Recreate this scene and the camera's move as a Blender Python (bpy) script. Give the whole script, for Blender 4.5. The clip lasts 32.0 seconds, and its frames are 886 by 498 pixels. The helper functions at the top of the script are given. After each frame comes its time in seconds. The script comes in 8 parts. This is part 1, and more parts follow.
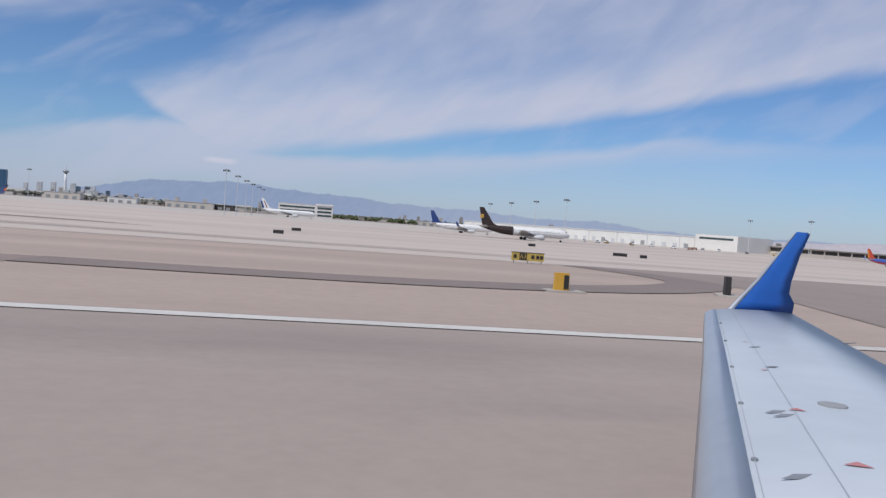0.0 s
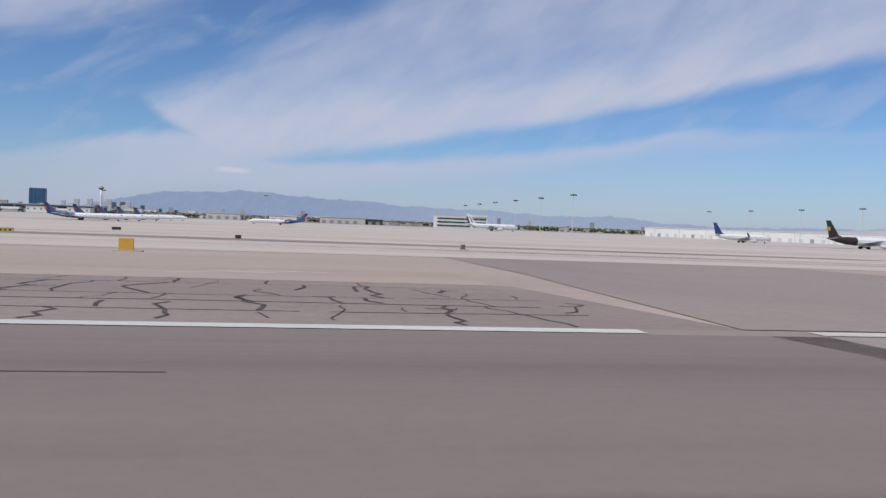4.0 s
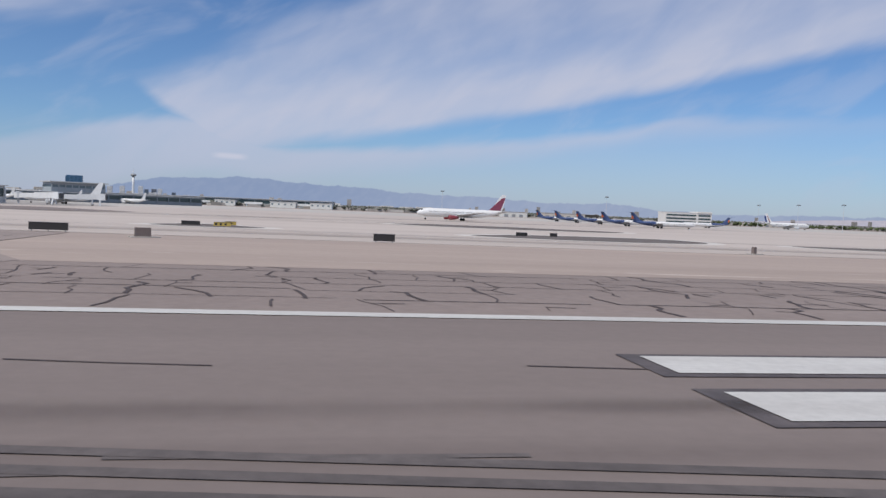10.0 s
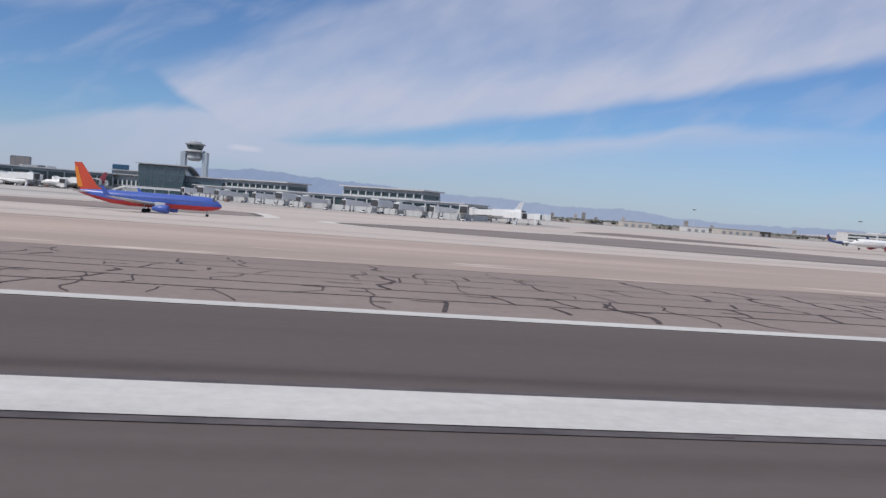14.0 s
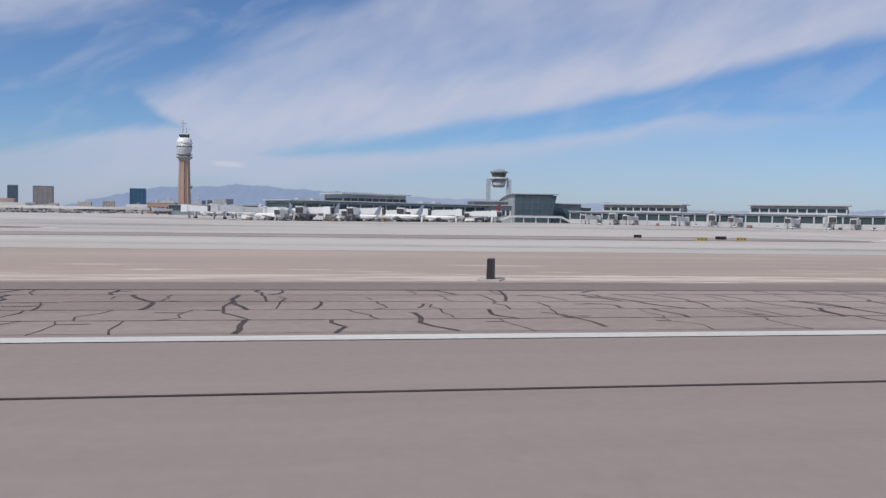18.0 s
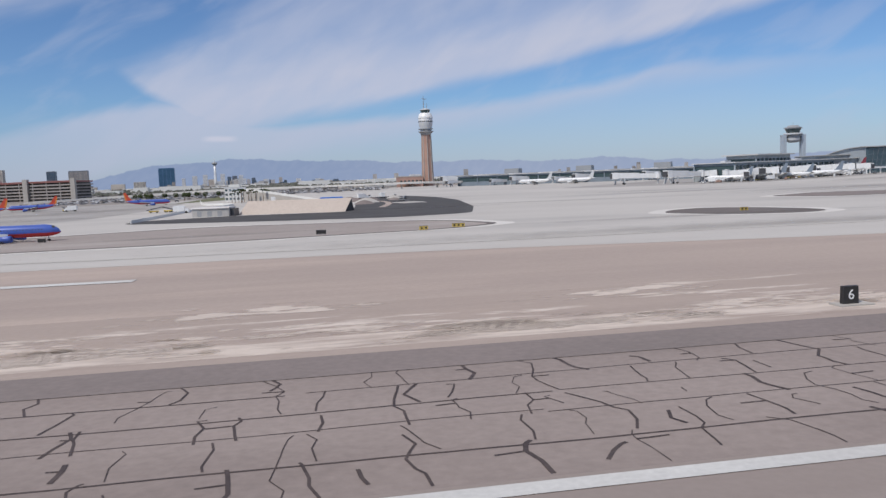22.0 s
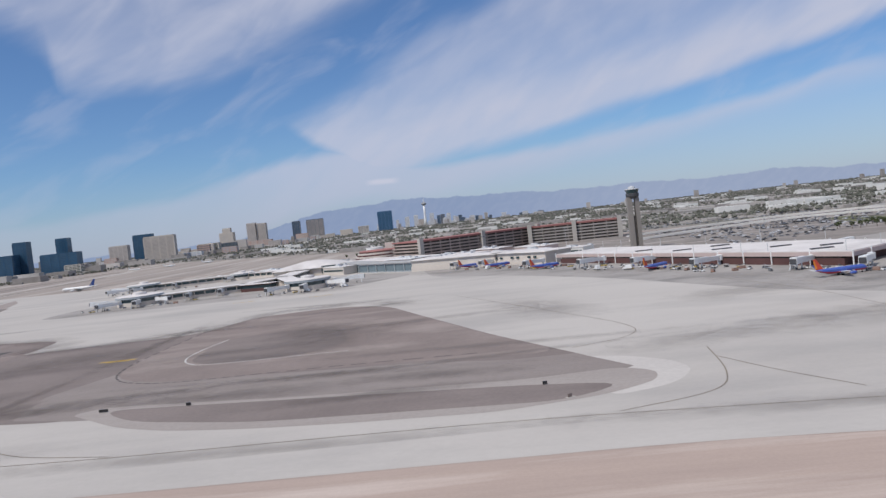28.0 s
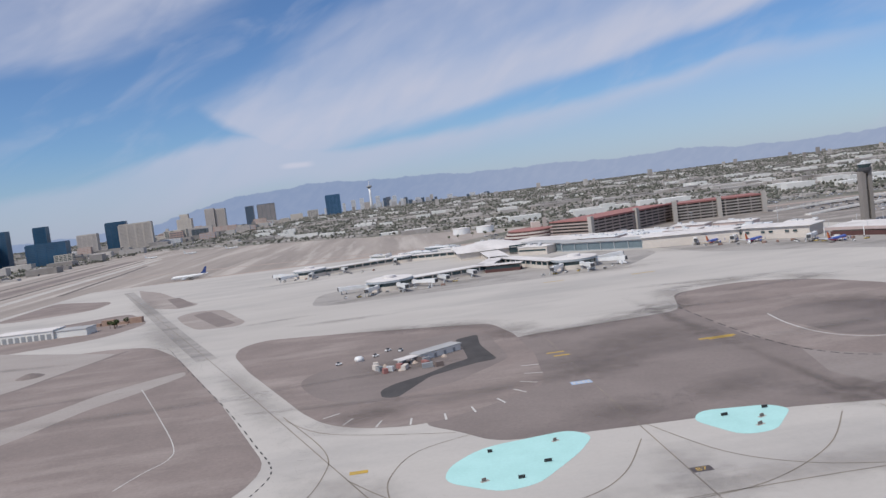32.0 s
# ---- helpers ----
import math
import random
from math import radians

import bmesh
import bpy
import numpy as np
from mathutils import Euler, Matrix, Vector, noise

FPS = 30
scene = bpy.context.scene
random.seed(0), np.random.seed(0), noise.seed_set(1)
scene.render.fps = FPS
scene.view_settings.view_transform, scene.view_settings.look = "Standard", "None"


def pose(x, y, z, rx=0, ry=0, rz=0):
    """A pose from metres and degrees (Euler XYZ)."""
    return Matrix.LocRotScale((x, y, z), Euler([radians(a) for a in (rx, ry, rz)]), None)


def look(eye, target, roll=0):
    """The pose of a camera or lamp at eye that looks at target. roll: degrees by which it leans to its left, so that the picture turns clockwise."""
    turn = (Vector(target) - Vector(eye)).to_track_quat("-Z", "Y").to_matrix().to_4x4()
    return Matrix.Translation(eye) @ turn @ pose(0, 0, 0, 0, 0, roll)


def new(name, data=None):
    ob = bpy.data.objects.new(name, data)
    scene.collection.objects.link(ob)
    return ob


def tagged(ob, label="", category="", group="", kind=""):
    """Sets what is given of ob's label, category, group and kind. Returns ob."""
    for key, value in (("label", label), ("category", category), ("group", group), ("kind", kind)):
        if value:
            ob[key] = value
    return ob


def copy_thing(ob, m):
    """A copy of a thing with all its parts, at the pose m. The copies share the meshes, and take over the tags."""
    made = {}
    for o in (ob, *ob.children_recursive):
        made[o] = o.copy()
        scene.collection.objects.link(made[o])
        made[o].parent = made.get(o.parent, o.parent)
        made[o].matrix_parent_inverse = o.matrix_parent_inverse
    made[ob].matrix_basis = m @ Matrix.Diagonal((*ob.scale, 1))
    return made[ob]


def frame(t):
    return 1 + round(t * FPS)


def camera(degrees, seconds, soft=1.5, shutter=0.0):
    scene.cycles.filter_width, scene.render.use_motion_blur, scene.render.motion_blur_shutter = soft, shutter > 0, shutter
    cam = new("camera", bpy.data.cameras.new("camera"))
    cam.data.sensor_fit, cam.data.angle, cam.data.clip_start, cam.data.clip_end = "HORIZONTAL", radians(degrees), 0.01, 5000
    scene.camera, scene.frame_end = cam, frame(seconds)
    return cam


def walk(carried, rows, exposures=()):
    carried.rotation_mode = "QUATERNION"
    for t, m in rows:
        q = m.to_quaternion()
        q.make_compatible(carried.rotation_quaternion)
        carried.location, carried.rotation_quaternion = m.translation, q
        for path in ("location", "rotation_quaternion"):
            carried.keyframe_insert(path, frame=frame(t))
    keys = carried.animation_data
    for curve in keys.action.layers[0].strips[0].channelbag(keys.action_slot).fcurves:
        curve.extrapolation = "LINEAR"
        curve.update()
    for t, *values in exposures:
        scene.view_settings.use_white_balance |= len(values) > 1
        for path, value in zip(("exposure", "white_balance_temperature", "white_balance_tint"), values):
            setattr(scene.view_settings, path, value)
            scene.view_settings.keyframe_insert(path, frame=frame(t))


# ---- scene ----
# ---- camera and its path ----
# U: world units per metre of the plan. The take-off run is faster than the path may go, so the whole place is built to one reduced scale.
U = 0.45
cam = camera(59.4, 32.0, soft=1.45)
PATH = (
    (0, -69.9, 0.00, 2.80, -10.13, -1.90, -4.32),
    (0.5, -95.5, 0.00, 2.80, -9.69, -2.02, -5.83),
    (1, -121.0, 0.00, 2.81, -9.85, -1.93, -3.11),
    (1.5, -146.7, 0.00, 2.81, -10.02, -1.80, -3.80),
    (2, -172.5, 0.00, 2.81, -9.88, -1.82, -4.86),
    (2.5, -198.5, 0.00, 2.82, -9.97, -1.30, -3.44),
    (4.5, -305.5, 0.00, 2.83, -9.13, -2.14, -2.16),
    (5, -333.3, 0.00, 2.83, -8.79, -2.30, -4.25),
    (5.5, -361.5, 0.00, 2.83, -8.67, -2.76, -3.84),
    (6, -390.2, 0.00, 2.84, -8.24, -2.92, -5.97),
    (6.5, -419.4, 0.00, 2.84, -8.02, -2.94, -4.21),
    (7, -449.1, 0.00, 2.84, -7.58, -3.15, -5.97),
    (7.5, -479.4, 0.00, 2.84, -7.89, -3.25, -3.24),
    (8, -510.3, 0.00, 2.85, -7.84, -3.05, -3.93),
    (8.5, -541.7, 0.00, 2.85, -8.20, -2.74, -3.45),
    (9, -573.8, 0.00, 2.85, -8.76, -2.71, -3.12),
    (9.5, -606.5, 0.00, 2.86, -9.12, -2.86, -4.31),
    (10, -639.7, 0.00, 2.86, -9.32, -2.84, -2.32),
    (10.5, -673.5, 0.00, 2.86, -8.65, -2.86, -6.86),
    (11, -707.8, 0.00, 2.86, -8.09, -2.82, -3.21),
    (11.5, -742.7, 0.00, 2.87, -7.67, -2.99, -3.51),
    (12, -778.1, 0.00, 2.87, -7.45, -3.15, -2.96),
    (12.5, -814.0, 0.00, 2.87, -7.30, -3.06, -4.20),
    (13, -850.5, 0.00, 2.88, -6.75, -3.25, 0.56),
    (13.5, -887.4, 0.00, 2.88, -6.32, -3.20, -2.81),
    (15.5, -1039.8, 0.00, 2.89, -12.20, -2.18, -4.75),
    (16, -1079.0, 0.00, 2.89, -11.08, -2.32, -3.83),
    (16.5, -1118.7, 0.00, 2.90, -10.47, -1.96, -7.10),
    (17, -1158.7, 0.00, 2.90, -9.54, -1.95, -3.41),
    (17.5, -1199.1, 0.00, 2.83, -9.60, -2.31, -2.00),
    (18, -1239.8, 0.00, 3.39, -9.34, -2.62, -0.96),
    (18.5, -1280.9, 0.00, 3.69, -8.29, -3.03, 4.85),
    (19, -1322.3, 0.00, 3.76, -5.85, -2.78, 1.69),
    (19.5, -1364.0, -0.08, 3.67, -7.00, -6.40, 0.29),
    (20, -1405.9, -0.10, 4.41, -10.12, -8.28, 1.16),
    (20.5, -1448.1, -0.05, 5.30, -10.14, -6.65, 0.66),
    (21, -1490.5, 0.06, 6.19, -9.80, -6.36, -0.44),
    (21.5, -1533.1, 0.24, 7.79, -9.89, -6.17, 1.26),
    (22, -1575.9, 0.48, 9.38, -9.70, -5.34, 2.29),
    (22.5, -1618.8, 0.79, 11.71, -8.04, -3.68, 2.34),
    (23, -1661.9, 1.17, 14.04, -7.65, -4.16, 3.30),
    (23.5, -1705.0, 1.61, 16.42, -7.09, -4.58, 3.09),
    (24, -1748.1, 2.12, 18.80, -6.53, -4.96, 2.38),
    (24.5, -1791.3, 2.69, 21.48, -8.11, -4.90, 1.35),
    (26.5, -1963.7, 5.63, 37.49, -9.74, -3.60, 4.11),
    (27, -2006.5, 6.53, 41.17, -9.10, -3.24, 2.66),
    (27.5, -2049.2, 7.50, 44.84, -5.90, -3.00, 3.50),
    (27.6, -2057.7, 7.70, 45.58, 2.30, -2.90, 4.60),
    (28, -2091.7, 8.53, 48.52, 1.97, -2.19, 6.31),
    (28.5, -2133.9, 9.63, 52.82, 0.43, -1.02, 3.98),
    (29, -2175.9, 10.79, 57.12, -4.63, -3.24, 4.09),
    (29.5, -2217.6, 12.02, 61.42, -4.62, -4.49, 4.56),
    (30, -2259.0, 13.31, 65.72, -3.76, -4.09, 4.19),
    (30.5, -2300.0, 14.67, 70.02, -3.82, -7.19, 5.85),
    (31, -2340.7, 16.10, 74.33, -4.34, -7.28, 6.40),
    (31.5, -2380.9, 17.59, 78.64, -4.03, -5.41, 5.48),
    (32, -2420.7, 19.15, 82.94, -4.18, -4.19, 7.19),
)
walk(cam, [(r[0], pose(r[1] * U, r[2] * U, r[3] * U, 90 + r[5], r[6], r[4])) for r in PATH])

# ---- world, sun, exposure ----
SKY_STRENGTH, SUN_POWER = 0.10, 3.0
SKY_TINT, CLOUD_COL, HAZE_COL = (0.61, 0.765, 0.98, 1), (5.3, 5.55, 6.8, 1), (3.3, 3.85, 5.6, 1)
PUFF_COL = (6.1, 6.25, 7.3, 1)
RANGE_COL, RANGE_HAZE = (2.5, 3.2, 4.85, 1), (3.25, 3.85, 5.3, 1)
SUN_AZ, SUN_EL = 232.0, 52.0   # degrees: compass bearing of the sun, height
scene.view_settings.exposure = 0.0
world = bpy.data.worlds.new("world")
scene.world = world
world.use_nodes = True
wn = world.node_tree.nodes
wl = world.node_tree.links
wn.clear()


def wnode(kind, **kw):
    n = wn.new(kind)
    for k, v in kw.items():
        n.inputs[k].default_value = v
    return n


def wmath(op, a, b=None):
    n = wn.new("ShaderNodeMath")
    n.operation = op
    for i, v in enumerate((a, b)):
        if v is None:
            continue
        if isinstance(v, (int, float)):
            n.inputs[i].default_value = v
        else:
            wl.new(v, n.inputs[i])
    return n.outputs[0]


sky = wn.new("ShaderNodeTexSky")
sky.sky_type = "NISHITA"
sky.sun_disc = False
sky.sun_elevation = radians(SUN_EL)
sky.sun_rotation = radians(SUN_AZ)
sky.altitude = 600
sky.dust_density = 0.4
sky.ozone_density = 3.0
geo = wn.new("ShaderNodeTexCoord")
sep = wn.new("ShaderNodeSeparateXYZ")
wl.new(geo.outputs["Generated"], sep.inputs[0])
# cirrus: a long wedge of cloud that opens towards the east, and a lower bank under it, in bearing and height (degrees)
az = wmath("MULTIPLY", wmath("ARCTAN2", sep.outputs["X"], sep.outputs["Y"]), 57.296)
el = wmath("MULTIPLY", wmath("ARCSINE", sep.outputs["Z"]), 57.296)
comb = wn.new("ShaderNodeCombineXYZ")
wl.new(az, comb.inputs[0])
wl.new(el, comb.inputs[1])


def cloud_noise(turn, stretch, scale, detail, rough, offset, distort=0.5):
    m = wn.new("ShaderNodeMapping")
    m.vector_type = "TEXTURE"
    m.inputs["Rotation"].default_value = (0, 0, radians(turn))
    m.inputs["Scale"].default_value = stretch
    m.inputs["Location"].default_value = offset
    wl.new(comb.outputs[0], m.inputs[0])
    n = wnode("ShaderNodeTexNoise", Scale=scale, Detail=detail, Roughness=rough, Distortion=distort)
    wl.new(m.outputs[0], n.inputs["Vector"])
    return n.outputs["Fac"]


def soft(v, a, b):
    n = wn.new("ShaderNodeMapRange")
    n.interpolation_type = "SMOOTHSTEP"
    n.inputs["From Min"].default_value = a
    n.inputs["From Max"].default_value = b
    wl.new(v, n.inputs["Value"])
    return n.outputs[0]


def edge_curve(points, high=30.0):
    """A height (degrees) that follows the bearing: points of (bearing, height) joined by an even curve."""
    n = wn.new("ShaderNodeFloatCurve")
    c = n.mapping.curves[0]
    while len(c.points) < len(points):
        c.points.new(0.5, 0.5)
    for p, (x, y) in zip(c.points, points):
        p.location = ((x + 60) / 120, y / high)
    n.mapping.update()
    wl.new(bearing, n.inputs["Value"])
    return wmath("MULTIPLY", n.outputs[0], high)


bearing = wmath("MAXIMUM", wmath("MINIMUM", wmath("DIVIDE", wmath("ADD", az, 60.0), 120.0), 1.0), 0.0)
billow = cloud_noise(16, (16, 5, 1), 1.0, 3.0, 0.5, (3, 1, 0), 0.3)
wisp = cloud_noise(24, (7, 2.2, 1), 1.0, 4.0, 0.5, (8, 5, 0), 0.4)
mottle = cloud_noise(38, (5.5, 2.4, 1), 1.0, 3.0, 0.5, (1, 9, 0), 0.6)
wob = wmath("ADD", wmath("MULTIPLY", wmath("SUBTRACT", billow, 0.5), 2.6), wmath("MULTIPLY", wmath("SUBTRACT", wisp, 0.5), 2.2))
small_wob = wmath("MULTIPLY", wob, 0.5)
grain = soft(wmath("ADD", wmath("ADD", wmath("MULTIPLY", billow, 0.40), wmath("MULTIPLY", wisp, 0.25)), wmath("MULTIPLY", mottle, 0.35)), 0.32, 0.66)
# the wedge: a ragged upper edge, and a sharper lower edge with the brightest cloud along it
over = edge_curve(((-60, 5), (-14, 7.0), (-12.4, 7.9), (-9, 9.8), (-6, 11.5), (-3.5, 12.9), (-1.5, 13.8), (2.5, 15.3), (8, 18), (20, 25), (60, 30)))
under = edge_curve(((-60, 12), (-14, 8.6), (-12.4, 7.6), (-10.8, 6.2), (-9, 5.0), (-7, 3.8), (-5, 3.3), (-2.5, 3.8), (1, 4.6), (5, 5.2), (9, 5.9), (13, 6.6), (17, 7.3), (21, 8.2), (25, 9.0), (29, 9.9), (33, 10.5), (38, 11.2), (60, 14)))
wedge = wmath("MULTIPLY", soft(wmath("ADD", wmath("SUBTRACT", over, el), wob), -0.9, 2.4), soft(wmath("ADD", wmath("SUBTRACT", el, under), small_wob), -0.35, 0.95))
bright = soft(wmath("ADD", wmath("SUBTRACT", wmath("ADD", under, 3.6), el), wob), -2.4, 2.0)
wedge = wmath("MULTIPLY", wedge, wmath("ADD", wmath("ADD", wmath("MULTIPLY", bright, 0.28), 0.36), wmath("MULTIPLY", grain, 0.30)))
# the lower bank: broad towards the west, a thinning streak towards the east
bank_top = edge_curve(((-60, 1.6), (-45, 2.0), (-31, 2.7), (-21, 3.6), (-17.5, 4.5), (-14.5, 5.2), (-11, 5.9), (-8.5, 6.0), (-6, 5.3), (-3.5, 4.4), (0, 4.15), (7.5, 4.7), (15, 5.6), (22, 6.4), (29, 7.1), (34, 7.2), (60, 6.5)))
bank_strength = edge_curve(((-60, 0.25), (-31, 0.36), (-20, 0.50), (-10, 0.74), (0, 0.76), (10, 0.68), (20, 0.62), (30, 0.46), (36, 0.26), (60, 0.05)), 1.0)
bank_deep = edge_curve(((-60, 4.0), (-12, 4.2), (-4, 2.6), (4, 1.4), (16, 1.1), (32, 0.8), (60, 0.6)), 10.0)
depth = wmath("ADD", wmath("SUBTRACT", bank_top, el), small_wob)
bank = wmath("MULTIPLY", soft(depth, -0.35, 0.65), wmath("ADD", wmath("MULTIPLY", soft(wmath("SUBTRACT", bank_deep, depth), -1.1, 0.8), 0.66), 0.34))
bank = wmath("MULTIPLY", wmath("MULTIPLY", bank, bank_strength), wmath("ADD", wmath("MULTIPLY", grain, 0.25), 0.85))
# high cloud in the north-west, loose wisps, and one small puff under the bank
north_west = edge_curve(((-60, 15), (-32, 15.2), (-28, 14.0), (-26.6, 11.6), (-22, 11.2), (-16, 12.2), (-12, 13.6), (-8, 14.9), (-5, 16.4), (0, 19), (10, 26), (60, 30)))
high = wmath("MULTIPLY", soft(wmath("ADD", wmath("SUBTRACT", el, north_west), wob), -1.3, 2.0), wmath("ADD", wmath("MULTIPLY", grain, 0.42), 0.36))
loose = wmath("MULTIPLY", soft(wisp, 0.46, 0.72), 0.24)
puff = wmath("MULTIPLY", wmath("MULTIPLY", soft(wmath("MULTIPLY", wmath("ABSOLUTE", wmath("ADD", az, 6.1)), -1.0), -1.5, -0.5), soft(wmath("MULTIPLY", wmath("ABSOLUTE", wmath("ADD", wmath("SUBTRACT", el, 3.2), wmath("MULTIPLY", small_wob, 0.3))), -1.0), -0.30, -0.04)), 0.92)
cover = wmath("MAXIMUM", wmath("MAXIMUM", wedge, bank), wmath("MAXIMUM", high, loose))
mixw = wn.new("ShaderNodeMix")
mixw.data_type = "RGBA"
wl.new(cover, mixw.inputs["Factor"])
tint = wn.new("ShaderNodeMix")
tint.data_type = "RGBA"
tint.blend_type = "MULTIPLY"
tint.inputs["Factor"].default_value = 1.0
wl.new(sky.outputs[0], tint.inputs["A"])
tint.inputs["B"].default_value = SKY_TINT
wl.new(tint.outputs["Result"], mixw.inputs["A"])
mixw.inputs["B"].default_value = CLOUD_COL
# pale haze along the horizon
hz = wn.new("ShaderNodeMapRange")
hz.inputs["From Min"].default_value = 0.0
hz.inputs["From Max"].default_value = 0.10
hz.inputs["To Min"].default_value = 0.45
hz.inputs["To Max"].default_value = 0.0
wl.new(sep.outputs["Z"], hz.inputs["Value"])
mixh = wn.new("ShaderNodeMix")
mixh.data_type = "RGBA"
wl.new(hz.outputs[0], mixh.inputs["Factor"])
mixp = wn.new("ShaderNodeMix")
mixp.data_type = "RGBA"
wl.new(puff, mixp.inputs["Factor"])
wl.new(mixw.outputs["Result"], mixp.inputs["A"])
mixp.inputs["B"].default_value = PUFF_COL
wl.new(mixp.outputs["Result"], mixh.inputs["A"])
mixh.inputs["B"].default_value = HAZE_COL
# the farthest ranges, tens of kilometres off: a backdrop that does not shift along the way, its haze painted in as
# blue, paler eastward
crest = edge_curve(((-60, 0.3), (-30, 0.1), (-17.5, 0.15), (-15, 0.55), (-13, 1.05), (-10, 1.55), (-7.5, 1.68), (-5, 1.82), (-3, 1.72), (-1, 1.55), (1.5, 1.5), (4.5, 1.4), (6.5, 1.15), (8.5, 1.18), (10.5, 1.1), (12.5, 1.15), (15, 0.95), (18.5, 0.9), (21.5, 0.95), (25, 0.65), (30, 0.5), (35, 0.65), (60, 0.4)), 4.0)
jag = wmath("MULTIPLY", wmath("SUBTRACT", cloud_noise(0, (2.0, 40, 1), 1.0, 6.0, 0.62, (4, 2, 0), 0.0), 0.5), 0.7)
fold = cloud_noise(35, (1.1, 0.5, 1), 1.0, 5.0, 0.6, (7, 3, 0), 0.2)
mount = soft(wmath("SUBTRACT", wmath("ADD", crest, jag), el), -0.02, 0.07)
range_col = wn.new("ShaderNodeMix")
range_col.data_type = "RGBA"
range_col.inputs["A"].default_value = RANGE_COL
range_col.inputs["B"].default_value = RANGE_HAZE
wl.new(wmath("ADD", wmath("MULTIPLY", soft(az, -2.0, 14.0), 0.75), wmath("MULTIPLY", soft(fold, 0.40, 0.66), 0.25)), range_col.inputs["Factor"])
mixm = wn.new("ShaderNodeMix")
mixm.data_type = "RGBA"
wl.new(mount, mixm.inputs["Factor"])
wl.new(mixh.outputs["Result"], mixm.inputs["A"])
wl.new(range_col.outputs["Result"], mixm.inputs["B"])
bg = wnode("ShaderNodeBackground", Strength=SKY_STRENGTH)
wl.new(mixm.outputs["Result"], bg.inputs[0])
wout = wn.new("ShaderNodeOutputWorld")
wl.new(bg.outputs[0], wout.inputs[0])

sun_data = bpy.data.lights.new("sun", "SUN")
sun_data.energy = SUN_POWER
sun_data.angle = radians(0.55)
sun_data.color = (1.0, 0.95, 0.88)
sun = new("sun", sun_data)
sun_dir = Vector((math.sin(radians(SUN_AZ)) * math.cos(radians(SUN_EL)), math.cos(radians(SUN_AZ)) * math.cos(radians(SUN_EL)), math.sin(radians(SUN_EL))))
sun.matrix_world = look(sun_dir * 500, (0, 0, 0))

# ---- materials ----
MATS = {}


def mat(name, c1, c2=None, scale=0.3, rough=0.8, metal=0.0, stretch=(1, 1, 1), fine=6.0, fine_amt=0.25, bump=0.0, detail=5.0, lo=0.35, hi=0.65, c3=None, scale3=0.05, stretch3=(1, 1, 1), lo3=0.5, hi3=0.7, island=0.0, spec=0.3):
    """Procedural surface in plan metres: c1 to c2 by a coarse noise, a fine grain over it, patches of c3, and a change from piece to piece."""
    if name in MATS:
        return MATS[name]
    m = bpy.data.materials.new(name)
    m.use_nodes = True
    nt = m.node_tree
    nodes, links = nt.nodes, nt.links
    bsdf = nodes["Principled BSDF"]
    bsdf.inputs["Roughness"].default_value = rough
    bsdf.inputs["Metallic"].default_value = metal
    bsdf.inputs["Specular IOR Level"].default_value = spec
    c2 = c2 or tuple(v * 0.85 for v in c1)
    gg = nodes.new("ShaderNodeNewGeometry")
    sc = nodes.new("ShaderNodeVectorMath")
    sc.operation = "SCALE"
    sc.inputs["Scale"].default_value = 1.0 / U
    links.new(gg.outputs["Position"], sc.inputs[0])

    def noise_tex(s, st, det):
        mp = nodes.new("ShaderNodeMapping")
        mp.inputs["Scale"].default_value = st
        links.new(sc.outputs[0], mp.inputs[0])
        n = nodes.new("ShaderNodeTexNoise")
        n.inputs["Scale"].default_value = s
        n.inputs["Detail"].default_value = det
        n.inputs["Roughness"].default_value = 0.6
        links.new(mp.outputs[0], n.inputs["Vector"])
        return n.outputs["Fac"]

    def span(fac, a, b, ta=0.0, tb=1.0):
        r = nodes.new("ShaderNodeMapRange")
        r.inputs["From Min"].default_value = a
        r.inputs["From Max"].default_value = b
        r.inputs["To Min"].default_value = ta
        r.inputs["To Max"].default_value = tb
        links.new(fac, r.inputs["Value"])
        return r.outputs[0]

    def mix(fac, a, b, blend="MIX"):
        x = nodes.new("ShaderNodeMix")
        x.data_type = "RGBA"
        x.blend_type = blend
        for key, v in (("Factor", fac), ("A", a), ("B", b)):
            if isinstance(v, (int, float)):
                x.inputs[key].default_value = v
            elif isinstance(v, tuple):
                x.inputs[key].default_value = (*v, 1)
            else:
                links.new(v, x.inputs[key])
        return x.outputs["Result"]

    col = mix(span(noise_tex(scale, stretch, detail), lo, hi), tuple(c1), tuple(c2))
    if c3:
        col = mix(span(noise_tex(scale3, stretch3, 6.0), lo3, hi3), col, tuple(c3))
    if island:
        r = span(gg.outputs["Random Per Island"], 0, 1, 1 - island, 1 + island)
        col = mix(1.0, col, r, "MULTIPLY")
    if fine_amt:
        f = noise_tex(fine, (1, 1, 1), 3.0)
        r = span(f, 0.2, 0.8, 1 - fine_amt, 1 + fine_amt)
        col = mix(1.0, col, r, "MULTIPLY")
        if bump:
            b = nodes.new("ShaderNodeBump")
            b.inputs["Strength"].default_value = bump
            b.inputs["Distance"].default_value = 0.02
            links.new(f, b.inputs["Height"])
            links.new(b.outputs[0], bsdf.inputs["Normal"])
    links.new(col, bsdf.inputs["Base Color"])
    MATS[name] = m
    return m


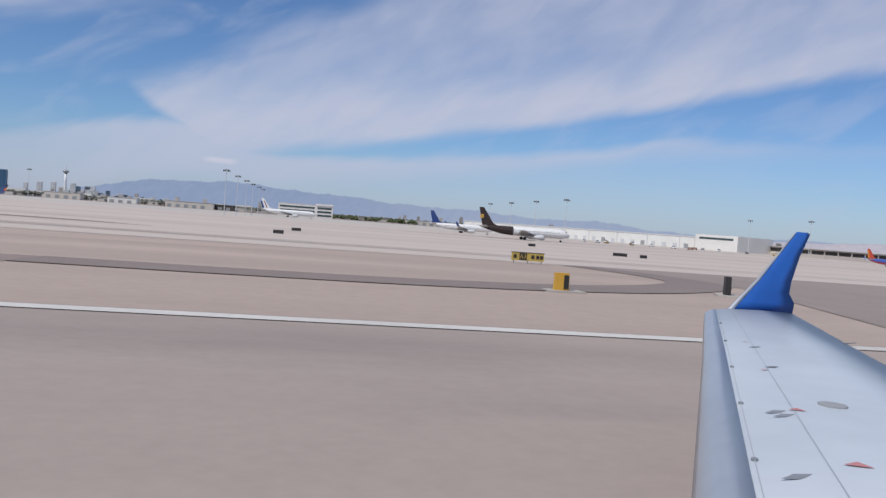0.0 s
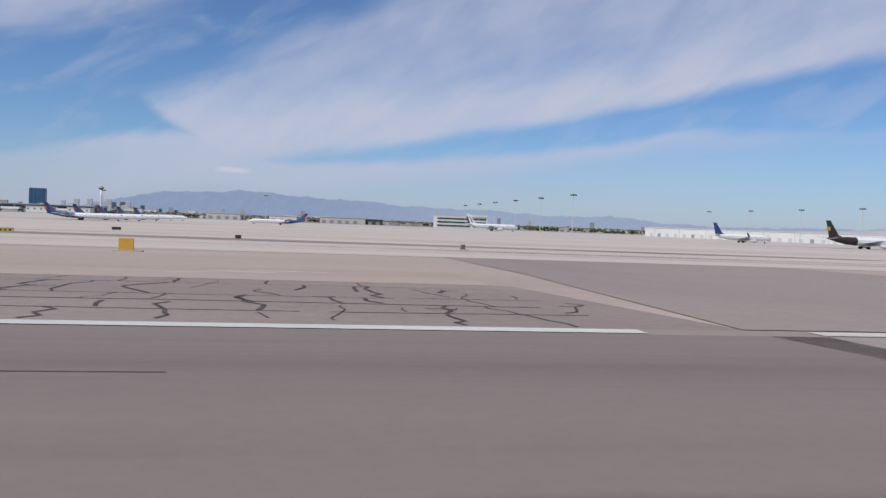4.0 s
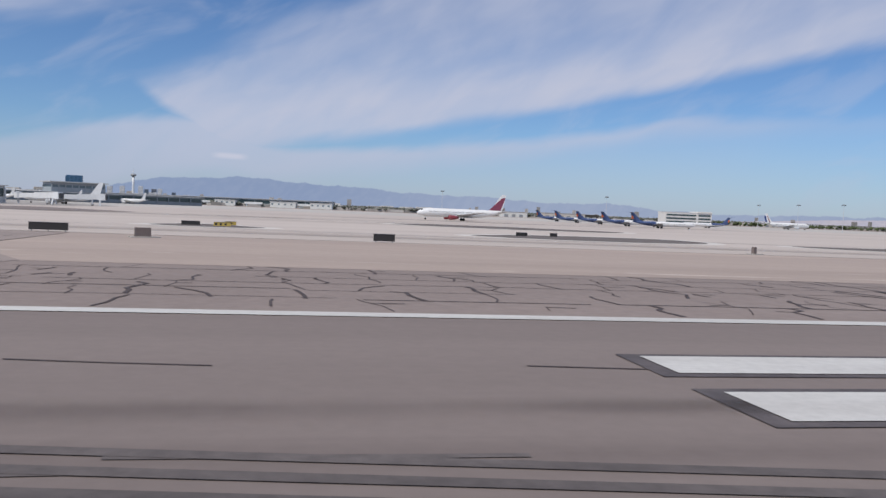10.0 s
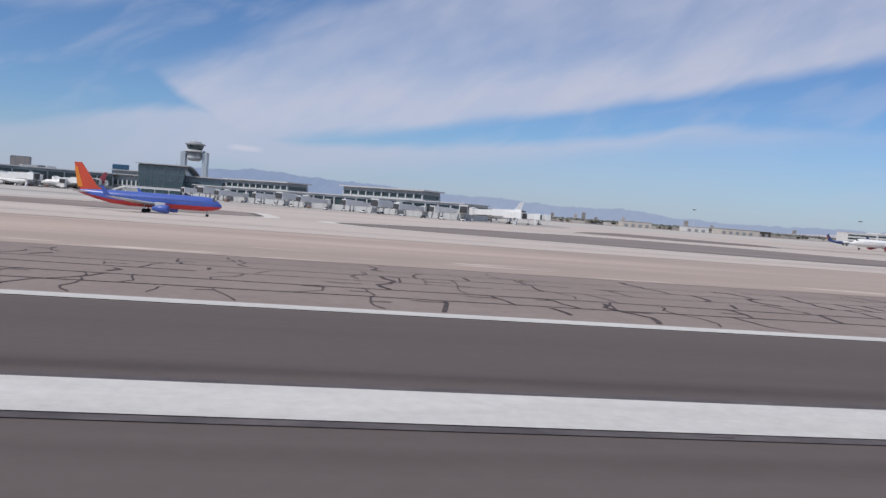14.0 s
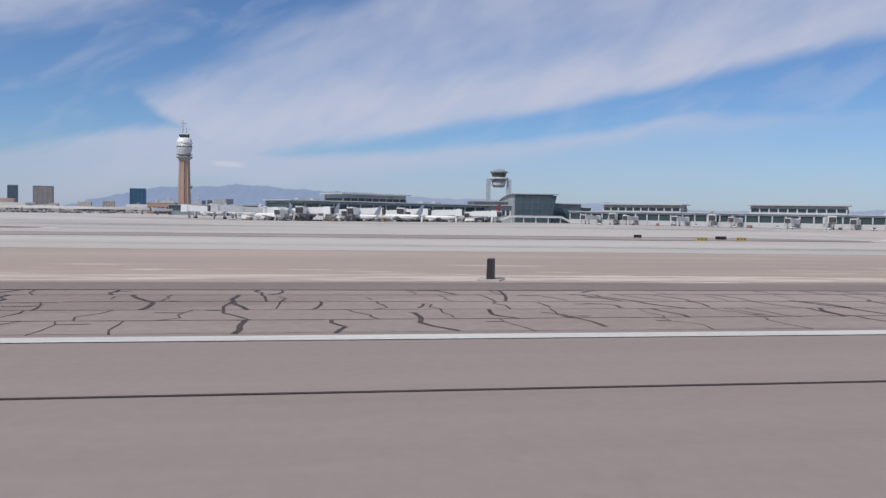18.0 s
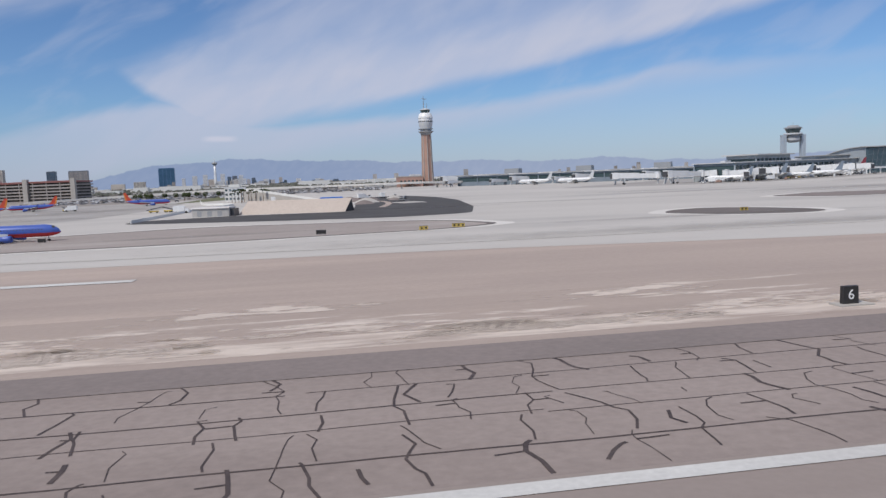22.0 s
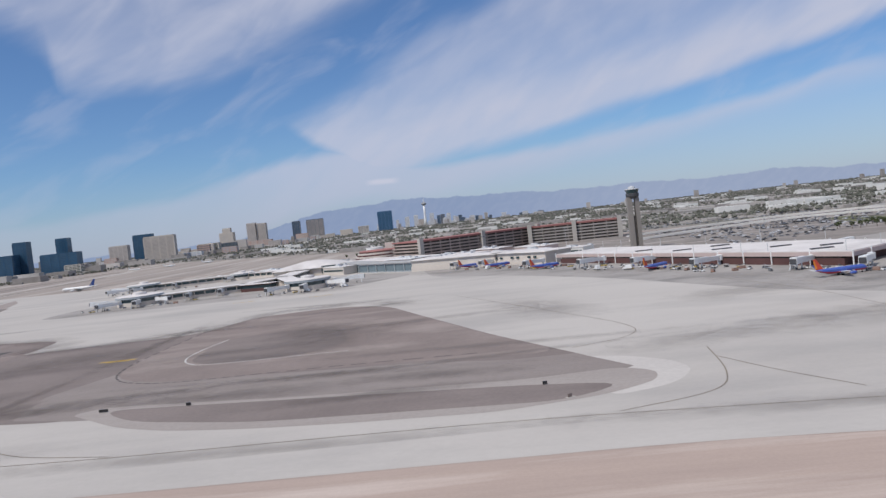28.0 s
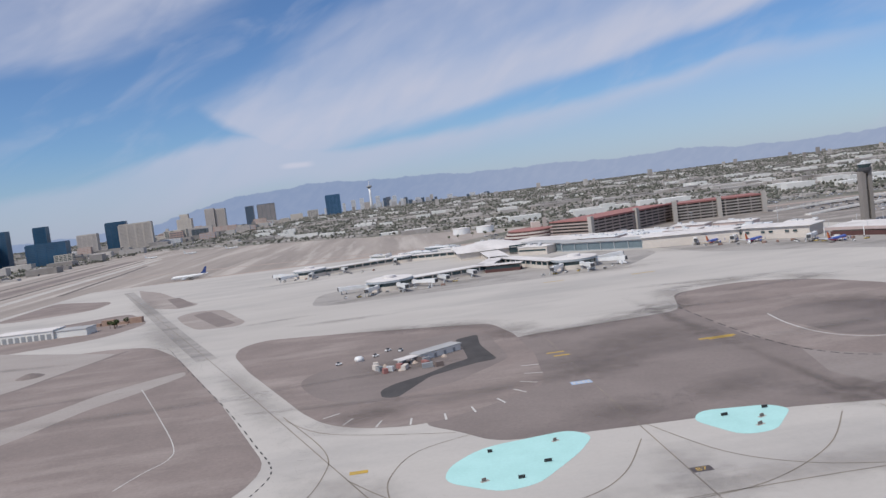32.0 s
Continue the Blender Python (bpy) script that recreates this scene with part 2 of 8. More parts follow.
def paint(name, c, rough=0.4, metal=0.0, spec=0.4):
    """A painted surface with faint wear."""
    return mat(name, c, tuple(v * 0.9 for v in c), scale=0.6, rough=rough, metal=metal, fine=3.0, fine_amt=0.05, spec=spec)


# ---- geometry helpers, all in plan metres ----
def g(y):
    """Ground height: the runway's crown falls off to the field beside it."""
    return -0.0155 * min(abs(y), 200.0)


class Shape:
    def __init__(self):
        self.v, self.f = [], []

    def add(self, verts, faces):
        n = len(self.v)
        self.v += [tuple(p) for p in verts]
        self.f += [tuple(i + n for i in f) for f in faces]
        return self

    def box(self, x0, x1, y0, y1, z0, z1, inset=0.0):
        """A block; inset draws its top in on all sides."""
        i = inset
        return self.add([(x0, y0, z0), (x1, y0, z0), (x1, y1, z0), (x0, y1, z0), (x0 + i, y0 + i, z1), (x1 - i, y0 + i, z1), (x1 - i, y1 - i, z1), (x0 + i, y1 - i, z1)],
                        [(3, 2, 1, 0), (4, 5, 6, 7), (0, 1, 5, 4), (1, 2, 6, 5), (2, 3, 7, 6), (3, 0, 4, 7)])

    def prism(self, pts, z0, z1):
        n = len(pts)
        return self.add([(x, y, z0) for x, y in pts] + [(x, y, z1) for x, y in pts],
                        [tuple(range(n - 1, -1, -1)), tuple(range(n, 2 * n))] + [(i, (i + 1) % n, n + (i + 1) % n, n + i) for i in range(n)])

    def loft(self, rings, caps=True):
        n = len(rings[0])
        v = [p for r in rings for p in r]
        f = [(k * n + i, k * n + (i + 1) % n, (k + 1) * n + (i + 1) % n, (k + 1) * n + i) for k in range(len(rings) - 1) for i in range(n)]
        if caps:
            f += [tuple(range(n - 1, -1, -1)), tuple(range((len(rings) - 1) * n, len(rings) * n))]
        return self.add(v, f)

    def turned(self, cx, cy, profile, n=16, caps=True):
        """A body of revolution about an upright axis: profile of (radius, z)."""
        return self.loft([[(cx + r * math.cos(2 * math.pi * i / n), cy + r * math.sin(2 * math.pi * i / n), z) for i in range(n)] for r, z in profile], caps)

    def tube(self, a, b, r, n=8, r2=None):
        a, b = Vector(a), Vector(b)
        d = (b - a).normalized()
        s = d.orthogonal().normalized()
        t = d.cross(s)
        r2 = r if r2 is None else r2
        return self.loft([[tuple(c + (s * math.cos(2 * math.pi * i / n) + t * math.sin(2 * math.pi * i / n)) * q) for i in range(n)] for c, q in ((a, r), (b, r2))])

    def moved(self, dx=0, dy=0, dz=0, rz=0, s=1.0):
        c, k = math.cos(radians(rz)) * s, math.sin(radians(rz)) * s
        self.v = [(x * c - y * k + dx, x * k + y * c + dy, z * s + dz) for x, y, z in self.v]
        return self


def to_mesh(name, shape, material, smooth=False):
    used = sorted({i for f in shape.f for i in f})
    if len(used) < len(shape.v):
        back = {i: k for k, i in enumerate(used)}
        shape.v, shape.f = [shape.v[i] for i in used], [tuple(back[i] for i in f) for f in shape.f]
    me = bpy.data.meshes.new(name)
    me.from_pydata([(x * U, y * U, z * U) for x, y, z in shape.v], [], shape.f)
    me.materials.append(material)
    if smooth:
        for p in me.polygons:
            p.use_smooth = len(p.vertices) < 6
    me.update()
    return me


def thing(name, x, y, rz=0.0, z=None, label="", category="", group="", kind=""):
    """An Empty at the base of a thing, on the ground unless z is given."""
    ob = new(name)
    ob.matrix_basis = pose(x * U, y * U, (g(y) if z is None else z) * U, 0, 0, rz)
    return tagged(ob, label, category, group, kind)


def part(name, shape, material, parent=None, label="", smooth=False, kind="", category="", group=""):
    ob = new(name, to_mesh(name, shape, material, smooth))
    if parent is not None:
        ob.parent = parent
    return tagged(ob, label, category, group, kind)


def solid(name, shape, material, label, category="", kind="", group="", smooth=False, at=None, rz=0):
    """A thing of one mesh."""
    ob = new(name, to_mesh(name, shape, material, smooth))
    if at:
        ob.matrix_basis = pose(at[0] * U, at[1] * U, (at[2] if len(at) > 2 else g(at[1])) * U, 0, 0, rz)
    return tagged(ob, label, category, group, kind)


def rounded(pts, r=6.0, n=4):
    """The outline with its corners rounded off."""
    out, k = [], len(pts)
    for i in range(k):
        p, a, b = Vector(pts[i]), Vector(pts[i - 1]), Vector(pts[(i + 1) % k])
        q = min(r, (a - p).length * 0.45, (b - p).length * 0.45)
        s, e = p + (a - p).normalized() * q, p + (b - p).normalized() * q
        for j in range(n + 1):
            t = j / n
            out.append(tuple(s * (1 - t) ** 2 + p * 2 * t * (1 - t) + e * t * t))
    return out


def sheet(name, pts, dz, material, label, category="", kind="structure", r=0.0, parent=None):
    """A flat area of ground: the outline is cut where the ground bends and laid dz above it."""
    if r:
        pts = rounded(pts, r)
    bm = bmesh.new()
    bm.faces.new([bm.verts.new((x, y, 0)) for x, y in pts])
    for cut in (-200, 0, 200):
        bmesh.ops.bisect_plane(bm, geom=bm.verts[:] + bm.edges[:] + bm.faces[:], plane_co=(0, cut, 0), plane_no=(0, 1, 0))
    bm.normal_update()
    if sum(f.normal.z for f in bm.faces) < 0:
        bmesh.ops.reverse_faces(bm, faces=bm.faces[:])
    bmesh.ops.triangulate(bm, faces=bm.faces[:])
    for v in bm.verts:
        v.co = (v.co.x * U, v.co.y * U, (g(v.co.y) + dz) * U)
    me = bpy.data.meshes.new(name)
    bm.to_mesh(me)
    bm.free()
    me.materials.append(material)
    ob = new(name, me)
    if parent is not None:
        ob.parent = parent
    return tagged(ob, label, category, "", kind)


def ribbon(shape, pts, w, dz=0.06):
    """A painted or sealed line of width w along pts, added to shape."""
    n = len(pts)
    v, f = [], []
    for i, p in enumerate(pts):
        a, b = Vector(pts[max(i - 1, 0)]), Vector(pts[min(i + 1, n - 1)])
        d = (b - a).normalized()
        s = Vector((-d.y, d.x)) * w / 2
        for q in (Vector(p) - s, Vector(p) + s):
            v.append((q.x, q.y, g(q.y) + dz))
        if i:
            f.append((2 * i - 2, 2 * i, 2 * i + 1, 2 * i - 1))
    return shape.add(v, f)


def arc(cx, cy, r, a0, a1, n=12):
    return [(cx + r * math.cos(radians(a0 + (a1 - a0) * i / n)), cy + r * math.sin(radians(a0 + (a1 - a0) * i / n))) for i in range(n + 1)]

# ---- ground ----
DESERT = mat("desert_gravel", (0.39, 0.318, 0.275), (0.335, 0.272, 0.238), scale=0.05, fine=1.6, fine_amt=0.07, stretch=(0.18, 1, 1), rough=0.95, c3=(0.45, 0.362, 0.308), scale3=0.06, stretch3=(0.15, 1, 1))
STRIP = mat("scraped_gravel", (0.385, 0.312, 0.268), (0.335, 0.272, 0.236), scale=0.12, fine=2.0, fine_amt=0.06, stretch=(0.12, 1, 1), rough=0.95, c3=(0.58, 0.505, 0.44), scale3=0.26, stretch3=(0.28, 1.1, 1), lo3=0.60, hi3=0.72)
CONC = mat("apron_concrete", (0.44, 0.412, 0.38), (0.495, 0.466, 0.43), scale=0.012, fine=0.6, fine_amt=0.035, stretch=(0.35, 1, 1), rough=0.85, c3=(0.365, 0.345, 0.325), scale3=0.014, stretch3=(0.45, 1.2, 1), lo3=0.48, hi3=0.74)
RUNWAY = mat("runway_asphalt", (0.255, 0.211, 0.190), (0.285, 0.238, 0.214), scale=0.25, fine=3.0, fine_amt=0.055, stretch=(0.04, 1, 1), rough=0.9, c3=(0.15, 0.128, 0.125), scale3=0.16, stretch3=(0.03, 1, 1), lo3=0.55, hi3=0.75, bump=0.1)
DARKRUN = mat("new_asphalt", (0.098, 0.080, 0.076), (0.116, 0.095, 0.090), scale=0.3, fine=3.0, fine_amt=0.055, stretch=(0.05, 1, 1), rough=0.9, c3=(0.083, 0.068, 0.065), scale3=0.2, stretch3=(0.03, 1, 1), lo3=0.55, hi3=0.75)
SHOULDER = mat("shoulder_asphalt", (0.255, 0.208, 0.188), (0.225, 0.184, 0.167), scale=0.06, fine=2.0, fine_amt=0.12, rough=0.95, c3=(0.29, 0.243, 0.222), scale3=0.03, stretch3=(0.4, 1, 1))
INFIELD = mat("infield_soil", (0.255, 0.21, 0.192), (0.215, 0.178, 0.163), scale=0.03, fine=0.8, fine_amt=0.12, rough=0.95, c3=(0.33, 0.28, 0.255), scale3=0.02, stretch3=(0.5, 1.5, 1))
PALESHOULDER = mat("pale_shoulder_asphalt", (0.262, 0.215, 0.193), (0.232, 0.19, 0.172), scale=0.06, fine=2.0, fine_amt=0.12, rough=0.95, c3=(0.30, 0.25, 0.226), scale3=0.04, stretch3=(0.3, 1, 1))
BAND = mat("dark_shoulder_band", (0.225, 0.187, 0.174), (0.20, 0.168, 0.156), scale=0.08, fine=2.0, fine_amt=0.12, rough=0.95)
EXITASPH = mat("exit_asphalt", (0.285, 0.24, 0.217), (0.265, 0.223, 0.203), scale=0.05, fine=1.5, fine_amt=0.1, rough=0.9, c3=(0.235, 0.20, 0.183), scale3=0.05, stretch3=(1, 0.2, 1), lo3=0.5, hi3=0.7)
PALEINFIELD = mat("pale_infield_soil", (0.325, 0.285, 0.26), (0.29, 0.25, 0.228), scale=0.03, fine=0.8, fine_amt=0.12, rough=0.95, c3=(0.37, 0.33, 0.30), scale3=0.02, stretch3=(0.5, 1.5, 1))
OLDASPH = mat("old_apron_asphalt", (0.20, 0.168, 0.155), (0.235, 0.198, 0.183), scale=0.025, fine=0.7, fine_amt=0.10, rough=0.9, c3=(0.15, 0.125, 0.118), scale3=0.015, stretch3=(0.35, 1.5, 1), lo3=0.5, hi3=0.75)
BLACKTOP = mat("blacktop", (0.06, 0.056, 0.056), (0.08, 0.075, 0.074), scale=0.1, fine=1.5, fine_amt=0.12, rough=0.9)
WHITEPAINT = mat("white_marking", (0.585, 0.575, 0.545), (0.49, 0.475, 0.45), scale=0.5, fine=4.0, fine_amt=0.10, rough=0.7, stretch=(0.2, 1, 1))
BLACKPAINT = mat("black_marking", (0.075, 0.066, 0.07), (0.115, 0.10, 0.102), scale=0.8, fine=4.0, fine_amt=0.2, rough=0.85)
YELLOW = mat("yellow_marking", (0.55, 0.36, 0.06), (0.45, 0.31, 0.09), scale=0.5, fine=2.0, fine_amt=0.15, rough=0.7)
TAR = mat("crack_sealant", (0.05, 0.037, 0.035), (0.085, 0.064, 0.058), scale=0.7, fine=5.0, fine_amt=0.2, rough=0.7)
CYAN = mat("green_painted_pad", (0.43, 0.70, 0.67), (0.39, 0.65, 0.62), scale=0.1, fine=1.0, fine_amt=0.05, rough=0.8)
CITYGROUND = mat("city_ground", (0.23, 0.21, 0.185), (0.30, 0.272, 0.24), scale=0.01, fine=0.1, fine_amt=0.2, rough=0.95, c3=(0.10, 0.105, 0.075), scale3=0.004, lo3=0.45, hi3=0.6)

gs = Shape()
gx = [-9900 + i * 1100 for i in range(19)]
gy = [-2500, -200, 0, 200, 1300, 4000, 7000, 9900]
gs.add([(x, y, g(y)) for y in gy for x in gx], [(j * 19 + i, j * 19 + i + 1, j * 19 + i + 20, j * 19 + i + 19) for j in range(len(gy) - 1) for i in range(18)])
solid("ground", gs, DESERT, "wide flat tan desert gravel ground of the airfield", "ground", "structure")
sheet("city_ground", [(-9800, 1900), (-3300, 1750), (-2350, 1250), (-1500, 1180), (600, 1180), (9500, 1500), (9500, 9890), (-9800, 9890)], 0.02, CITYGROUND, "dusty built-up valley floor of the city", "ground")
RWY = sheet("runway", [(-4300, -23.8), (380, -23.8), (380, 23.8), (-4300, 23.8)], 0.02, RUNWAY, "long grey-brown asphalt runway with rubber streaks", "runway")
sheet("runway_start_section", [(-260, -23.0), (375, -23.0), (375, 22.3), (-264, 22.3)], 0.03, mat("pale_runway_asphalt", (0.318, 0.268, 0.242), (0.348, 0.294, 0.264), scale=0.12, fine=3.0, fine_amt=0.055, stretch=(0.1, 1, 1), rough=0.9, c3=(0.25, 0.214, 0.20), scale3=0.09, stretch3=(0.35, 1, 1), lo3=0.5, hi3=0.72), "pale worn start of the runway", "runway")
sheet("runway_worn_section", [(-700, -23.0), (-262, -23.0), (-262, 22.3), (-700, 22.3)], 0.03, mat("worn_runway_asphalt", (0.192, 0.158, 0.145), (0.218, 0.180, 0.165), scale=0.25, fine=3.0, fine_amt=0.055, stretch=(0.04, 1, 1), rough=0.9, c3=(0.135, 0.109, 0.101), scale3=0.16, stretch3=(0.03, 1, 1), lo3=0.55, hi3=0.75, bump=0.1), "worn touchdown section of the runway dark with rubber", "runway")
sheet("runway_new_section", [(-1112, -23.0), (-700, -23.0), (-697, 22.3), (-1118, 22.3)], 0.035, DARKRUN, "newer dark asphalt section of the runway", "runway")
sheet("shoulder_1", [(-690, 23.8), (-264, 23.8), (-267, 44.0), (-680, 44.0), (-690, 47), (-698, 60), (-700, 97), (-707, 97), (-706, 55), (-700, 34)], 0.02, SHOULDER, "cracked dark asphalt shoulder beside the runway", "shoulder")
sheet("shoulder_2", [(-1082, 23.8), (-767, 23.8), (-767, 28.0), (-752, 32), (-739, 43), (-732, 60), (-732, 97), (-741, 97), (-744, 73), (-753, 57.5), (-768, 48.5), (-785, 46.5), (-1072, 44.0), (-1078, 36)], 0.02, SHOULDER, "cracked dark asphalt shoulder beside the runway", "shoulder")
sheet("shoulder_3", [(-1608, 23.8), (-1166, 23.8), (-1158, 34), (-1140, 44), (-1128, 60), (-1120, 97), (-1126.5, 97), (-1127, 83), (-1132, 67), (-1141, 52.5), (-1152, 43.5), (-1175, 41), (-1604, 44.0)], 0.02, PALESHOULDER, "cracked asphalt shoulder beside the runway", "shoulder")
FILLETASPH = mat("pale_corner_asphalt", (0.292, 0.243, 0.219), (0.262, 0.218, 0.198), scale=0.06, fine=2.0, fine_amt=0.12, rough=0.95, c3=(0.34, 0.285, 0.258), scale3=0.04, stretch3=(0.3, 1, 1))
sheet("shoulder_corner", [(-1262, 24.2), (-1167, 24.2), (-1159, 34), (-1148, 40), (-1224, 40)], 0.028, FILLETASPH, "pale cracked asphalt shoulder near the taxiway exit", "shoulder")
sheet("shoulder_fillet", [(-1082, 36), (-1080, 24.0), (-1040, 24.0), (-1030, 50), (-1046, 57), (-1056, 70), (-1062, 97), (-1082, 97)], 0.026, FILLETASPH, "pale cracked asphalt corner beside the taxiway exit", "shoulder")
sheet("shoulder_fillet_east", [(-705, 24.2), (-660, 24.2), (-655, 44), (-664, 60), (-668, 97), (-704, 97)], 0.038, FILLETASPH, "pale cracked asphalt corner beside the taxiway exit", "shoulder")
sheet("shoulder_fillet_west", [(-1166, 24.2), (-1118, 24.2), (-1114, 60), (-1112, 97), (-1124, 97), (-1128, 60), (-1140, 44), (-1158, 34)], 0.038, FILLETASPH, "pale cracked asphalt corner beside the taxiway exit", "shoulder")


def curve_line(pts, n=6):
    """Points along an even curve through pts."""
    out = []
    for i in range(len(pts) - 1):
        p0, p1, p2, p3 = (Vector(pts[max(0, min(len(pts) - 1, i + k))]) for k in (-1, 0, 1, 2))
        for k in range(n):
            u = k / n
            out.append(tuple(0.5 * (2 * p1 + (p2 - p0) * u + (2 * p0 - 5 * p1 + 4 * p2 - p3) * u * u + (3 * p1 - 3 * p2 + p3 - p0) * u ** 3)))
    return out + [tuple(pts[-1])]


for pts, w in (([(-1604, 42.6), (-1400, 42.4), (-1230, 42.0), (-1172, 39.4)], 5.0),
               ([(-1063, 96), (-1059, 82), (-1055, 67), (-1047, 58), (-1030, 52), (-1000, 46), (-980, 43.5)], 3.4),
               ([(-84, 43.6), (-72, 43.4), (-61, 44.4), (-49, 49), (-39, 58), (-33.5, 68), (-32.5, 82), (-34, 97)], 5.6)):
    solid("dark_band", ribbon(Shape(), curve_line(pts), w, 0.048), BAND, "dark asphalt band curving along the shoulder edge", "shoulder", "structure")
sheet("dark_band", curve_line([(-1172, 36.6), (-1160, 39.0), (-1151, 41.3), (-1143.1, 45.8), (-1138.6, 49.9), (-1133.4, 57), (-1129, 65), (-1125.4, 75), (-1124.4, 84), (-1125, 94), (-1126.4, 99)], 3) + curve_line([(-1128, 99), (-1129, 92), (-1128.6, 83.4), (-1130, 76.5), (-1134, 67.5), (-1138.6, 59.4), (-1142.8, 53.2), (-1148.9, 47.3), (-1153.2, 44.3), (-1157.1, 42.6), (-1165, 41.6), (-1172, 41.9)], 3), 0.048, BAND, "dark asphalt band curving along the shoulder edge", "shoulder")
sheet("shoulder_band", [(-262, 41.0), (-84, 40.5), (-84, 46.5), (-262, 47.0)], 0.02, SHOULDER, "dark asphalt band in the gravel beside the runway", "shoulder")
sheet("shoulder_band_west", [(-1760, 41.0), (-1606, 40.6), (-1606, 45.8), (-1760, 46.8)], 0.02, SHOULDER, "dark asphalt band beside the runway", "shoulder")
sheet("gravel_strip", [(-1610, 44.2), (-1178, 45.2), (-1178, 66), (-1610, 66)], 0.015, STRIP, "scraped pale gravel strip with white streaks", "gravel")
sheet("gravel_strip_east", [(-1070, 44.2), (-790, 46.8), (-790, 58), (-1070, 58)], 0.015, STRIP, "scraped pale gravel strip with white streaks", "gravel")
sheet("gravel_strip_far_east", [(-680, 44.2), (-268, 44.2), (-268, 58), (-680, 58)], 0.015, STRIP, "scraped pale gravel strip with white streaks", "gravel")
SCRAPE = mat("scraped_white_gravel", (0.385, 0.312, 0.268), (0.335, 0.272, 0.236), scale=0.2, fine=2.0, fine_amt=0.06, stretch=(0.15, 1, 1), rough=0.95, c3=(0.57, 0.49, 0.425), scale3=0.9, stretch3=(0.16, 1.0, 1), lo3=0.36, hi3=0.60)
SCRAPETHIN = mat("thinly_scraped_gravel", (0.385, 0.312, 0.268), (0.335, 0.272, 0.236), scale=0.2, fine=2.0, fine_amt=0.06, stretch=(0.15, 1, 1), rough=0.95, c3=(0.58, 0.505, 0.445), scale3=0.6, stretch3=(0.22, 1.0, 1), lo3=0.54, hi3=0.66)
PATCHTHIN = mat("thinly_patched_gravel", (0.385, 0.312, 0.268), (0.335, 0.272, 0.236), scale=0.12, fine=2.0, fine_amt=0.06, stretch=(0.12, 1, 1), rough=0.95, c3=(0.54, 0.455, 0.39), scale3=0.55, stretch3=(0.26, 1.0, 1), lo3=0.53, hi3=0.70)
sheet("patched_gravel", [(-1830, 58.0), (-1608, 58.0), (-1608, 74.0), (-1700, 83.0), (-1760, 78.0), (-1830, 84.0)], 0.0225, PATCHTHIN, "gravel with a few ragged pale patches", "gravel")
sheet("scraped_band", [(-1640, 47.0), (-1180, 46.2), (-1180, 50.5), (-1240, 52.5), (-1300, 51.0), (-1380, 53.5), (-1450, 52.0), (-1510, 53.8), (-1570, 51.5), (-1640, 49.0)], 0.022, SCRAPE, "pale scraped gravel band beside the shoulder", "gravel")
sheet("scraped_patches", [(-1800, 47.4), (-1180, 46.6), (-1180, 58.0), (-1500, 60.0), (-1800, 58.0)], 0.0185, SCRAPETHIN, "gravel with thin pale scraped patches", "gravel")
sheet("gravel_strip_west", [(-2500, 46.9), (-1610, 46.0), (-1610, 66), (-1660, 70), (-1720, 66), (-1780, 71), (-1850, 67), (-2500, 69)], 0.015, STRIP, "scraped pale gravel strip with white streaks", "gravel")
PINKGRAVEL = mat("pinkish_gravel", (0.445, 0.352, 0.30), (0.385, 0.305, 0.262), scale=0.10, fine=1.4, fine_amt=0.05, stretch=(0.12, 1, 1), rough=0.95, c3=(0.54, 0.455, 0.40), scale3=0.07, stretch3=(0.12, 1.0, 1), lo3=0.5, hi3=0.68)
sheet("pink_gravel_field", [(-2960, 70), (-1895, 72), (-1850, 90), (-1845, 108), (-1850, 122), (-1885, 124.5), (-1935, 149), (-2040, 167), (-2500, 179), (-2960, 189)], 0.016, PINKGRAVEL, "pinkish gravel field with long pale streaks", "gravel", r=6)
sheet("east_apron", [(380, 99), (380, 640), (-700, 640), (-980, 400), (-1040, 240), (-1000, 99)], 0.028, mat("warm_concrete", (0.465, 0.405, 0.362), (0.51, 0.45, 0.405), scale=0.012, fine=0.6, fine_amt=0.07, stretch=(0.2, 1, 1), rough=0.85, c3=(0.40, 0.345, 0.308), scale3=0.02, stretch3=(0.12, 1.4, 1), lo3=0.5, hi3=0.66), "warm pale concrete taxiways in the east", "apron")
sheet("landside_ground", [(-1890, 690), (-1830, 640), (-1700, 690), (-1660, 800), (-1480, 1000), (-1440, 1175), (-2290, 1190), (-2290, 1120), (-2000, 1010)], 0.05, mat("landside_paving", (0.20, 0.18, 0.165), (0.27, 0.24, 0.215), scale=0.03, fine=0.4, fine_amt=0.15, rough=0.9, c3=(0.36, 0.33, 0.30), scale3=0.02, stretch3=(0.4, 1.4, 1), lo3=0.52, hi3=0.6), "dark paved roads and lots behind the terminals", "road", r=20)
APRON = sheet("apron", [(380, 97), (380, 1050), (-900, 1050), (-2300, 1200), (-2900, 1250), (-2950, 190), (-2500, 180), (-2040, 168), (-1935, 150), (-1885, 125), (-1690, 124), (-1560, 118), (-1490, 100)], 0.02, CONC, "pale grey concrete taxiways and aprons", "apron", r=30)
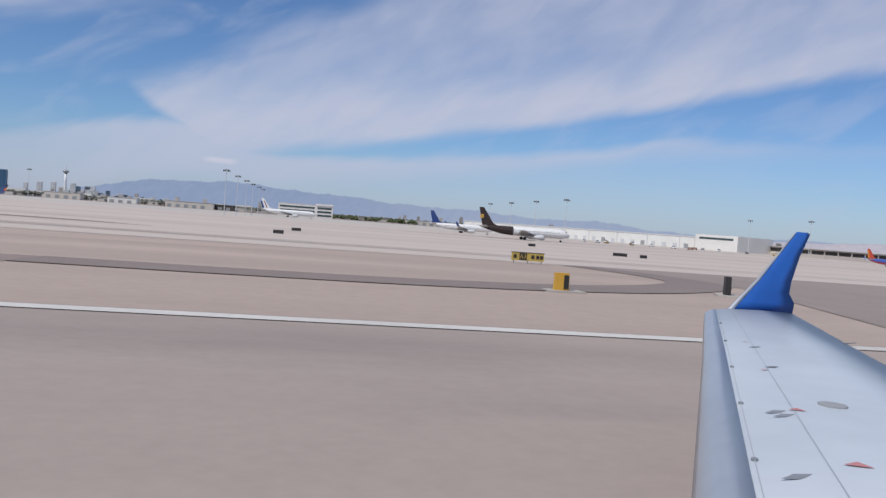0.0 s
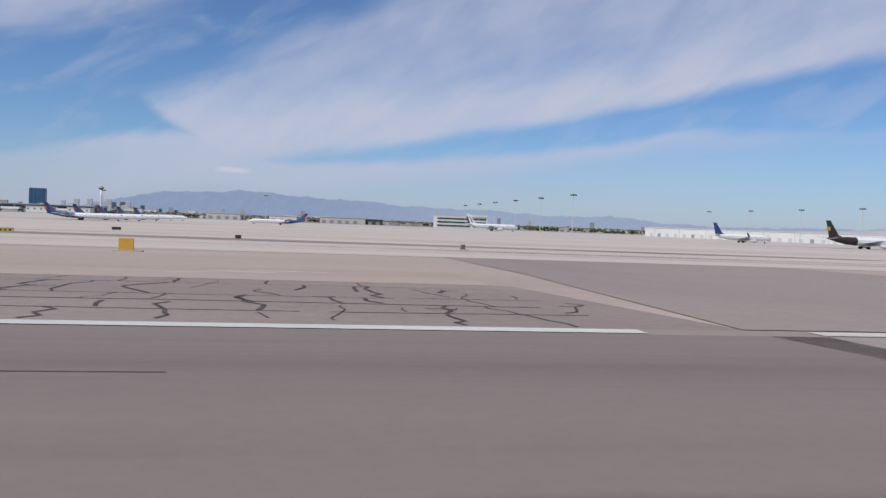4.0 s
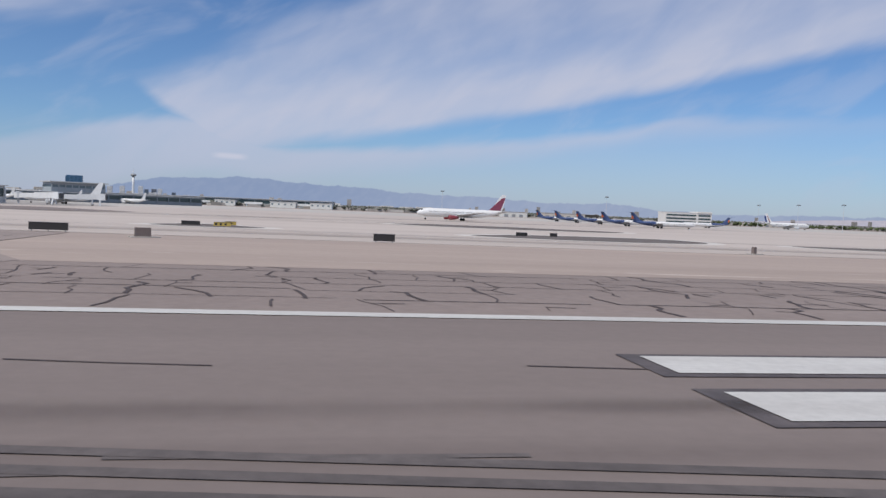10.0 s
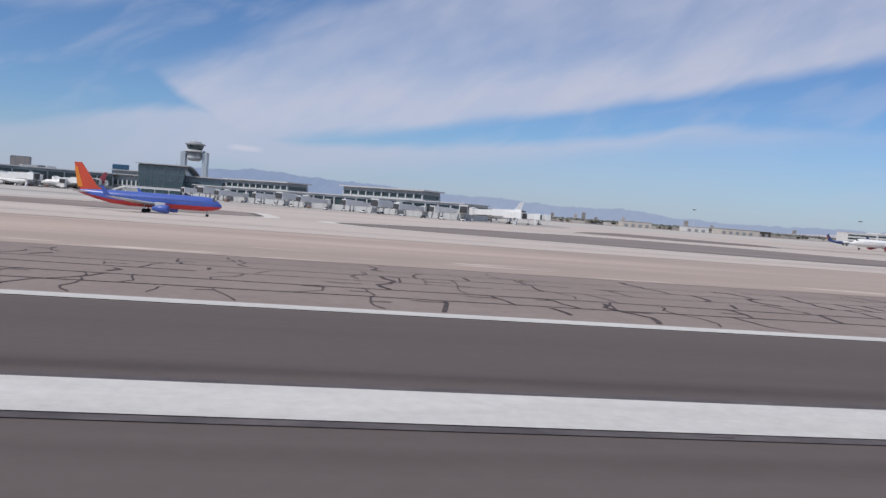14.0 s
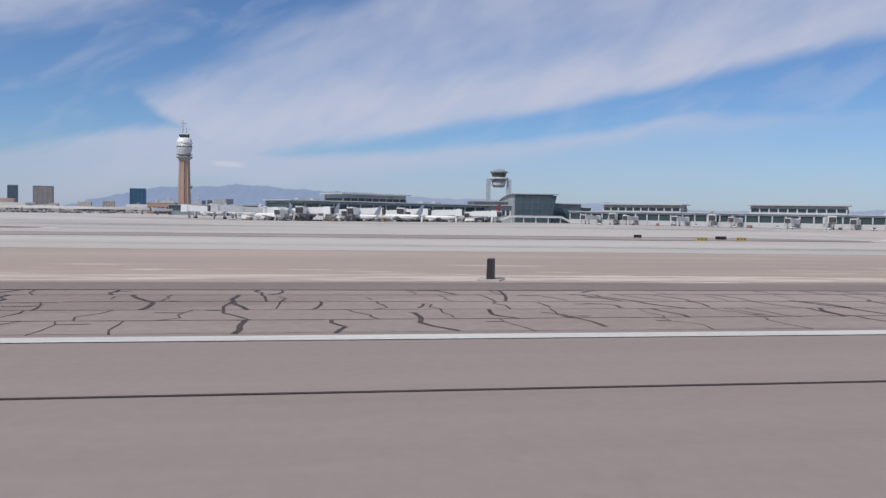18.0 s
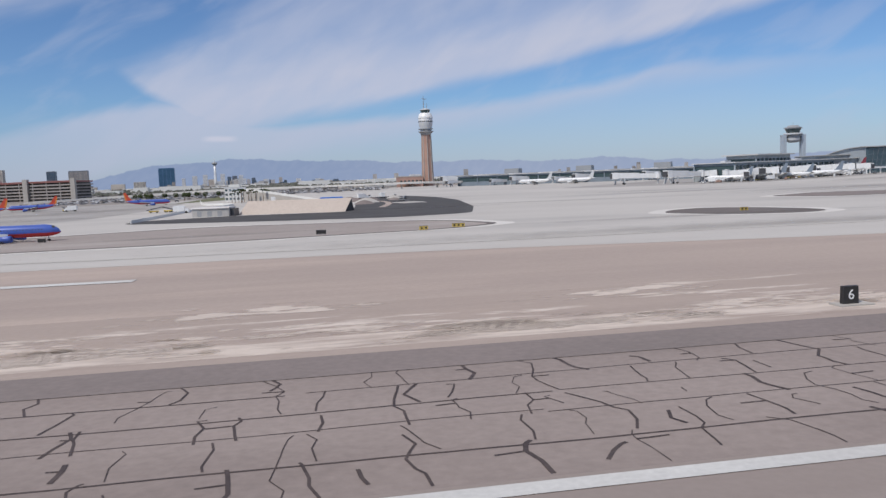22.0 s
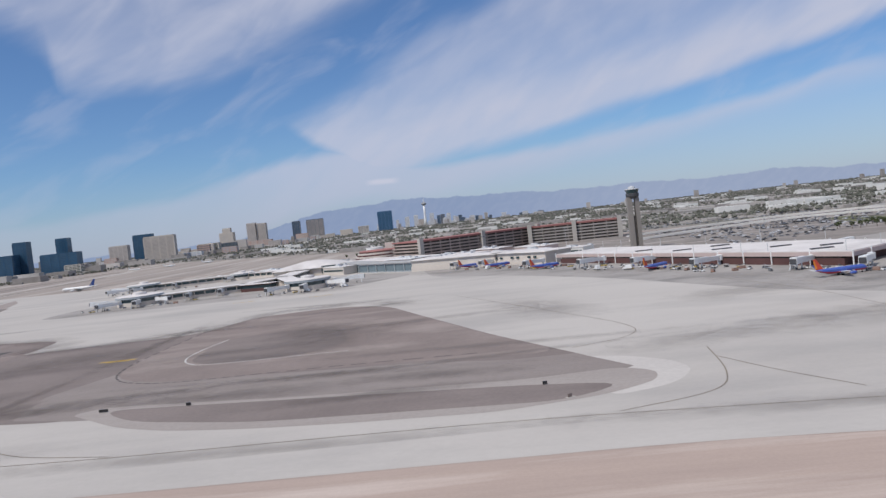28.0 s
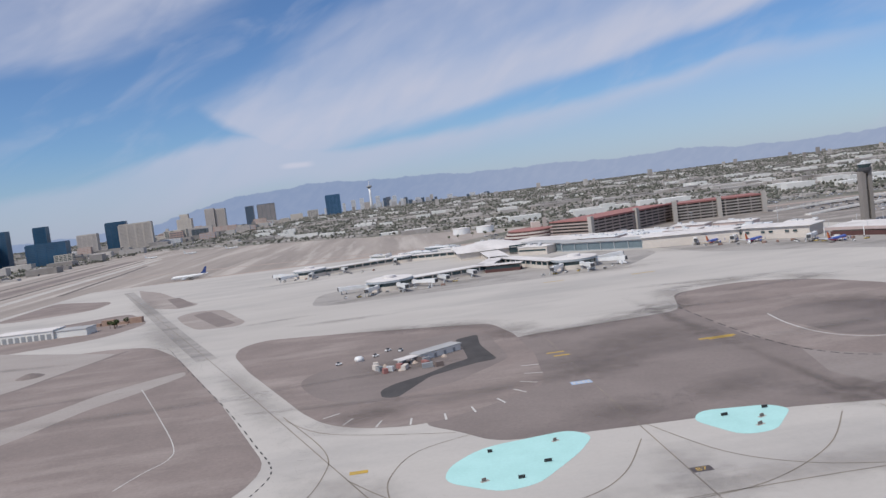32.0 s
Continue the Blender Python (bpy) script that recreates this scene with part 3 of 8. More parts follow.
for nm, pts in (("taxiway_exit_1", [(-767, 24), (-690, 24), (-700, 34), (-706, 55), (-707, 100), (-732, 100), (-732, 60), (-739, 43), (-752, 32), (-767, 28)]),
                ("taxiway_exit_2", [(-1166, 24), (-1082, 24), (-1078, 36), (-1072, 60), (-1072, 100), (-1124, 100), (-1128, 60), (-1140, 44), (-1158, 34)]),
                ("taxiway_exit_3", [(-264, 24), (-205, 24), (-215, 60), (-215, 100), (-262, 100), (-262, 60)]),
                ("taxiway_exit_4", [(-46, 24), (60, 24), (40, 60), (40, 100), (-34, 100), (-32, 62)])):
    sheet(nm, pts, 0.03, EXITASPH, "worn grey taxiway exit joining the runway", "taxiway")

ISLANDS = (
    ("infield_island_1", 12, [(-1893, 219), (-1873, 250), (-1800, 248), (-1722, 224), (-1714, 197), (-1726, 182), (-1778, 178), (-1856, 194)]),
    ("infield_island_2", 14, [(-1668, 196), (-1663, 226), (-1609, 244), (-1540, 223), (-1528, 192), (-1545, 178), (-1600, 170), (-1651, 170)]),
    ("infield_island_3", 6, [(-1480, 200), (-1472, 212), (-1460, 216), (-1449, 204), (-1447, 188), (-1450, 175), (-1460, 169), (-1473, 178)]),
    ("infield_island_4", 10, [(-1402, 200), (-1364, 222), (-1316, 214), (-1255, 223), (-1110, 236), (-1072, 222), (-1072, 210), (-1110, 205), (-1276, 190), (-1346, 174), (-1390, 186)]),
    ("infield_island_5", 10, [(-925, 215), (-880, 250), (-835, 268), (-780, 256), (-746, 221), (-725, 195), (-756, 155), (-790, 146), (-810, 145), (-841, 154), (-900, 182)]),
    ("infield_island_17", 10, [(-1066, 200), (-1050, 232), (-990, 264), (-950, 262), (-942, 218), (-1000, 192)]),
    ("infield_island_6", 10, [(-820, 326), (-800, 365), (-770, 398), (-712, 350), (-732, 305), (-780, 302)]),
    ("infield_island_7", 10, [(-604, 179), (-588, 205), (-560, 215), (-538, 212), (-535, 200), (-548, 172), (-575, 158), (-596, 165)]),
    ("infield_island_19", 8, [(-522, 168), (-517, 186), (-486, 190), (-467, 203), (-446, 196), (-460, 170), (-485, 156), (-509, 148)]),
    ("infield_island_20", 5, [(-676, 181), (-672, 206), (-662, 205), (-651, 183), (-656, 171), (-668, 172)]),
    ("infield_island_8", 10, [(-612, 300), (-594, 318), (-560, 321), (-516, 295), (-530, 278), (-570, 274), (-600, 285)]),
    ("infield_island_18", 8, [(-1404, 272), (-1373, 287), (-1321, 260), (-1342, 240), (-1395, 250)]),
    ("infield_island_9", 10, [(-420, 190), (-405, 210), (-300, 212), (-120, 206), (-100, 190), (-300, 184)]),
    ("infield_island_10", 14, [(-2222, 264), (-2080, 238), (-2052, 229), (-2071, 215), (-2160, 226), (-2204, 243)]),
    ("infield_island_11", 10, [(-2530, 540), (-2516, 558), (-2456, 540), (-2390, 514), (-2366, 504), (-2358, 460), (-2357, 400), (-2364, 340), (-2388, 322), (-2410, 310), (-2424, 308), (-2442, 314), (-2456, 326), (-2467, 346), (-2481, 382), (-2509, 453), (-2528, 510)]),
    ("infield_island_12", 30, [(-2640, 614), (-2605, 597), (-2572, 540), (-2510, 386), (-2473, 283), (-2482, 252), (-2560, 235), (-2890, 260), (-2890, 600)]),
    ("infield_island_13", 24, [(-2880, 690), (-2810, 800), (-2705, 858), (-2652, 748), (-2672, 686), (-2760, 656)]),
    ("infield_island_14", 24, [(-2890, 1119), (-2780, 1030), (-2776, 950), (-2850, 925), (-2890, 940)]),
    ("infield_island_15", 12, [(-2790, 1160), (-2735, 1075), (-2690, 975), (-2632, 858), (-2650, 838), (-2693, 885), (-2740, 1010)]),
    ("infield_island_16", 12, [(-2633, 768), (-2622, 795), (-2592, 781), (-2549, 668), (-2553, 648), (-2586, 656), (-2610, 705)]),
)
sheet("old_asphalt_apron", [(-2420, 309), (-2405, 292), (-2395, 276), (-2364, 272), (-2329, 270), (-2297, 268), (-2229, 252), (-2180, 262), (-2100, 272), (-2052, 263), (-2088, 343), (-2150, 503), (-2185, 531), (-2240, 522), (-2259, 460), (-2362, 450), (-2362, 385), (-2370, 350), (-2400, 330)], 0.03, OLDASPH, "dark brown weathered asphalt apron", "apron", r=14)
sheet("taxi_strip", [(-2226, 252), (-2193, 246), (-2141, 236), (-2101, 230), (-2068, 228), (-2046, 250), (-2060, 280), (-2084, 280), (-2113, 292), (-2175, 302), (-2234, 316), (-2252, 338), (-2262, 300), (-2252, 262)], 0.037, mat("mid_taxi_asphalt", (0.275, 0.240, 0.222), (0.245, 0.212, 0.196), scale=0.05, fine=0.7, fine_amt=0.1, stretch=(0.3, 1, 1), rough=0.9), "worn brown-grey taxi strip between the islands", "taxiway")
sheet("round_island", [(-2257, 460), (-2240, 523), (-2185, 533), (-2150, 505), (-2092, 350), (-2060, 282), (-2114, 297), (-2219, 307), (-2246, 325), (-2259, 372)], 0.045, INFIELD, "brown-grey paved island between the taxiways", "infield", r=40)
sheet("worn_island_middle", [(-2230, 415), (-2225, 352), (-2207, 338), (-2170, 340), (-2152, 368), (-2168, 422), (-2207, 433)], 0.06, OLDASPH, "darker worn middle of the paved island", "infield", r=18)
KERBLINE = curve_line([(-2600, 590), (-2585, 571), (-2573, 541), (-2538, 454), (-2506, 376), (-2482, 312), (-2471, 279), (-2475, 257)], 10)
bd = curve_line([(-2256, 469), (-2257, 403), (-2254, 351), (-2243, 322), (-2224, 308), (-2203, 304), (-2176, 304), (-2137, 303), (-2090, 300)], 14)
for i in range(0, len(bd) - 2, 3):
    ribbon_dash = ribbon(Shape(), bd[i:i + 3], 0.9, 0.075)
    solid("island_border", ribbon_dash, BLACKTOP, "dark dashed border line round the paved island", "marking", "structure")
RIM10 = [(-2232, 262), (-2204, 236), (-2185, 226), (-2160, 219), (-2130, 214), (-2090, 210), (-2060, 217), (-2044, 228), (-2041, 240), (-2050, 250), (-2080, 246), (-2150, 254), (-2222, 269)]
DARKISLE = mat("dark_bitumen_soil", (0.125, 0.108, 0.10), (0.165, 0.143, 0.132), scale=0.03, fine=0.8, fine_amt=0.12, rough=0.95)
STRIPRIM = mat("worn_rim_asphalt", (0.36, 0.325, 0.30), (0.33, 0.295, 0.272), scale=0.05, fine=0.7, fine_amt=0.1, stretch=(0.3, 1, 1), rough=0.9)
HALO = mat("clean_concrete", (0.62, 0.59, 0.55), (0.56, 0.53, 0.49), scale=0.03, fine=0.6, fine_amt=0.06, rough=0.85)
for nm, r, pts in ISLANDS:
    if nm[15:] in ("1", "2", "3", "4", "5", "7", "8", "17", "18", "19", "20"):
        cx, cy = sum(p[0] for p in pts) / len(pts), sum(p[1] for p in pts) / len(pts)
        edge_line = rounded(pts, r)
        solid("island_edge", ribbon(Shape(), edge_line + edge_line[:1], 2.4, 0.07), DARKISLE, "dark bitumen edge strip round an infield island", "infield", "structure")
        rim = [(x + 6 * (x - cx) / math.hypot(x - cx, y - cy), y + 6 * (y - cy) / math.hypot(x - cx, y - cy)) for x, y in pts]
        sheet("concrete_rim", rim, 0.0335 + 0.0004 * int(nm[15:]), HALO, "clean paved rim round an infield island", "taxiway", r=r)
sheet("worn_rim", RIM10, 0.041, STRIPRIM, "worn brownish rim round the long infield island", "taxiway", r=8)
sheet("pale_rim", [(-2066, 276), (-2046, 268), (-2033, 252), (-2031, 238), (-2040, 222), (-2060, 214), (-2056, 240)], 0.026, mat("tip_concrete", (0.53, 0.50, 0.465), (0.49, 0.46, 0.43), scale=0.03, fine=0.6, fine_amt=0.08, rough=0.85), "clean pale concrete round the tip of the island", "taxiway", r=8)
RAMP = mat("dark_ramp_concrete", (0.325, 0.305, 0.285), (0.37, 0.345, 0.32), scale=0.02, fine=0.5, fine_amt=0.09, rough=0.85, c3=(0.25, 0.235, 0.22), scale3=0.04, stretch3=(0.6, 1, 1), lo3=0.5, hi3=0.68)
sheet("south_ramp", [(-2132, 720), (-2060, 640), (-2000, 530), (-1972, 452), (-1946, 389), (-1919, 350), (-1876, 310), (-1800, 290), (-1720, 300), (-1672, 340), (-1660, 480), (-1672, 640), (-1840, 700), (-2000, 820), (-2150, 850)], 0.04, RAMP, "darker oil-stained concrete ramp round the gates", "apron", r=30)
sheet("west_ramp", [(-2500, 700), (-2220, 690), (-2150, 790), (-2210, 880), (-2330, 860), (-2500, 800)], 0.04, RAMP, "darker oil-stained concrete ramp round the gates", "apron", r=30)
sheet("satellite_ramp", [(-1400, 560), (-1290, 480), (-1150, 545), (-1060, 590), (-990, 540), (-850, 420), (-780, 440), (-760, 540), (-900, 700), (-1200, 760)], 0.04, RAMP, "darker oil-stained concrete ramp round the gates", "apron", r=30)
for nm, r, pts in ISLANDS:
    sheet(nm, pts, 0.045, PALEINFIELD if nm[15:] in ("1", "2", "4", "15", "16") else DARKISLE if nm[15:] in ("3", "7", "8", "19", "20") else OLDASPH if nm[15:] in ("5", "6", "10", "18") else INFIELD, "brown bare-soil infield island between taxiways", "infield", r=r)
sheet("infield_path", [(-2680, 300), (-2640, 366), (-2606, 414), (-2590, 448), (-2574, 466), (-2552, 484), (-2548, 470), (-2566, 438), (-2583, 415), (-2600, 372), (-2650, 290)], 0.06, STRIPRIM, "pale worn path across the infield", "taxiway", r=8)
sheet("pale_infield_corner", [(-2780, 690), (-2628, 589), (-2641, 536), (-2661, 489), (-2780, 540)], 0.055, STRIPRIM, "pale disturbed ground in the corner of the infield", "infield", r=4)
solid("infield_track", ribbon(Shape(), curve_line([(-2622, 594), (-2634, 560), (-2645, 530), (-2661, 489), (-2700, 470)]), 4.0, 0.065), OLDASPH, "dark worn track along the pale ground", "road", "structure")
solid("rubble_heap", Shape().turned(0, 0, [(9, 0), (6, 1.2), (2.5, 2.2), (0.4, 2.6)], 11), OLDASPH, "low dark heap of rubble on the infield", "heap", at=(-2666, 538))
for i, (a, b) in enumerate(zip(KERBLINE, KERBLINE[1:])):
    if i % 2 == 0:
        solid("island_border", ribbon(Shape(), [a, b], 0.55, 0.07), BLACKTOP, "dark dashed border line round the infield", "marking", "structure")
for pts in ([(-2697, 967), (-2682, 967), (-2638, 862), (-2651, 844)], [(-2617, 766), (-2604, 779), (-2558, 671), (-2570, 657)]):
    sheet("dark_infield_patch", pts, 0.06, OLDASPH, "dark asphalt patch inside an infield island", "infield", r=6)
sheet("work_yard", [(-2476, 412), (-2469, 428), (-2445, 440), (-2420, 478), (-2385, 490), (-2372, 470), (-2370, 400), (-2400, 366), (-2440, 350), (-2453, 358), (-2464, 372), (-2473, 394)], 0.052, OLDASPH, "dark trodden ground of the work yard", "ground", r=8)
sheet("work_yard_road", [(-2392, 466), (-2378, 473), (-2380, 442), (-2376, 401), (-2388, 398), (-2411, 384), (-2427, 353), (-2434, 356), (-2435, 369), (-2428, 379), (-2414, 388), (-2399, 405), (-2390, 410), (-2390, 440)], 0.06, BLACKTOP, "fresh black asphalt access road in the work yard", "road", r=4)
sheet("parking_lot", [(-1642, 288), (-1590, 263), (-1549, 249), (-1523, 255), (-1511, 309), (-1500, 400), (-1499, 470), (-1509, 545), (-1546, 548), (-1552, 420), (-1557, 350), (-1563, 312), (-1606, 322), (-1642, 310)], 0.05, BLACKTOP, "dark asphalt lot beside the taxiway", "road", r=8)
solid("lot_edge_road", ribbon(Shape(), curve_line([(-1549, 520), (-1541, 460), (-1536, 425), (-1538, 385), (-1545, 345)]), 3.2, 0.075), DESERT, "pale unpaved track across the dark lot", "road", "structure")
solid("lot_rim", ribbon(Shape(), curve_line([(-1590, 260), (-1549, 246), (-1521, 252), (-1508, 308), (-1497, 400), (-1496, 470), (-1506, 548)]), 4.0, 0.06), CONC, "pale concrete rim round the dark lot", "pavement", "structure")
sheet("lawn", [(-1674, 870), (-1676, 600), (-1656, 640), (-1628, 721), (-1616, 1000), (-1650, 1010)], 0.075, mat("dry_lawn", (0.11, 0.125, 0.06), (0.16, 0.155, 0.085), scale=0.06, fine=0.8, fine_amt=0.25, rough=0.95), "dull green lawn beside the airport road", "lawn", r=12)
FILL = mat("tan_fill", (0.50, 0.43, 0.37), (0.46, 0.39, 0.34), scale=0.05, fine=1.0, fine_amt=0.1, rough=0.95, bump=0.2)
# sloped blast fence of broad tan panels on dark end frames
fence = thing("blast_fence", -1584, 321, -18, label="tall tan sloped blast fence of flat panels", category="fence")
for i in range(9):
    x0, x1 = -22.5 + i * 5, -17.53 + i * 5
    part("panel", Shape().loft([[(x0, 0, 0.05), (x1, 0, 0.05), (x1, 0.35, 0.0), (x0, 0.35, 0.0)], [(x0 + 0.1, 10.5, 5.3), (x1 + 0.1, 10.5, 5.3), (x1 + 0.1, 10.9, 5.1), (x0 + 0.1, 10.9, 5.1)]]), FILL, fence)
for x in (-22.2, -11, 0, 11, 22.2):
    part("end_frame", Shape().loft([[(x - 0.2, y, 0), (x + 0.2, y, 0), (x + 0.2, y, z), (x - 0.2, y, z)] for y, z in ((0.9, 0.1), (10.7, 5.05), (14.0, 0.3))]), BLACKTOP, fence, "dark triangular frame behind the panels")
for pts in ([(-2415, 246), (-2412, 259), (-2400, 272), (-2369, 277), (-2363, 268), (-2371, 254), (-2388, 234), (-2399, 232)], [(-2329, 268), (-2323, 277), (-2300, 273), (-2296, 266), (-2310, 248), (-2321, 248)]):
    sheet("painted_island", pts, 0.05, CYAN, "pale turquoise painted pavement island", "infield", r=12)

# runway paint
edge = Shape()
for x0, x1 in ((-4200, -268), (-262, 350)):
    edge.add([(x0, 22.5, g(22.5) + 0.045), (x1, 22.5, g(22.5) + 0.045), (x1, 23.45, g(23.4) + 0.045), (x0, 23.45, g(23.4) + 0.045)], [(0, 1, 2, 3)])
solid("runway_edge_line", edge, WHITEPAINT, "continuous white painted runway edge line", "marking", "structure")


def bar(x0, x1, y0, y1, black_end=0.45):
    sheet("marking_border", [(x0 - black_end, y0 - 0.3), (x1 + 0.22, y0 - 0.27), (x1 + 0.2, y1 + 0.27), (x1 + 0.75, y1 + 0.31), (x1 + 0.7, y1 + 0.35), (x0 - black_end, y1 + 0.33)], 0.05, BLACKPAINT, "black painted border round a runway bar", "marking")
    sheet("touchdown_bar", [(x0, y0), (x1, y0), (x1, y1), (x0, y1)], 0.065, WHITEPAINT, "white painted touchdown zone bar", "marking")


for x0, rows in ((-175.3, ((10.4, 12.3), (14.0, 15.9), (17.6, 19.7))), (-480.0, ((10.5, 12.4), (14.2, 16.1))), (-632.5, ((10.55, 12.55), (14.25, 16.15))), (-785.0, ((10.5, 12.5),)), (-937.0, ((10.5, 12.5),))):
    for y0, y1 in rows:
        bar(x0, x0 + 22.9, y0, y1)
bar(-351.5, -307.5, 9.9, 19.2, 1.8)

# crack sealant on the shoulders, and sealed seams on the runway
rng = random.Random(4)


def wander(p, d, length, step, sway):
    pts, a = [p], 0.0
    for _ in range(max(2, int(length / step))):
        a = a * 0.6 + rng.uniform(-sway, sway)
        q = pts[-1]
        pts.append((q[0] + d[0] * step - d[1] * a * step, q[1] + d[1] * step + d[0] * a * step))
    return pts


def zigzag(x, y0, y1, lean, jag):
    """A crack across the shoulder: short straight runs, each with its own lean."""
    pts, y = [(x, y0)], y0
    while y < y1:
        y = min(y1, y + rng.uniform(0.5, 1.5))
        x += rng.gauss(lean, jag)
        pts.append((x, y))
    return pts


LANES = (24.0, 27.4, 30.6, 33.8, 37.0, 40.4, 43.6)
for nm, x0, x1, gap, spans in (("crack_sealant_1", -688, -266, 3.3, (1, 1, 1, 2)), ("crack_sealant_2", -1080, -769, 3.6, (1, 1, 2)), ("crack_sealant_3", -1604, -1166, 2.8, (1, 1, 1, 1, 2))):
    cs = Shape()
    for y in LANES[1:-1]:
        x = x0
        while x < x1 - 8:
            west = nm[-1] == "3"
            ln = min(rng.uniform(25, 80) if west else rng.uniform(8, 40), x1 - 2 - x)
            if west or rng.random() < 0.88:
                ribbon(cs, wander((x, y + rng.uniform(-0.1, 0.1) * (1 if west else 1.6)), (1, 0), ln, 1.2, 0.03 if west else 0.035), rng.uniform(0.07, 0.13) if west else rng.uniform(0.07, 0.15), 0.034)
            x += ln
    for k in range(6):
        x = x0 + rng.uniform(1, 4)
        while x < x1 - 2:
            whole = rng.random() < 0.7
            end = LANES[min(k + rng.choice(spans), 6)]
            pts = zigzag(x, LANES[k] + (0 if whole else rng.uniform(0.0, 1.2)), end - (0 if whole else rng.uniform(0.3, 1.4)), rng.uniform(-0.14, 0.14), 0.26)
            ribbon(cs, pts, rng.choice((0.05, 0.07, 0.09, 0.12, 0.16, 0.20)), 0.036)
            if rng.random() < 0.25:
                q = pts[len(pts) // 2]
                ribbon(cs, [q, (q[0] + rng.choice((-1, 1)) * rng.uniform(0.5, 1.4), q[1] + rng.uniform(-0.15, 0.15))], 0.12, 0.038)
            x += rng.uniform(0.35, 1.65) * gap * (1.0 if k < 4 else 1.5)
    if nm[-1] == "3":
        for i in range(60):
            x, y = rng.uniform(-1166, -1135), rng.uniform(25, 42)
            ribbon(cs, wander((x, y), (1, 0.25), rng.uniform(1, 4), 0.7, 0.16), rng.uniform(0.05, 0.11), 0.056)
        for i in range(90):
            x, y = rng.uniform(-1080, -1040), rng.uniform(25, 58)
            ribbon(cs, wander((x, y), (1, -0.05), rng.uniform(0.8, 3.5), 0.6, 0.22), rng.uniform(0.05, 0.12), 0.046)
            if i % 2:
                ribbon(cs, zigzag(x, y, y + rng.uniform(0.5, 2), 0, 0.2), 0.10, 0.047)
    if nm[-1] == "1":
        for i in range(120):
            x, y = rng.uniform(-704, -668), rng.uniform(25, 80)
            ribbon(cs, wander((x, y), (1, 0.05), rng.uniform(0.8, 4.0), 0.6, 0.2), rng.uniform(0.06, 0.16), 0.056)
            if i % 2:
                ribbon(cs, zigzag(x, y, y + rng.uniform(0.8, 4), 0, 0.2), 0.10, 0.057)
    if nm[-1] == "2":
        for i in range(70):
            x = rng.uniform(-769, -742)
            y = rng.uniform(28.5 + (x + 769) * 0.45, 44 + (x + 769) * 0.4)
            ribbon(cs, zigzag(x, y, y + rng.uniform(0.6, 2.4), rng.uniform(-0.1, 0.1), 0.3), rng.choice((0.06, 0.1, 0.16)), 0.036)
            ribbon(cs, wander((x, y), (1, 0.45), rng.uniform(1, 5), 0.8, 0.12), rng.uniform(0.1, 0.2), 0.034)
    solid(nm, cs, TAR, "wandering dark crack sealant lines on old asphalt", "sealant", "stuff")
SEAMS, SKIDS = [], []


def seam(pts, w):
    SEAMS.append(ribbon(Shape(), pts, w, 0.045))


for x0, y0, x1, y1 in ((-394.3, 11.0, -384.1, 11.0), (-395.5, 15.5, -390.1, 15.3), (-388.5, 9.1, -386.6, 9.1), (-455.2, 15.5, -445.4, 15.4), (-450.6, 14.5, -442.1, 14.9), (-443.5, 15.5, -440.3, 15.8), (-513.7, 15.5, -501.2, 15.9), (-514.7, 11.3, -513.7, 11.3), (-579.1, 15.9, -575.1, 15.8), (-579.4, 14.9, -577.4, 14.9), (-570.5, 14.9, -565.0, 15.2), (-568.9, 16.0, -564.7, 16.0), (-645.3, 15.3, -641.5, 14.8), (-635.4, 15.0, -631.5, 14.6), (-348.0, 8.5, -338.0, 8.4)):
    seam([(x0, y0), ((x0 + x1) / 2, (y0 + y1) / 2 + rng.uniform(-0.04, 0.04)), (x1, y1)], rng.uniform(0.06, 0.10))
x = -690.0
while x < -276:
    if not any(abs(x - c) < 16 for c in (-390, -448, -508, -573, -640, -330)):
        seam(wander((x, rng.choice((15.4, 15.0, 15.8, 11.2))), (1, 0), rng.uniform(3, 11), 1.0, 0.02), rng.uniform(0.05, 0.09))
    x += rng.uniform(8, 16)
for x0, x1, y in ((-642, -636.5, 9.2), (-643, -641, 8.65), (-782, -777, 8.0), (-708, -702.5, 8.85), (-854, -845, 9.6), (-848, -843.5, 12.0), (-900, -893, 10.2), (-960, -948, 9.4), (-1010, -1002, 11.0), (-508, -504.5, 11.5), (-445, -442.8, 11.15)):
    SKIDS.append(ribbon(Shape(), wander((x0, y), (1, 0), x1 - x0, 1.0, 0.02), 0.16, 0.043))
seam([(-1640, 15.2), (-1420, 15.4), (-1300, 15.6), (-1172, 15.3)], 0.11)
for x in (-705.3, -714.7, -714.0):
    seam([(x, 24.0), (x + 0.5, 60), (x + 1.2, 98)], 0.13)
seam([(-1495.5, 20.0), (-1494, 19.0), (-1492.2, 19.4), (-1490.4, 18.8), (-1486.2, 18.0), (-1479, 17.9)], 0.10)
seam([(-1493, 19.6), (-1487, 19.6), (-1470, 19.7)], 0.07)
seam([(-1500, 14.6), (-1489, 14.7), (-1470, 14.7)], 0.09)
for x, y0, y1, w in ((-1081.1, 24.2, 82, 0.17), (-1075.2, 27, 88, 0.12), (-1077.0, 28, 60, 0.05), (-1079.2, 31, 82, 0.06), (-1090, 28, 97, 0.14)):
    seam([(x, y0), (x + 0.5, (y0 + y1) / 2), (x + 1.0, y1)], w)
for x, y in ((-173.4, 7.6), (-120.0, 8.4), (-60.0, 7.9)):
    SKIDS.append(ribbon(Shape(), [(x, y), (x + 0.05, y + 2.6)], 0.025, 0.042))
for q in SEAMS:
    part("seam", q, TAR, RWY)
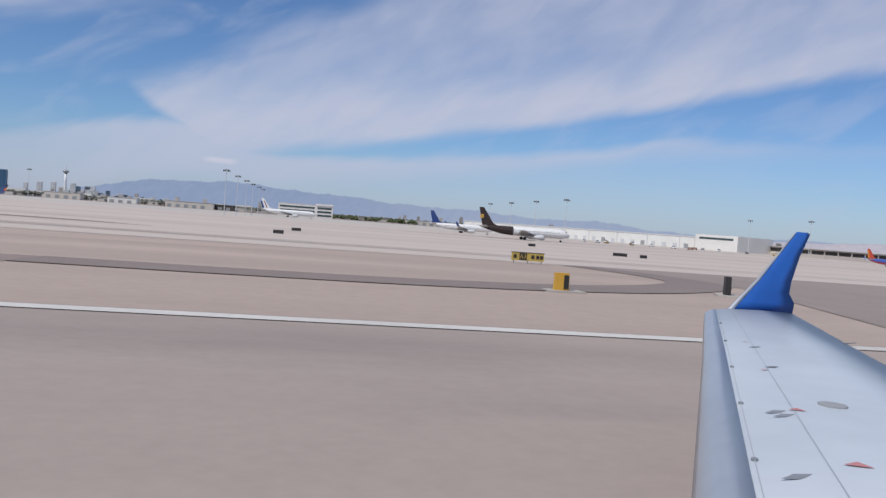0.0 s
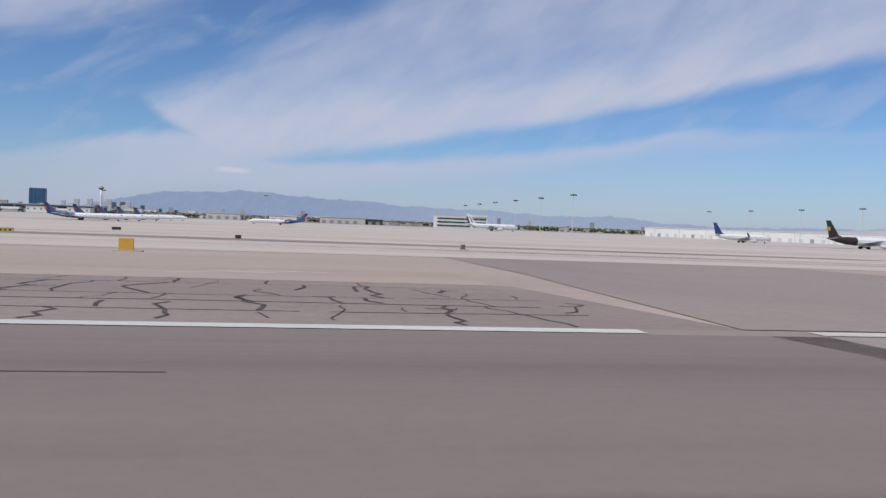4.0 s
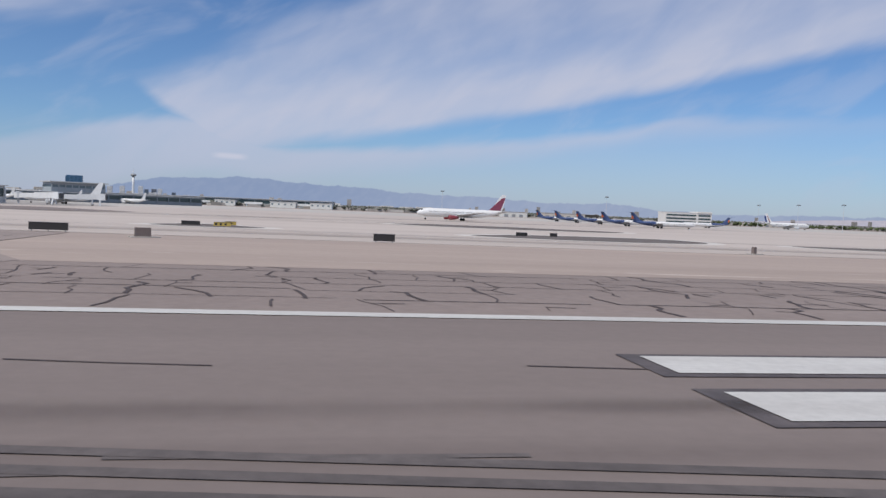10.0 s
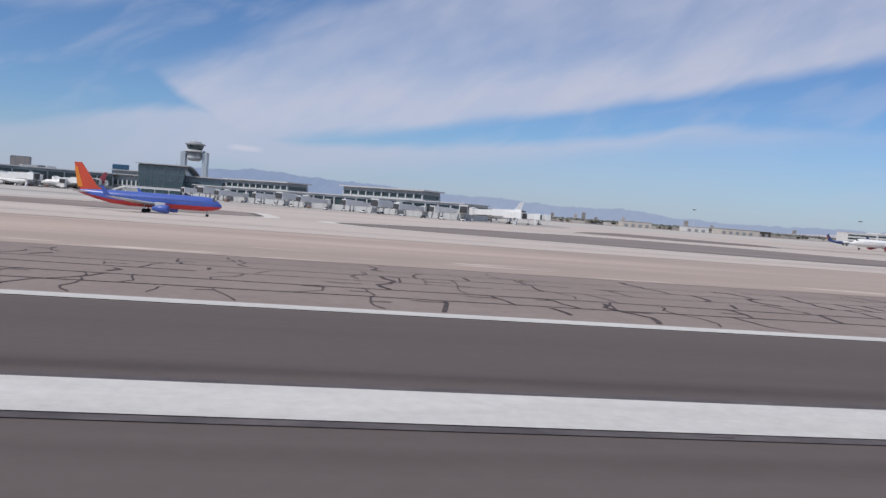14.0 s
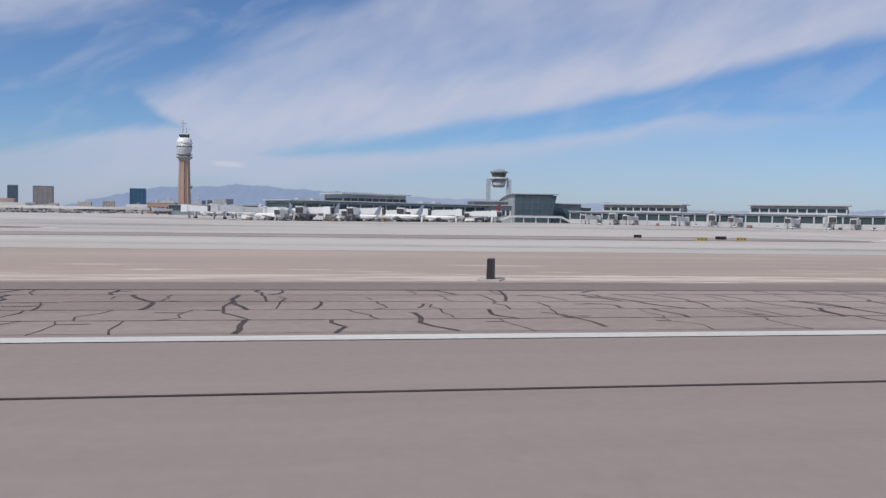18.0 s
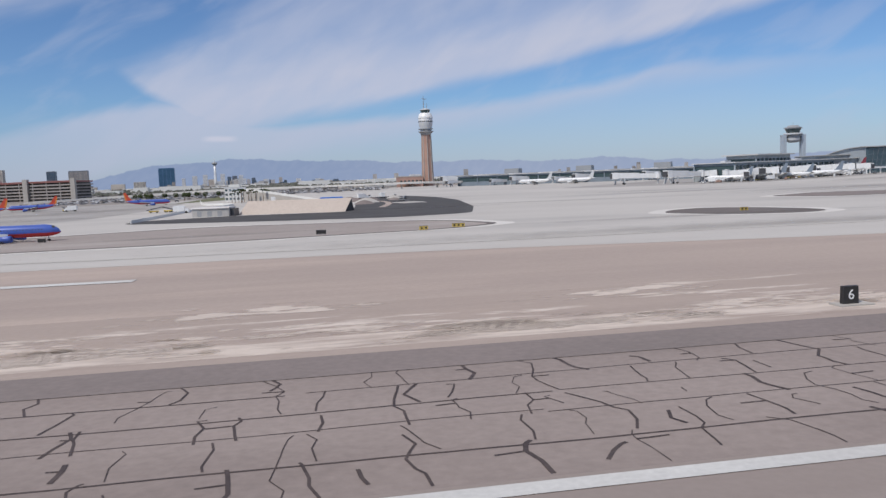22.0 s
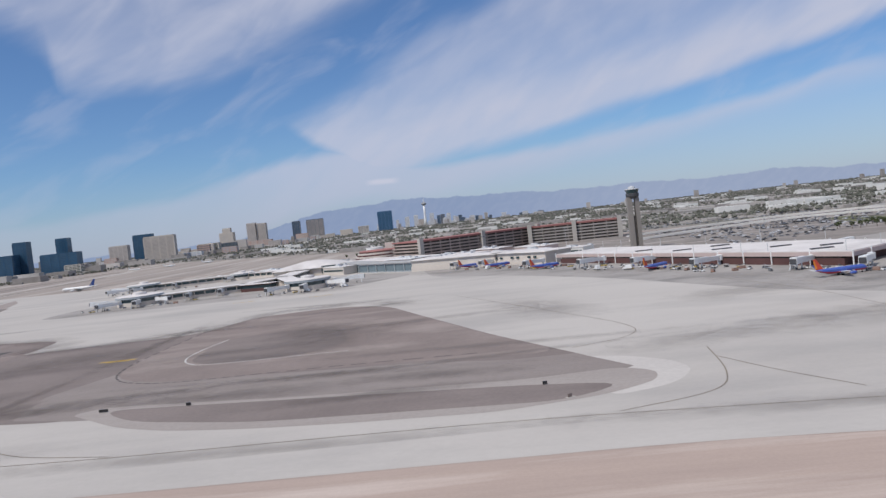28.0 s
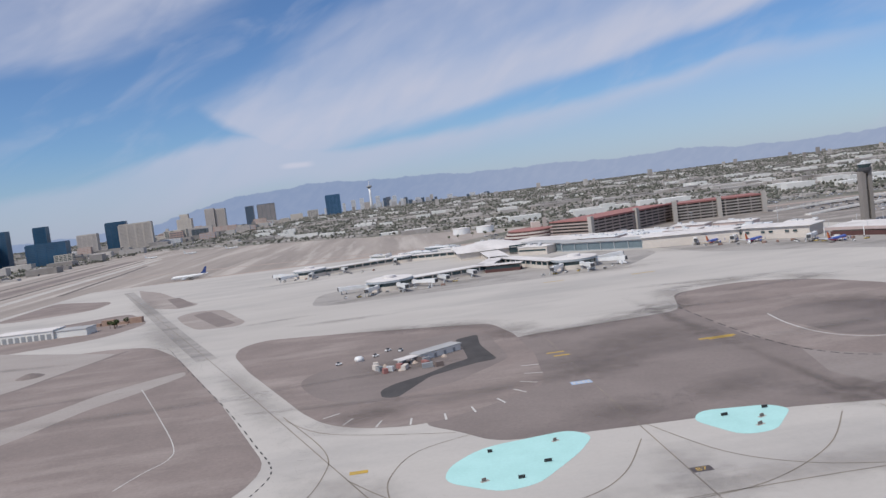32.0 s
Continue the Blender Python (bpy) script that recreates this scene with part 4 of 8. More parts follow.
for k in range(3):
    SKIDS.append(ribbon(Shape(), [(-690 + i * 4.0, 14.6 + k * 0.7 - i * 0.55) for i in range(24)], 0.3, 0.047))
RUBBER = mat("tyre_rubber_marks", (0.085, 0.073, 0.071), (0.13, 0.112, 0.107), scale=0.4, fine=3, fine_amt=0.25, rough=0.8, stretch=(0.1, 1, 1))
for q in SKIDS:
    part("tyre_mark", q, RUBBER, RWY)
# taxi guide lines: dark-edged yellow curves worn grey
tl = Shape()
GUIDES = (
    [(380, 122), (-700, 122), (-1500, 128), (-1700, 150), (-1917, 178), (-1991, 187), (-2083, 199), (-2191, 203), (-2253, 208), (-2302, 211), (-2362, 210), (-2417, 214)],
    [(-2801, 1138), (-2566, 564), (-2491, 377), (-2444, 259), (-2426, 214)],
    [(-2344, 452), (-2346, 300), (-2346, 186)],
    [(-2270, 258), (-2271, 211), (-2270, 176)],
    [(-2344, 272), (-2332, 238), (-2316, 221), (-2298, 213)],
    [(-2350, 258), (-2363, 233), (-2378, 220), (-2402, 215)],
    [(-2284, 256), (-2304, 230), (-2332, 212), (-2362, 208)],
    [(-2474, 340), (-2453, 312), (-2407, 292)],
    [(-2444, 259), (-2430, 238), (-2413, 223), (-2396, 215)],
    [(-2476, 347), (-2454, 292), (-2453, 264), (-2460, 236)],
    [(-2431, 238), (-2431, 256), (-2421, 278), (-2396, 290)],
    [(-2108, 529), (-2053, 390), (-2032, 330), (-2037, 304), (-2060, 291)],
    [(-1950, 322), (-1930, 297), (-1932, 250), (-1938, 221), (-1952, 196)],
    [(-2020, 252), (-2011, 225), (-2000, 200)],
    [(-2018, 268), (-2024, 230), (-2034, 210), (-2060, 199)],
    [(-2255, 252), (-2239, 228), (-2220, 213), (-2191, 204)],
    [(-2283, 227), (-2279, 238), (-2271, 253)],
    [(-1745, 300), (-1738, 250), (-1712, 215), (-1690, 180), (-1690, 150)],
    [(-1708, 176), (-1718, 188), (-1706, 204), (-1680, 212)],
    [(-1950, 470), (-1936, 380), (-1935, 300)],
    [(-1760, 520), (-1742, 400), (-1745, 300)],
)
for pts in GUIDES:
    ribbon(tl, curve_line(pts), 0.42, 0.07)
solid("taxi_guide_lines", tl, mat("worn_guide_line", (0.20, 0.175, 0.15), (0.28, 0.24, 0.19), scale=0.2, fine=2, fine_amt=0.25, rough=0.8), "thin dark worn taxi guide lines on concrete", "marking", "stuff")
yl = Shape()
for x, y, w, h in ((-2352, 396, 9, 2.2), (-2350, 388, 8, 2.2), (-2444, 264, 6, 3), (-2280, 380, 18, 3), (-2230, 640, 20, 2), (-2300, 660, 18, 2), (-2276, 378, 12, 3)):
    yl.add([(x, y, g(y) + 0.08), (x + w, y, g(y) + 0.08), (x + w, y + h, g(y) + 0.08), (x, y + h, g(y) + 0.08)], [(0, 1, 2, 3)])
solid("yellow_markings", yl, YELLOW, "faded yellow painted apron marks", "marking", "stuff")
wl2 = Shape()
for x, y, a in ((-2397.5, 318, 185), (-2385.5, 325, 195), (-2376, 336, 210), (-2370, 348, 230), (-2365, 362, 250), (-2364, 378, 265), (-2455, 338, 125), (-2447.5, 326, 155), (-2435, 317, 165), (-2422.5, 314, 175), (-2409, 314, 180)):
    c, s = math.cos(radians(a - 90)), math.sin(radians(a - 90))
    ribbon(wl2, [(x - 4.2 * c, y - 4.2 * s), (x + 4.2 * c, y + 4.2 * s)], 0.8, 0.08)
ribbon(wl2, curve_line([(-2227, 418), (-2231, 390), (-2230, 364), (-2222, 347), (-2207, 340), (-2150, 339)]), 0.8, 0.08)
ribbon(wl2, curve_line([(-2566, 447), (-2537, 378), (-2517, 328), (-2514, 310), (-2520, 297), (-2525, 283)]), 0.4, 0.08)
ribbon(wl2, [(-1670, 98.2), (-1634, 98.4), (-1597, 96.6)], 2.6, 0.05)
solid("white_apron_marks", wl2, WHITEPAINT, "white painted dashes and kerb lines on the apron", "marking", "stuff")


# soft dark stains on the pavement
def stain_mat(name, c, strength, lo=0.40, hi=1.5, ragged=1.0, size=0.35, along=1.0):
    """A patch that fades out towards its rim: ragged breaks it up, along draws its grain out lengthwise."""
    m = mat(name, c, tuple(v * 0.9 for v in c), scale=0.1, fine=1.0, fine_amt=0.1, rough=0.85)
    nt = m.node_tree
    tc = nt.nodes.new("ShaderNodeTexCoord")
    sh = nt.nodes.new("ShaderNodeVectorMath")
    sh.operation = "SUBTRACT"
    sh.inputs[1].default_value = (0.5, 0.5, 0.0)
    nt.links.new(tc.outputs["Generated"], sh.inputs[0])
    flat = nt.nodes.new("ShaderNodeVectorMath")
    flat.operation = "MULTIPLY"
    flat.inputs[1].default_value = (2, 2, 0)
    nt.links.new(sh.outputs[0], flat.inputs[0])
    ln = nt.nodes.new("ShaderNodeVectorMath")
    ln.operation = "LENGTH"
    nt.links.new(flat.outputs[0], ln.inputs[0])
    nz = nt.nodes.new("ShaderNodeTexNoise")
    nz.inputs["Scale"].default_value = size
    nz.inputs["Detail"].default_value = 6
    gp = nt.nodes.new("ShaderNodeNewGeometry")
    mp = nt.nodes.new("ShaderNodeMapping")
    mp.inputs["Scale"].default_value = (along, 1, 1)
    nt.links.new(gp.outputs["Position"], mp.inputs[0])
    nt.links.new(mp.outputs[0], nz.inputs["Vector"])
    rg = nt.nodes.new("ShaderNodeMath")
    rg.operation = "MULTIPLY"
    rg.inputs[1].default_value = ragged
    nt.links.new(nz.outputs["Fac"], rg.inputs[0])
    ad = nt.nodes.new("ShaderNodeMath")
    ad.operation = "ADD"
    nt.links.new(ln.outputs["Value"], ad.inputs[0])
    nt.links.new(rg.outputs[0], ad.inputs[1])
    mr = nt.nodes.new("ShaderNodeMapRange")
    mr.interpolation_type = "SMOOTHSTEP"
    mr.inputs["From Min"].default_value = lo
    mr.inputs["From Max"].default_value = hi
    mr.inputs["To Min"].default_value = strength
    mr.inputs["To Max"].default_value = 0.0
    nt.links.new(ad.outputs[0], mr.inputs["Value"])
    nt.links.new(mr.outputs[0], nt.nodes["Principled BSDF"].inputs["Alpha"])
    return m


STAIN = stain_mat("rubber_and_oil_stain", (0.22, 0.20, 0.185), 0.25)
SMUDGE = stain_mat("dark_asphalt_stain", (0.125, 0.107, 0.10), 0.30)
TRACKS = stain_mat("dark_tyre_track_stain", (0.11, 0.094, 0.088), 0.26)
sr = random.Random(31)


def stain(x, y, w, d, rz, m=STAIN, dz=0.085):
    ob = new("stain", to_mesh("stain", Shape().add([(-w / 2, -d / 2, 0), (w / 2, -d / 2, 0), (w / 2, d / 2, 0), (-w / 2, d / 2, 0)], [(0, 1, 2, 3)]), m))
    ob.parent = APRON
    ob.matrix_basis = pose(x * U, y * U, (g(y) + dz) * U, 0, 0, rz)


for q in ((-2238, 278, 110, 34, 4), (-2180, 268, 120, 26, -4), (-2110, 268, 90, 22, -8), (-2300, 300, 70, 40, 20), (-2346, 290, 60, 44, 0), (-2272, 280, 40, 60, 10), (-2130, 246, 110, 18, 4), (-2340, 360, 60, 70, 80), (-2420, 420, 80, 60, 30), (-2440, 330, 60, 40, 30), (-2300, 400, 70, 120, 100), (-2170, 400, 80, 160, 20)):
    stain(*q, SMUDGE)
for q in ((-2427, 528, 90, 40, -25), (-2385, 512, 80, 44, -28), (-2358, 470, 70, 50, 70), (-2330, 452, 90, 36, 5), (-2290, 462, 90, 36, 12), (-2258, 482, 80, 40, 50), (-2238, 530, 70, 40, 60), (-2195, 542, 90, 30, 0), (-2150, 520, 60, 40, -60)):
    stain(*q, SMUDGE, 0.095)
for q in ((-2250, 272, 90, 16, 14), (-2205, 285, 90, 14, 8), (-2150, 289, 100, 12, 0), (-2270, 430, 14, 240, 0), (-2270, 300, 10, 130, 0)):
    stain(*q, TRACKS, 0.105)
for q in ((-1955, 300, 130, 60, 10), (-2010, 290, 110, 40, 20), (-1900, 300, 120, 50, -5), (-2060, 420, 60, 140, 20), (-1960, 400, 110, 60, 15), (-1880, 400, 120, 70, 30), (-1940, 470, 110, 60, -55), (-1990, 590, 110, 50, -58), (-2050, 700, 120, 60, -45), (-1800, 420, 140, 70, 0), (-1745, 340, 120, 90, 30), (-1700, 480, 160, 90, 40), (-2120, 760, 120, 50, -40), (-2230, 690, 110, 40, 5), (-2440, 720, 130, 40, 10), (-2350, 745, 110, 40, 10), (-2540, 960, 130, 40, 5), (-2480, 1000, 110, 40, 10), (-2600, 620, 40, 380, 21), (-2500, 400, 26, 260, 20), (-2440, 240, 110, 40, -60), (-2346, 225, 30, 80, 0), (-2271, 215, 26, 80, 0), (-2300, 216, 220, 26, 0), (-2150, 196, 260, 18, -2), (-1990, 186, 240, 18, -5), (-2700, 900, 40, 320, 21),
          (-1100, 122, 500, 24, 0), (-600, 122, 500, 24, 0), (-100, 124, 420, 26, 0), (-1480, 135, 300, 30, -4), (-1180, 470, 260, 60, 25), (-960, 470, 260, 60, -35), (-1050, 380, 300, 80, 0), (-560, 430, 300, 60, 0), (-400, 500, 200, 90, 0), (60, 420, 260, 60, 0), (-700, 320, 300, 60, 5), (-1300, 330, 220, 60, 0)):
    stain(*q)
for i in range(60):
    x = sr.uniform(-2800, 300)
    stain(x, sr.uniform(130, 480) + max(0, (-x - 1900) * 0.35), sr.uniform(70, 220), sr.uniform(8, 24), sr.uniform(-14, 14))

SCRAPED = stain_mat("ragged_pale_scrape", (0.62, 0.53, 0.46), 0.92, lo=1.60, hi=2.10, ragged=3.0, size=1.3, along=0.42)
for x, y, w, d in ((-1690, 54, 44, 10), (-1672, 57, 40, 14), (-1658, 54, 26, 10), (-1640, 59, 34, 17), (-1620, 55, 34, 14), (-1646, 51.5, 26, 6), (-1712, 57, 26, 10), (-1764, 66, 24, 12), (-1735, 65, 22, 16), (-1740, 52.5, 18, 6), (-1758, 78, 14, 5), (-1785, 60, 26, 10), (-1600, 55, 30, 12), (-1575, 53, 40, 9), (-1540, 52, 40, 8), (-1500, 52, 40, 8), (-1725, 84, 16, 6), (-1480, 50.5, 46, 9), (-1525, 49.5, 40, 7), (-1560, 50.0, 46, 7), (-1592, 50.5, 40, 8), (-1628, 50.0, 40, 7), (-1662, 51.0, 44, 7), (-1550, 62, 30, 9), (-1515, 64, 24, 8), (-1582, 64, 30, 10)):
    ob = new("pale_scrape", to_mesh("pale_scrape", Shape().add([(-w / 2, -d / 2, 0), (w / 2, -d / 2, 0), (w / 2, d / 2, 0), (-w / 2, d / 2, 0)], [(0, 1, 2, 3)]), SCRAPED))
    ob.matrix_basis = pose(x * U, y * U, (g(y) + 0.034) * U, math.degrees(math.atan(-0.0155)), 0, 0)
    tagged(ob, "ragged pale scraped patch in the gravel", "gravel", "", "structure")
RUBBERSMEAR = stain_mat("soft_rubber_smear", (0.075, 0.060, 0.058), 0.62)
SOFTBAND = stain_mat("soft_wheel_track", (0.085, 0.070, 0.067), 0.24)


def smear(name, x, y, w, d, m, turn=0.0, dz=0.05):
    """A soft dark mark lying along the runway."""
    ob = new(name, to_mesh(name, Shape().add([(-w, -d / 2, 0), (w, -d / 2, 0), (w, d / 2, 0), (-w, d / 2, 0)], [(0, 1, 2, 3)]), m))
    ob.parent = RWY
    ob.matrix_basis = pose(x * U, y * U, (g(y) + dz) * U, math.degrees(math.atan(-0.0155)), 0, turn)


for i in range(190):
    y = sr.choice((5.2, 6.4, 7.4, 8.0, 8.6, 9.3, 10.2)) + sr.uniform(-0.3, 0.3)
    smear("rubber_smear", sr.uniform(-1105, -285), y, sr.uniform(0.5, 2.2) if i % 3 else sr.uniform(2.0, 6.0), sr.uniform(0.12, 0.32), RUBBERSMEAR, sr.uniform(-0.5, 0.5))
for i in range(40):
    smear("wheel_track", sr.uniform(-1100, -280), sr.choice((6.0, 7.5, 8.6, 10.0, 11.6, 13.4)) + sr.uniform(-0.5, 0.5), sr.uniform(14, 45), sr.uniform(0.8, 1.8), SOFTBAND, 0, 0.053)

# ---- shared materials for buildings and machines ----
WHITE = paint("white_enamel", (0.78, 0.78, 0.77), 0.35)
LIGHTGREY = paint("light_grey_paint", (0.55, 0.56, 0.57), 0.45)
MIDGREY = paint("mid_grey_paint", (0.30, 0.31, 0.32), 0.5)
DARKGREY = paint("dark_grey_metal", (0.07, 0.07, 0.075), 0.5)
TYRE = paint("tyre_rubber", (0.03, 0.03, 0.03), 0.85)
BLUE = paint("canyon_blue_paint", (0.07, 0.125, 0.43), 0.3)
RED = paint("red_paint", (0.55, 0.045, 0.05), 0.35)
ORANGE = paint("orange_paint", (0.75, 0.17, 0.05), 0.35)
NAVY = paint("navy_paint", (0.03, 0.06, 0.20), 0.35)
BRIGHTBLUE = paint("bright_blue_paint", (0.03, 0.16, 0.55), 0.35)
BROWN = paint("dark_brown_paint", (0.04, 0.026, 0.022), 0.4)
GOLD = paint("gold_paint", (0.55, 0.33, 0.08), 0.4)
SIGNYELLOW = paint("sign_yellow", (0.52, 0.38, 0.09), 0.5)
SIGNBLACK = paint("sign_black", (0.03, 0.028, 0.028), 0.55)
SIGNORANGE = paint("sign_back_ochre", (0.60, 0.34, 0.05), 0.6)
GREYBROWN = paint("weathered_sign_back", (0.20, 0.16, 0.145), 0.7)
TAILRED = paint("tail_dark_red", (0.25, 0.05, 0.065), 0.35)
GLASS = mat("facade_glass", (0.035, 0.06, 0.065), (0.05, 0.08, 0.085), scale=0.1, rough=0.12, fine=0.5, fine_amt=0.1, spec=0.6)
# base colour shifted to blue-grey for the haze this glass reflects
GREENGLASS = mat("green_glass", (0.075, 0.125, 0.148), (0.06, 0.105, 0.128), scale=0.08, rough=0.1, fine=0.5, fine_amt=0.1, spec=0.6)
BLUEGLASS = mat("blue_glass", (0.03, 0.09, 0.17), (0.025, 0.07, 0.13), scale=0.02, rough=0.15, fine=0.3, fine_amt=0.15, spec=0.6)
WALLGREY = mat("grey_metal_wall", (0.36, 0.39, 0.41), (0.31, 0.34, 0.36), scale=0.1, fine=1.0, fine_amt=0.08, rough=0.6)
# wall colour lightened to take in haze over the concourse
DARKWALL = mat("dark_blue_grey_wall", (0.205, 0.245, 0.28), (0.17, 0.205, 0.24), scale=0.1, fine=1.0, fine_amt=0.08, rough=0.5)
# reflected haze put into this glass colour too
GREYGLASS = mat("grey_green_glass", (0.16, 0.21, 0.235), (0.13, 0.175, 0.20), scale=0.05, rough=0.15, fine=0.5, fine_amt=0.12, spec=0.6)
WALLBEIGE = mat("beige_stucco", (0.62, 0.565, 0.51), (0.56, 0.51, 0.46), scale=0.1, fine=1.5, fine_amt=0.1, rough=0.9)
WALLWHITE = mat("white_stucco", (0.72, 0.71, 0.68), (0.66, 0.65, 0.62), scale=0.06, fine=1.0, fine_amt=0.07, rough=0.85)
ROOFWHITE = mat("white_roof_membrane", (0.70, 0.67, 0.65), (0.62, 0.59, 0.57), scale=0.05, fine=0.4, fine_amt=0.08, rough=0.8, c3=(0.52, 0.49, 0.47), scale3=0.03)
ROOFGREY = mat("grey_roof", (0.42, 0.42, 0.42), (0.36, 0.36, 0.36), scale=0.05, fine=0.4, fine_amt=0.1, rough=0.85)
SHAFTGREY = mat("weathered_shaft_concrete", (0.27, 0.245, 0.225), (0.23, 0.21, 0.19), scale=0.06, fine=0.6, fine_amt=0.08, rough=0.85, stretch=(1, 1, 0.15))
RAILBROWN = mat("brown_parapet", (0.42, 0.345, 0.31), (0.36, 0.295, 0.265), scale=0.06, fine=0.6, fine_amt=0.1, rough=0.85)
RAILGREY = mat("stained_parapet", (0.38, 0.345, 0.32), (0.32, 0.29, 0.27), scale=0.06, fine=0.6, fine_amt=0.1, rough=0.85)
PINKBAND = mat("pinkish_fascia", (0.50, 0.40, 0.375), (0.45, 0.36, 0.34), scale=0.06, fine=0.6, fine_amt=0.08, rough=0.85)
CONCRETE = mat("tower_concrete", (0.44, 0.41, 0.375), (0.38, 0.355, 0.325), scale=0.06, fine=0.6, fine_amt=0.08, rough=0.85, stretch=(1, 1, 0.15))
TERRACOTTA = mat("terracotta_panels", (0.42, 0.265, 0.21), (0.36, 0.225, 0.18), scale=0.1, fine=0.8, fine_amt=0.12, rough=0.8)
REDROOF = mat("faded_red_roof", (0.36, 0.17, 0.155), (0.31, 0.145, 0.13), scale=0.06, fine=0.6, fine_amt=0.12, rough=0.85)
# maroon darkened to include the shade below the south concourse's overhang
MAROON = mat("maroon_wall", (0.115, 0.058, 0.054), (0.095, 0.048, 0.046), scale=0.1, fine=0.8, fine_amt=0.12, rough=0.8)
# near-black put in for shade in decks and recesses; also one warehouse wall
SHADE = mat("shaded_interior", (0.06, 0.055, 0.05), (0.09, 0.08, 0.07), scale=0.2, fine=1.0, fine_amt=0.2, rough=0.9)

# ---- low hills to the east ----
def range_mesh(a0, a1, r0, r1, high, seed, steps):
    s = Shape()
    rows = 9
    for i in range(steps + 1):
        a = a0 + (a1 - a0) * i / steps
        for j in range(rows):
            t = j / (rows - 1)
            r = r0 + (r1 - r0) * t
            up = math.sin(min(1.0, t * 1.25) * math.pi / 2) ** 1.4
            n = noise.fractal(Vector((a * 0.35, t * 1.6, seed)), 0.8, 2.1, 5)
            n2 = noise.fractal(Vector((a * 0.9, seed * 2, 0.3)), 0.9, 2.0, 4)
            z = high(a) * up * (1 + 0.08 * n + 0.06 * n2) + g(400) - (6 if j == 0 else 0)
            s.v.append((-1250 + r * math.sin(radians(a)), r * math.cos(radians(a)), z))
    s.f = [(i * rows + j, (i + 1) * rows + j, (i + 1) * rows + j + 1, i * rows + j + 1) for i in range(steps) for j in range(rows - 1)]
    return s


# tan mixed with the blue-grey of distance haze in the base colour
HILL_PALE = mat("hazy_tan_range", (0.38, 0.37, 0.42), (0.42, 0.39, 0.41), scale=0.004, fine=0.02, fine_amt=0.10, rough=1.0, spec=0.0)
solid("east_hills", range_mesh(33, 62, 8600, 9200, lambda a: 12 + 98 * max(0.0, min(1.0, (a - 33) / 12.0)), 7.7, 70), HILL_PALE, "low tan desert hills with haze in their colour", "mountain", "structure", smooth=True)


# ---- aircraft ----
def ring(x, zc, ry, rz, n=18):
    return [(x, ry * math.cos(2 * math.pi * i / n), zc + rz * math.sin(2 * math.pi * i / n)) for i in range(n)]


def wing_shape(root, tip, root_c, tip_c, thick=0.12, flip=1):
    """A tapered lifting surface between two leading-edge points (x, y, z)."""
    prof = ((0.0, 0.0), (0.06, 0.42), (0.3, 0.5), (0.65, 0.3), (1.0, 0.03), (0.65, -0.2), (0.3, -0.42), (0.06, -0.35))
    rings = [[(p[0] - u * c, p[1], p[2] + w * c * thick) for u, w in prof] for p, c in ((root, root_c), (tip, tip_c))]
    if flip < 0:
        rings = [list(reversed(r)) for r in rings]
    return Shape().loft(rings)


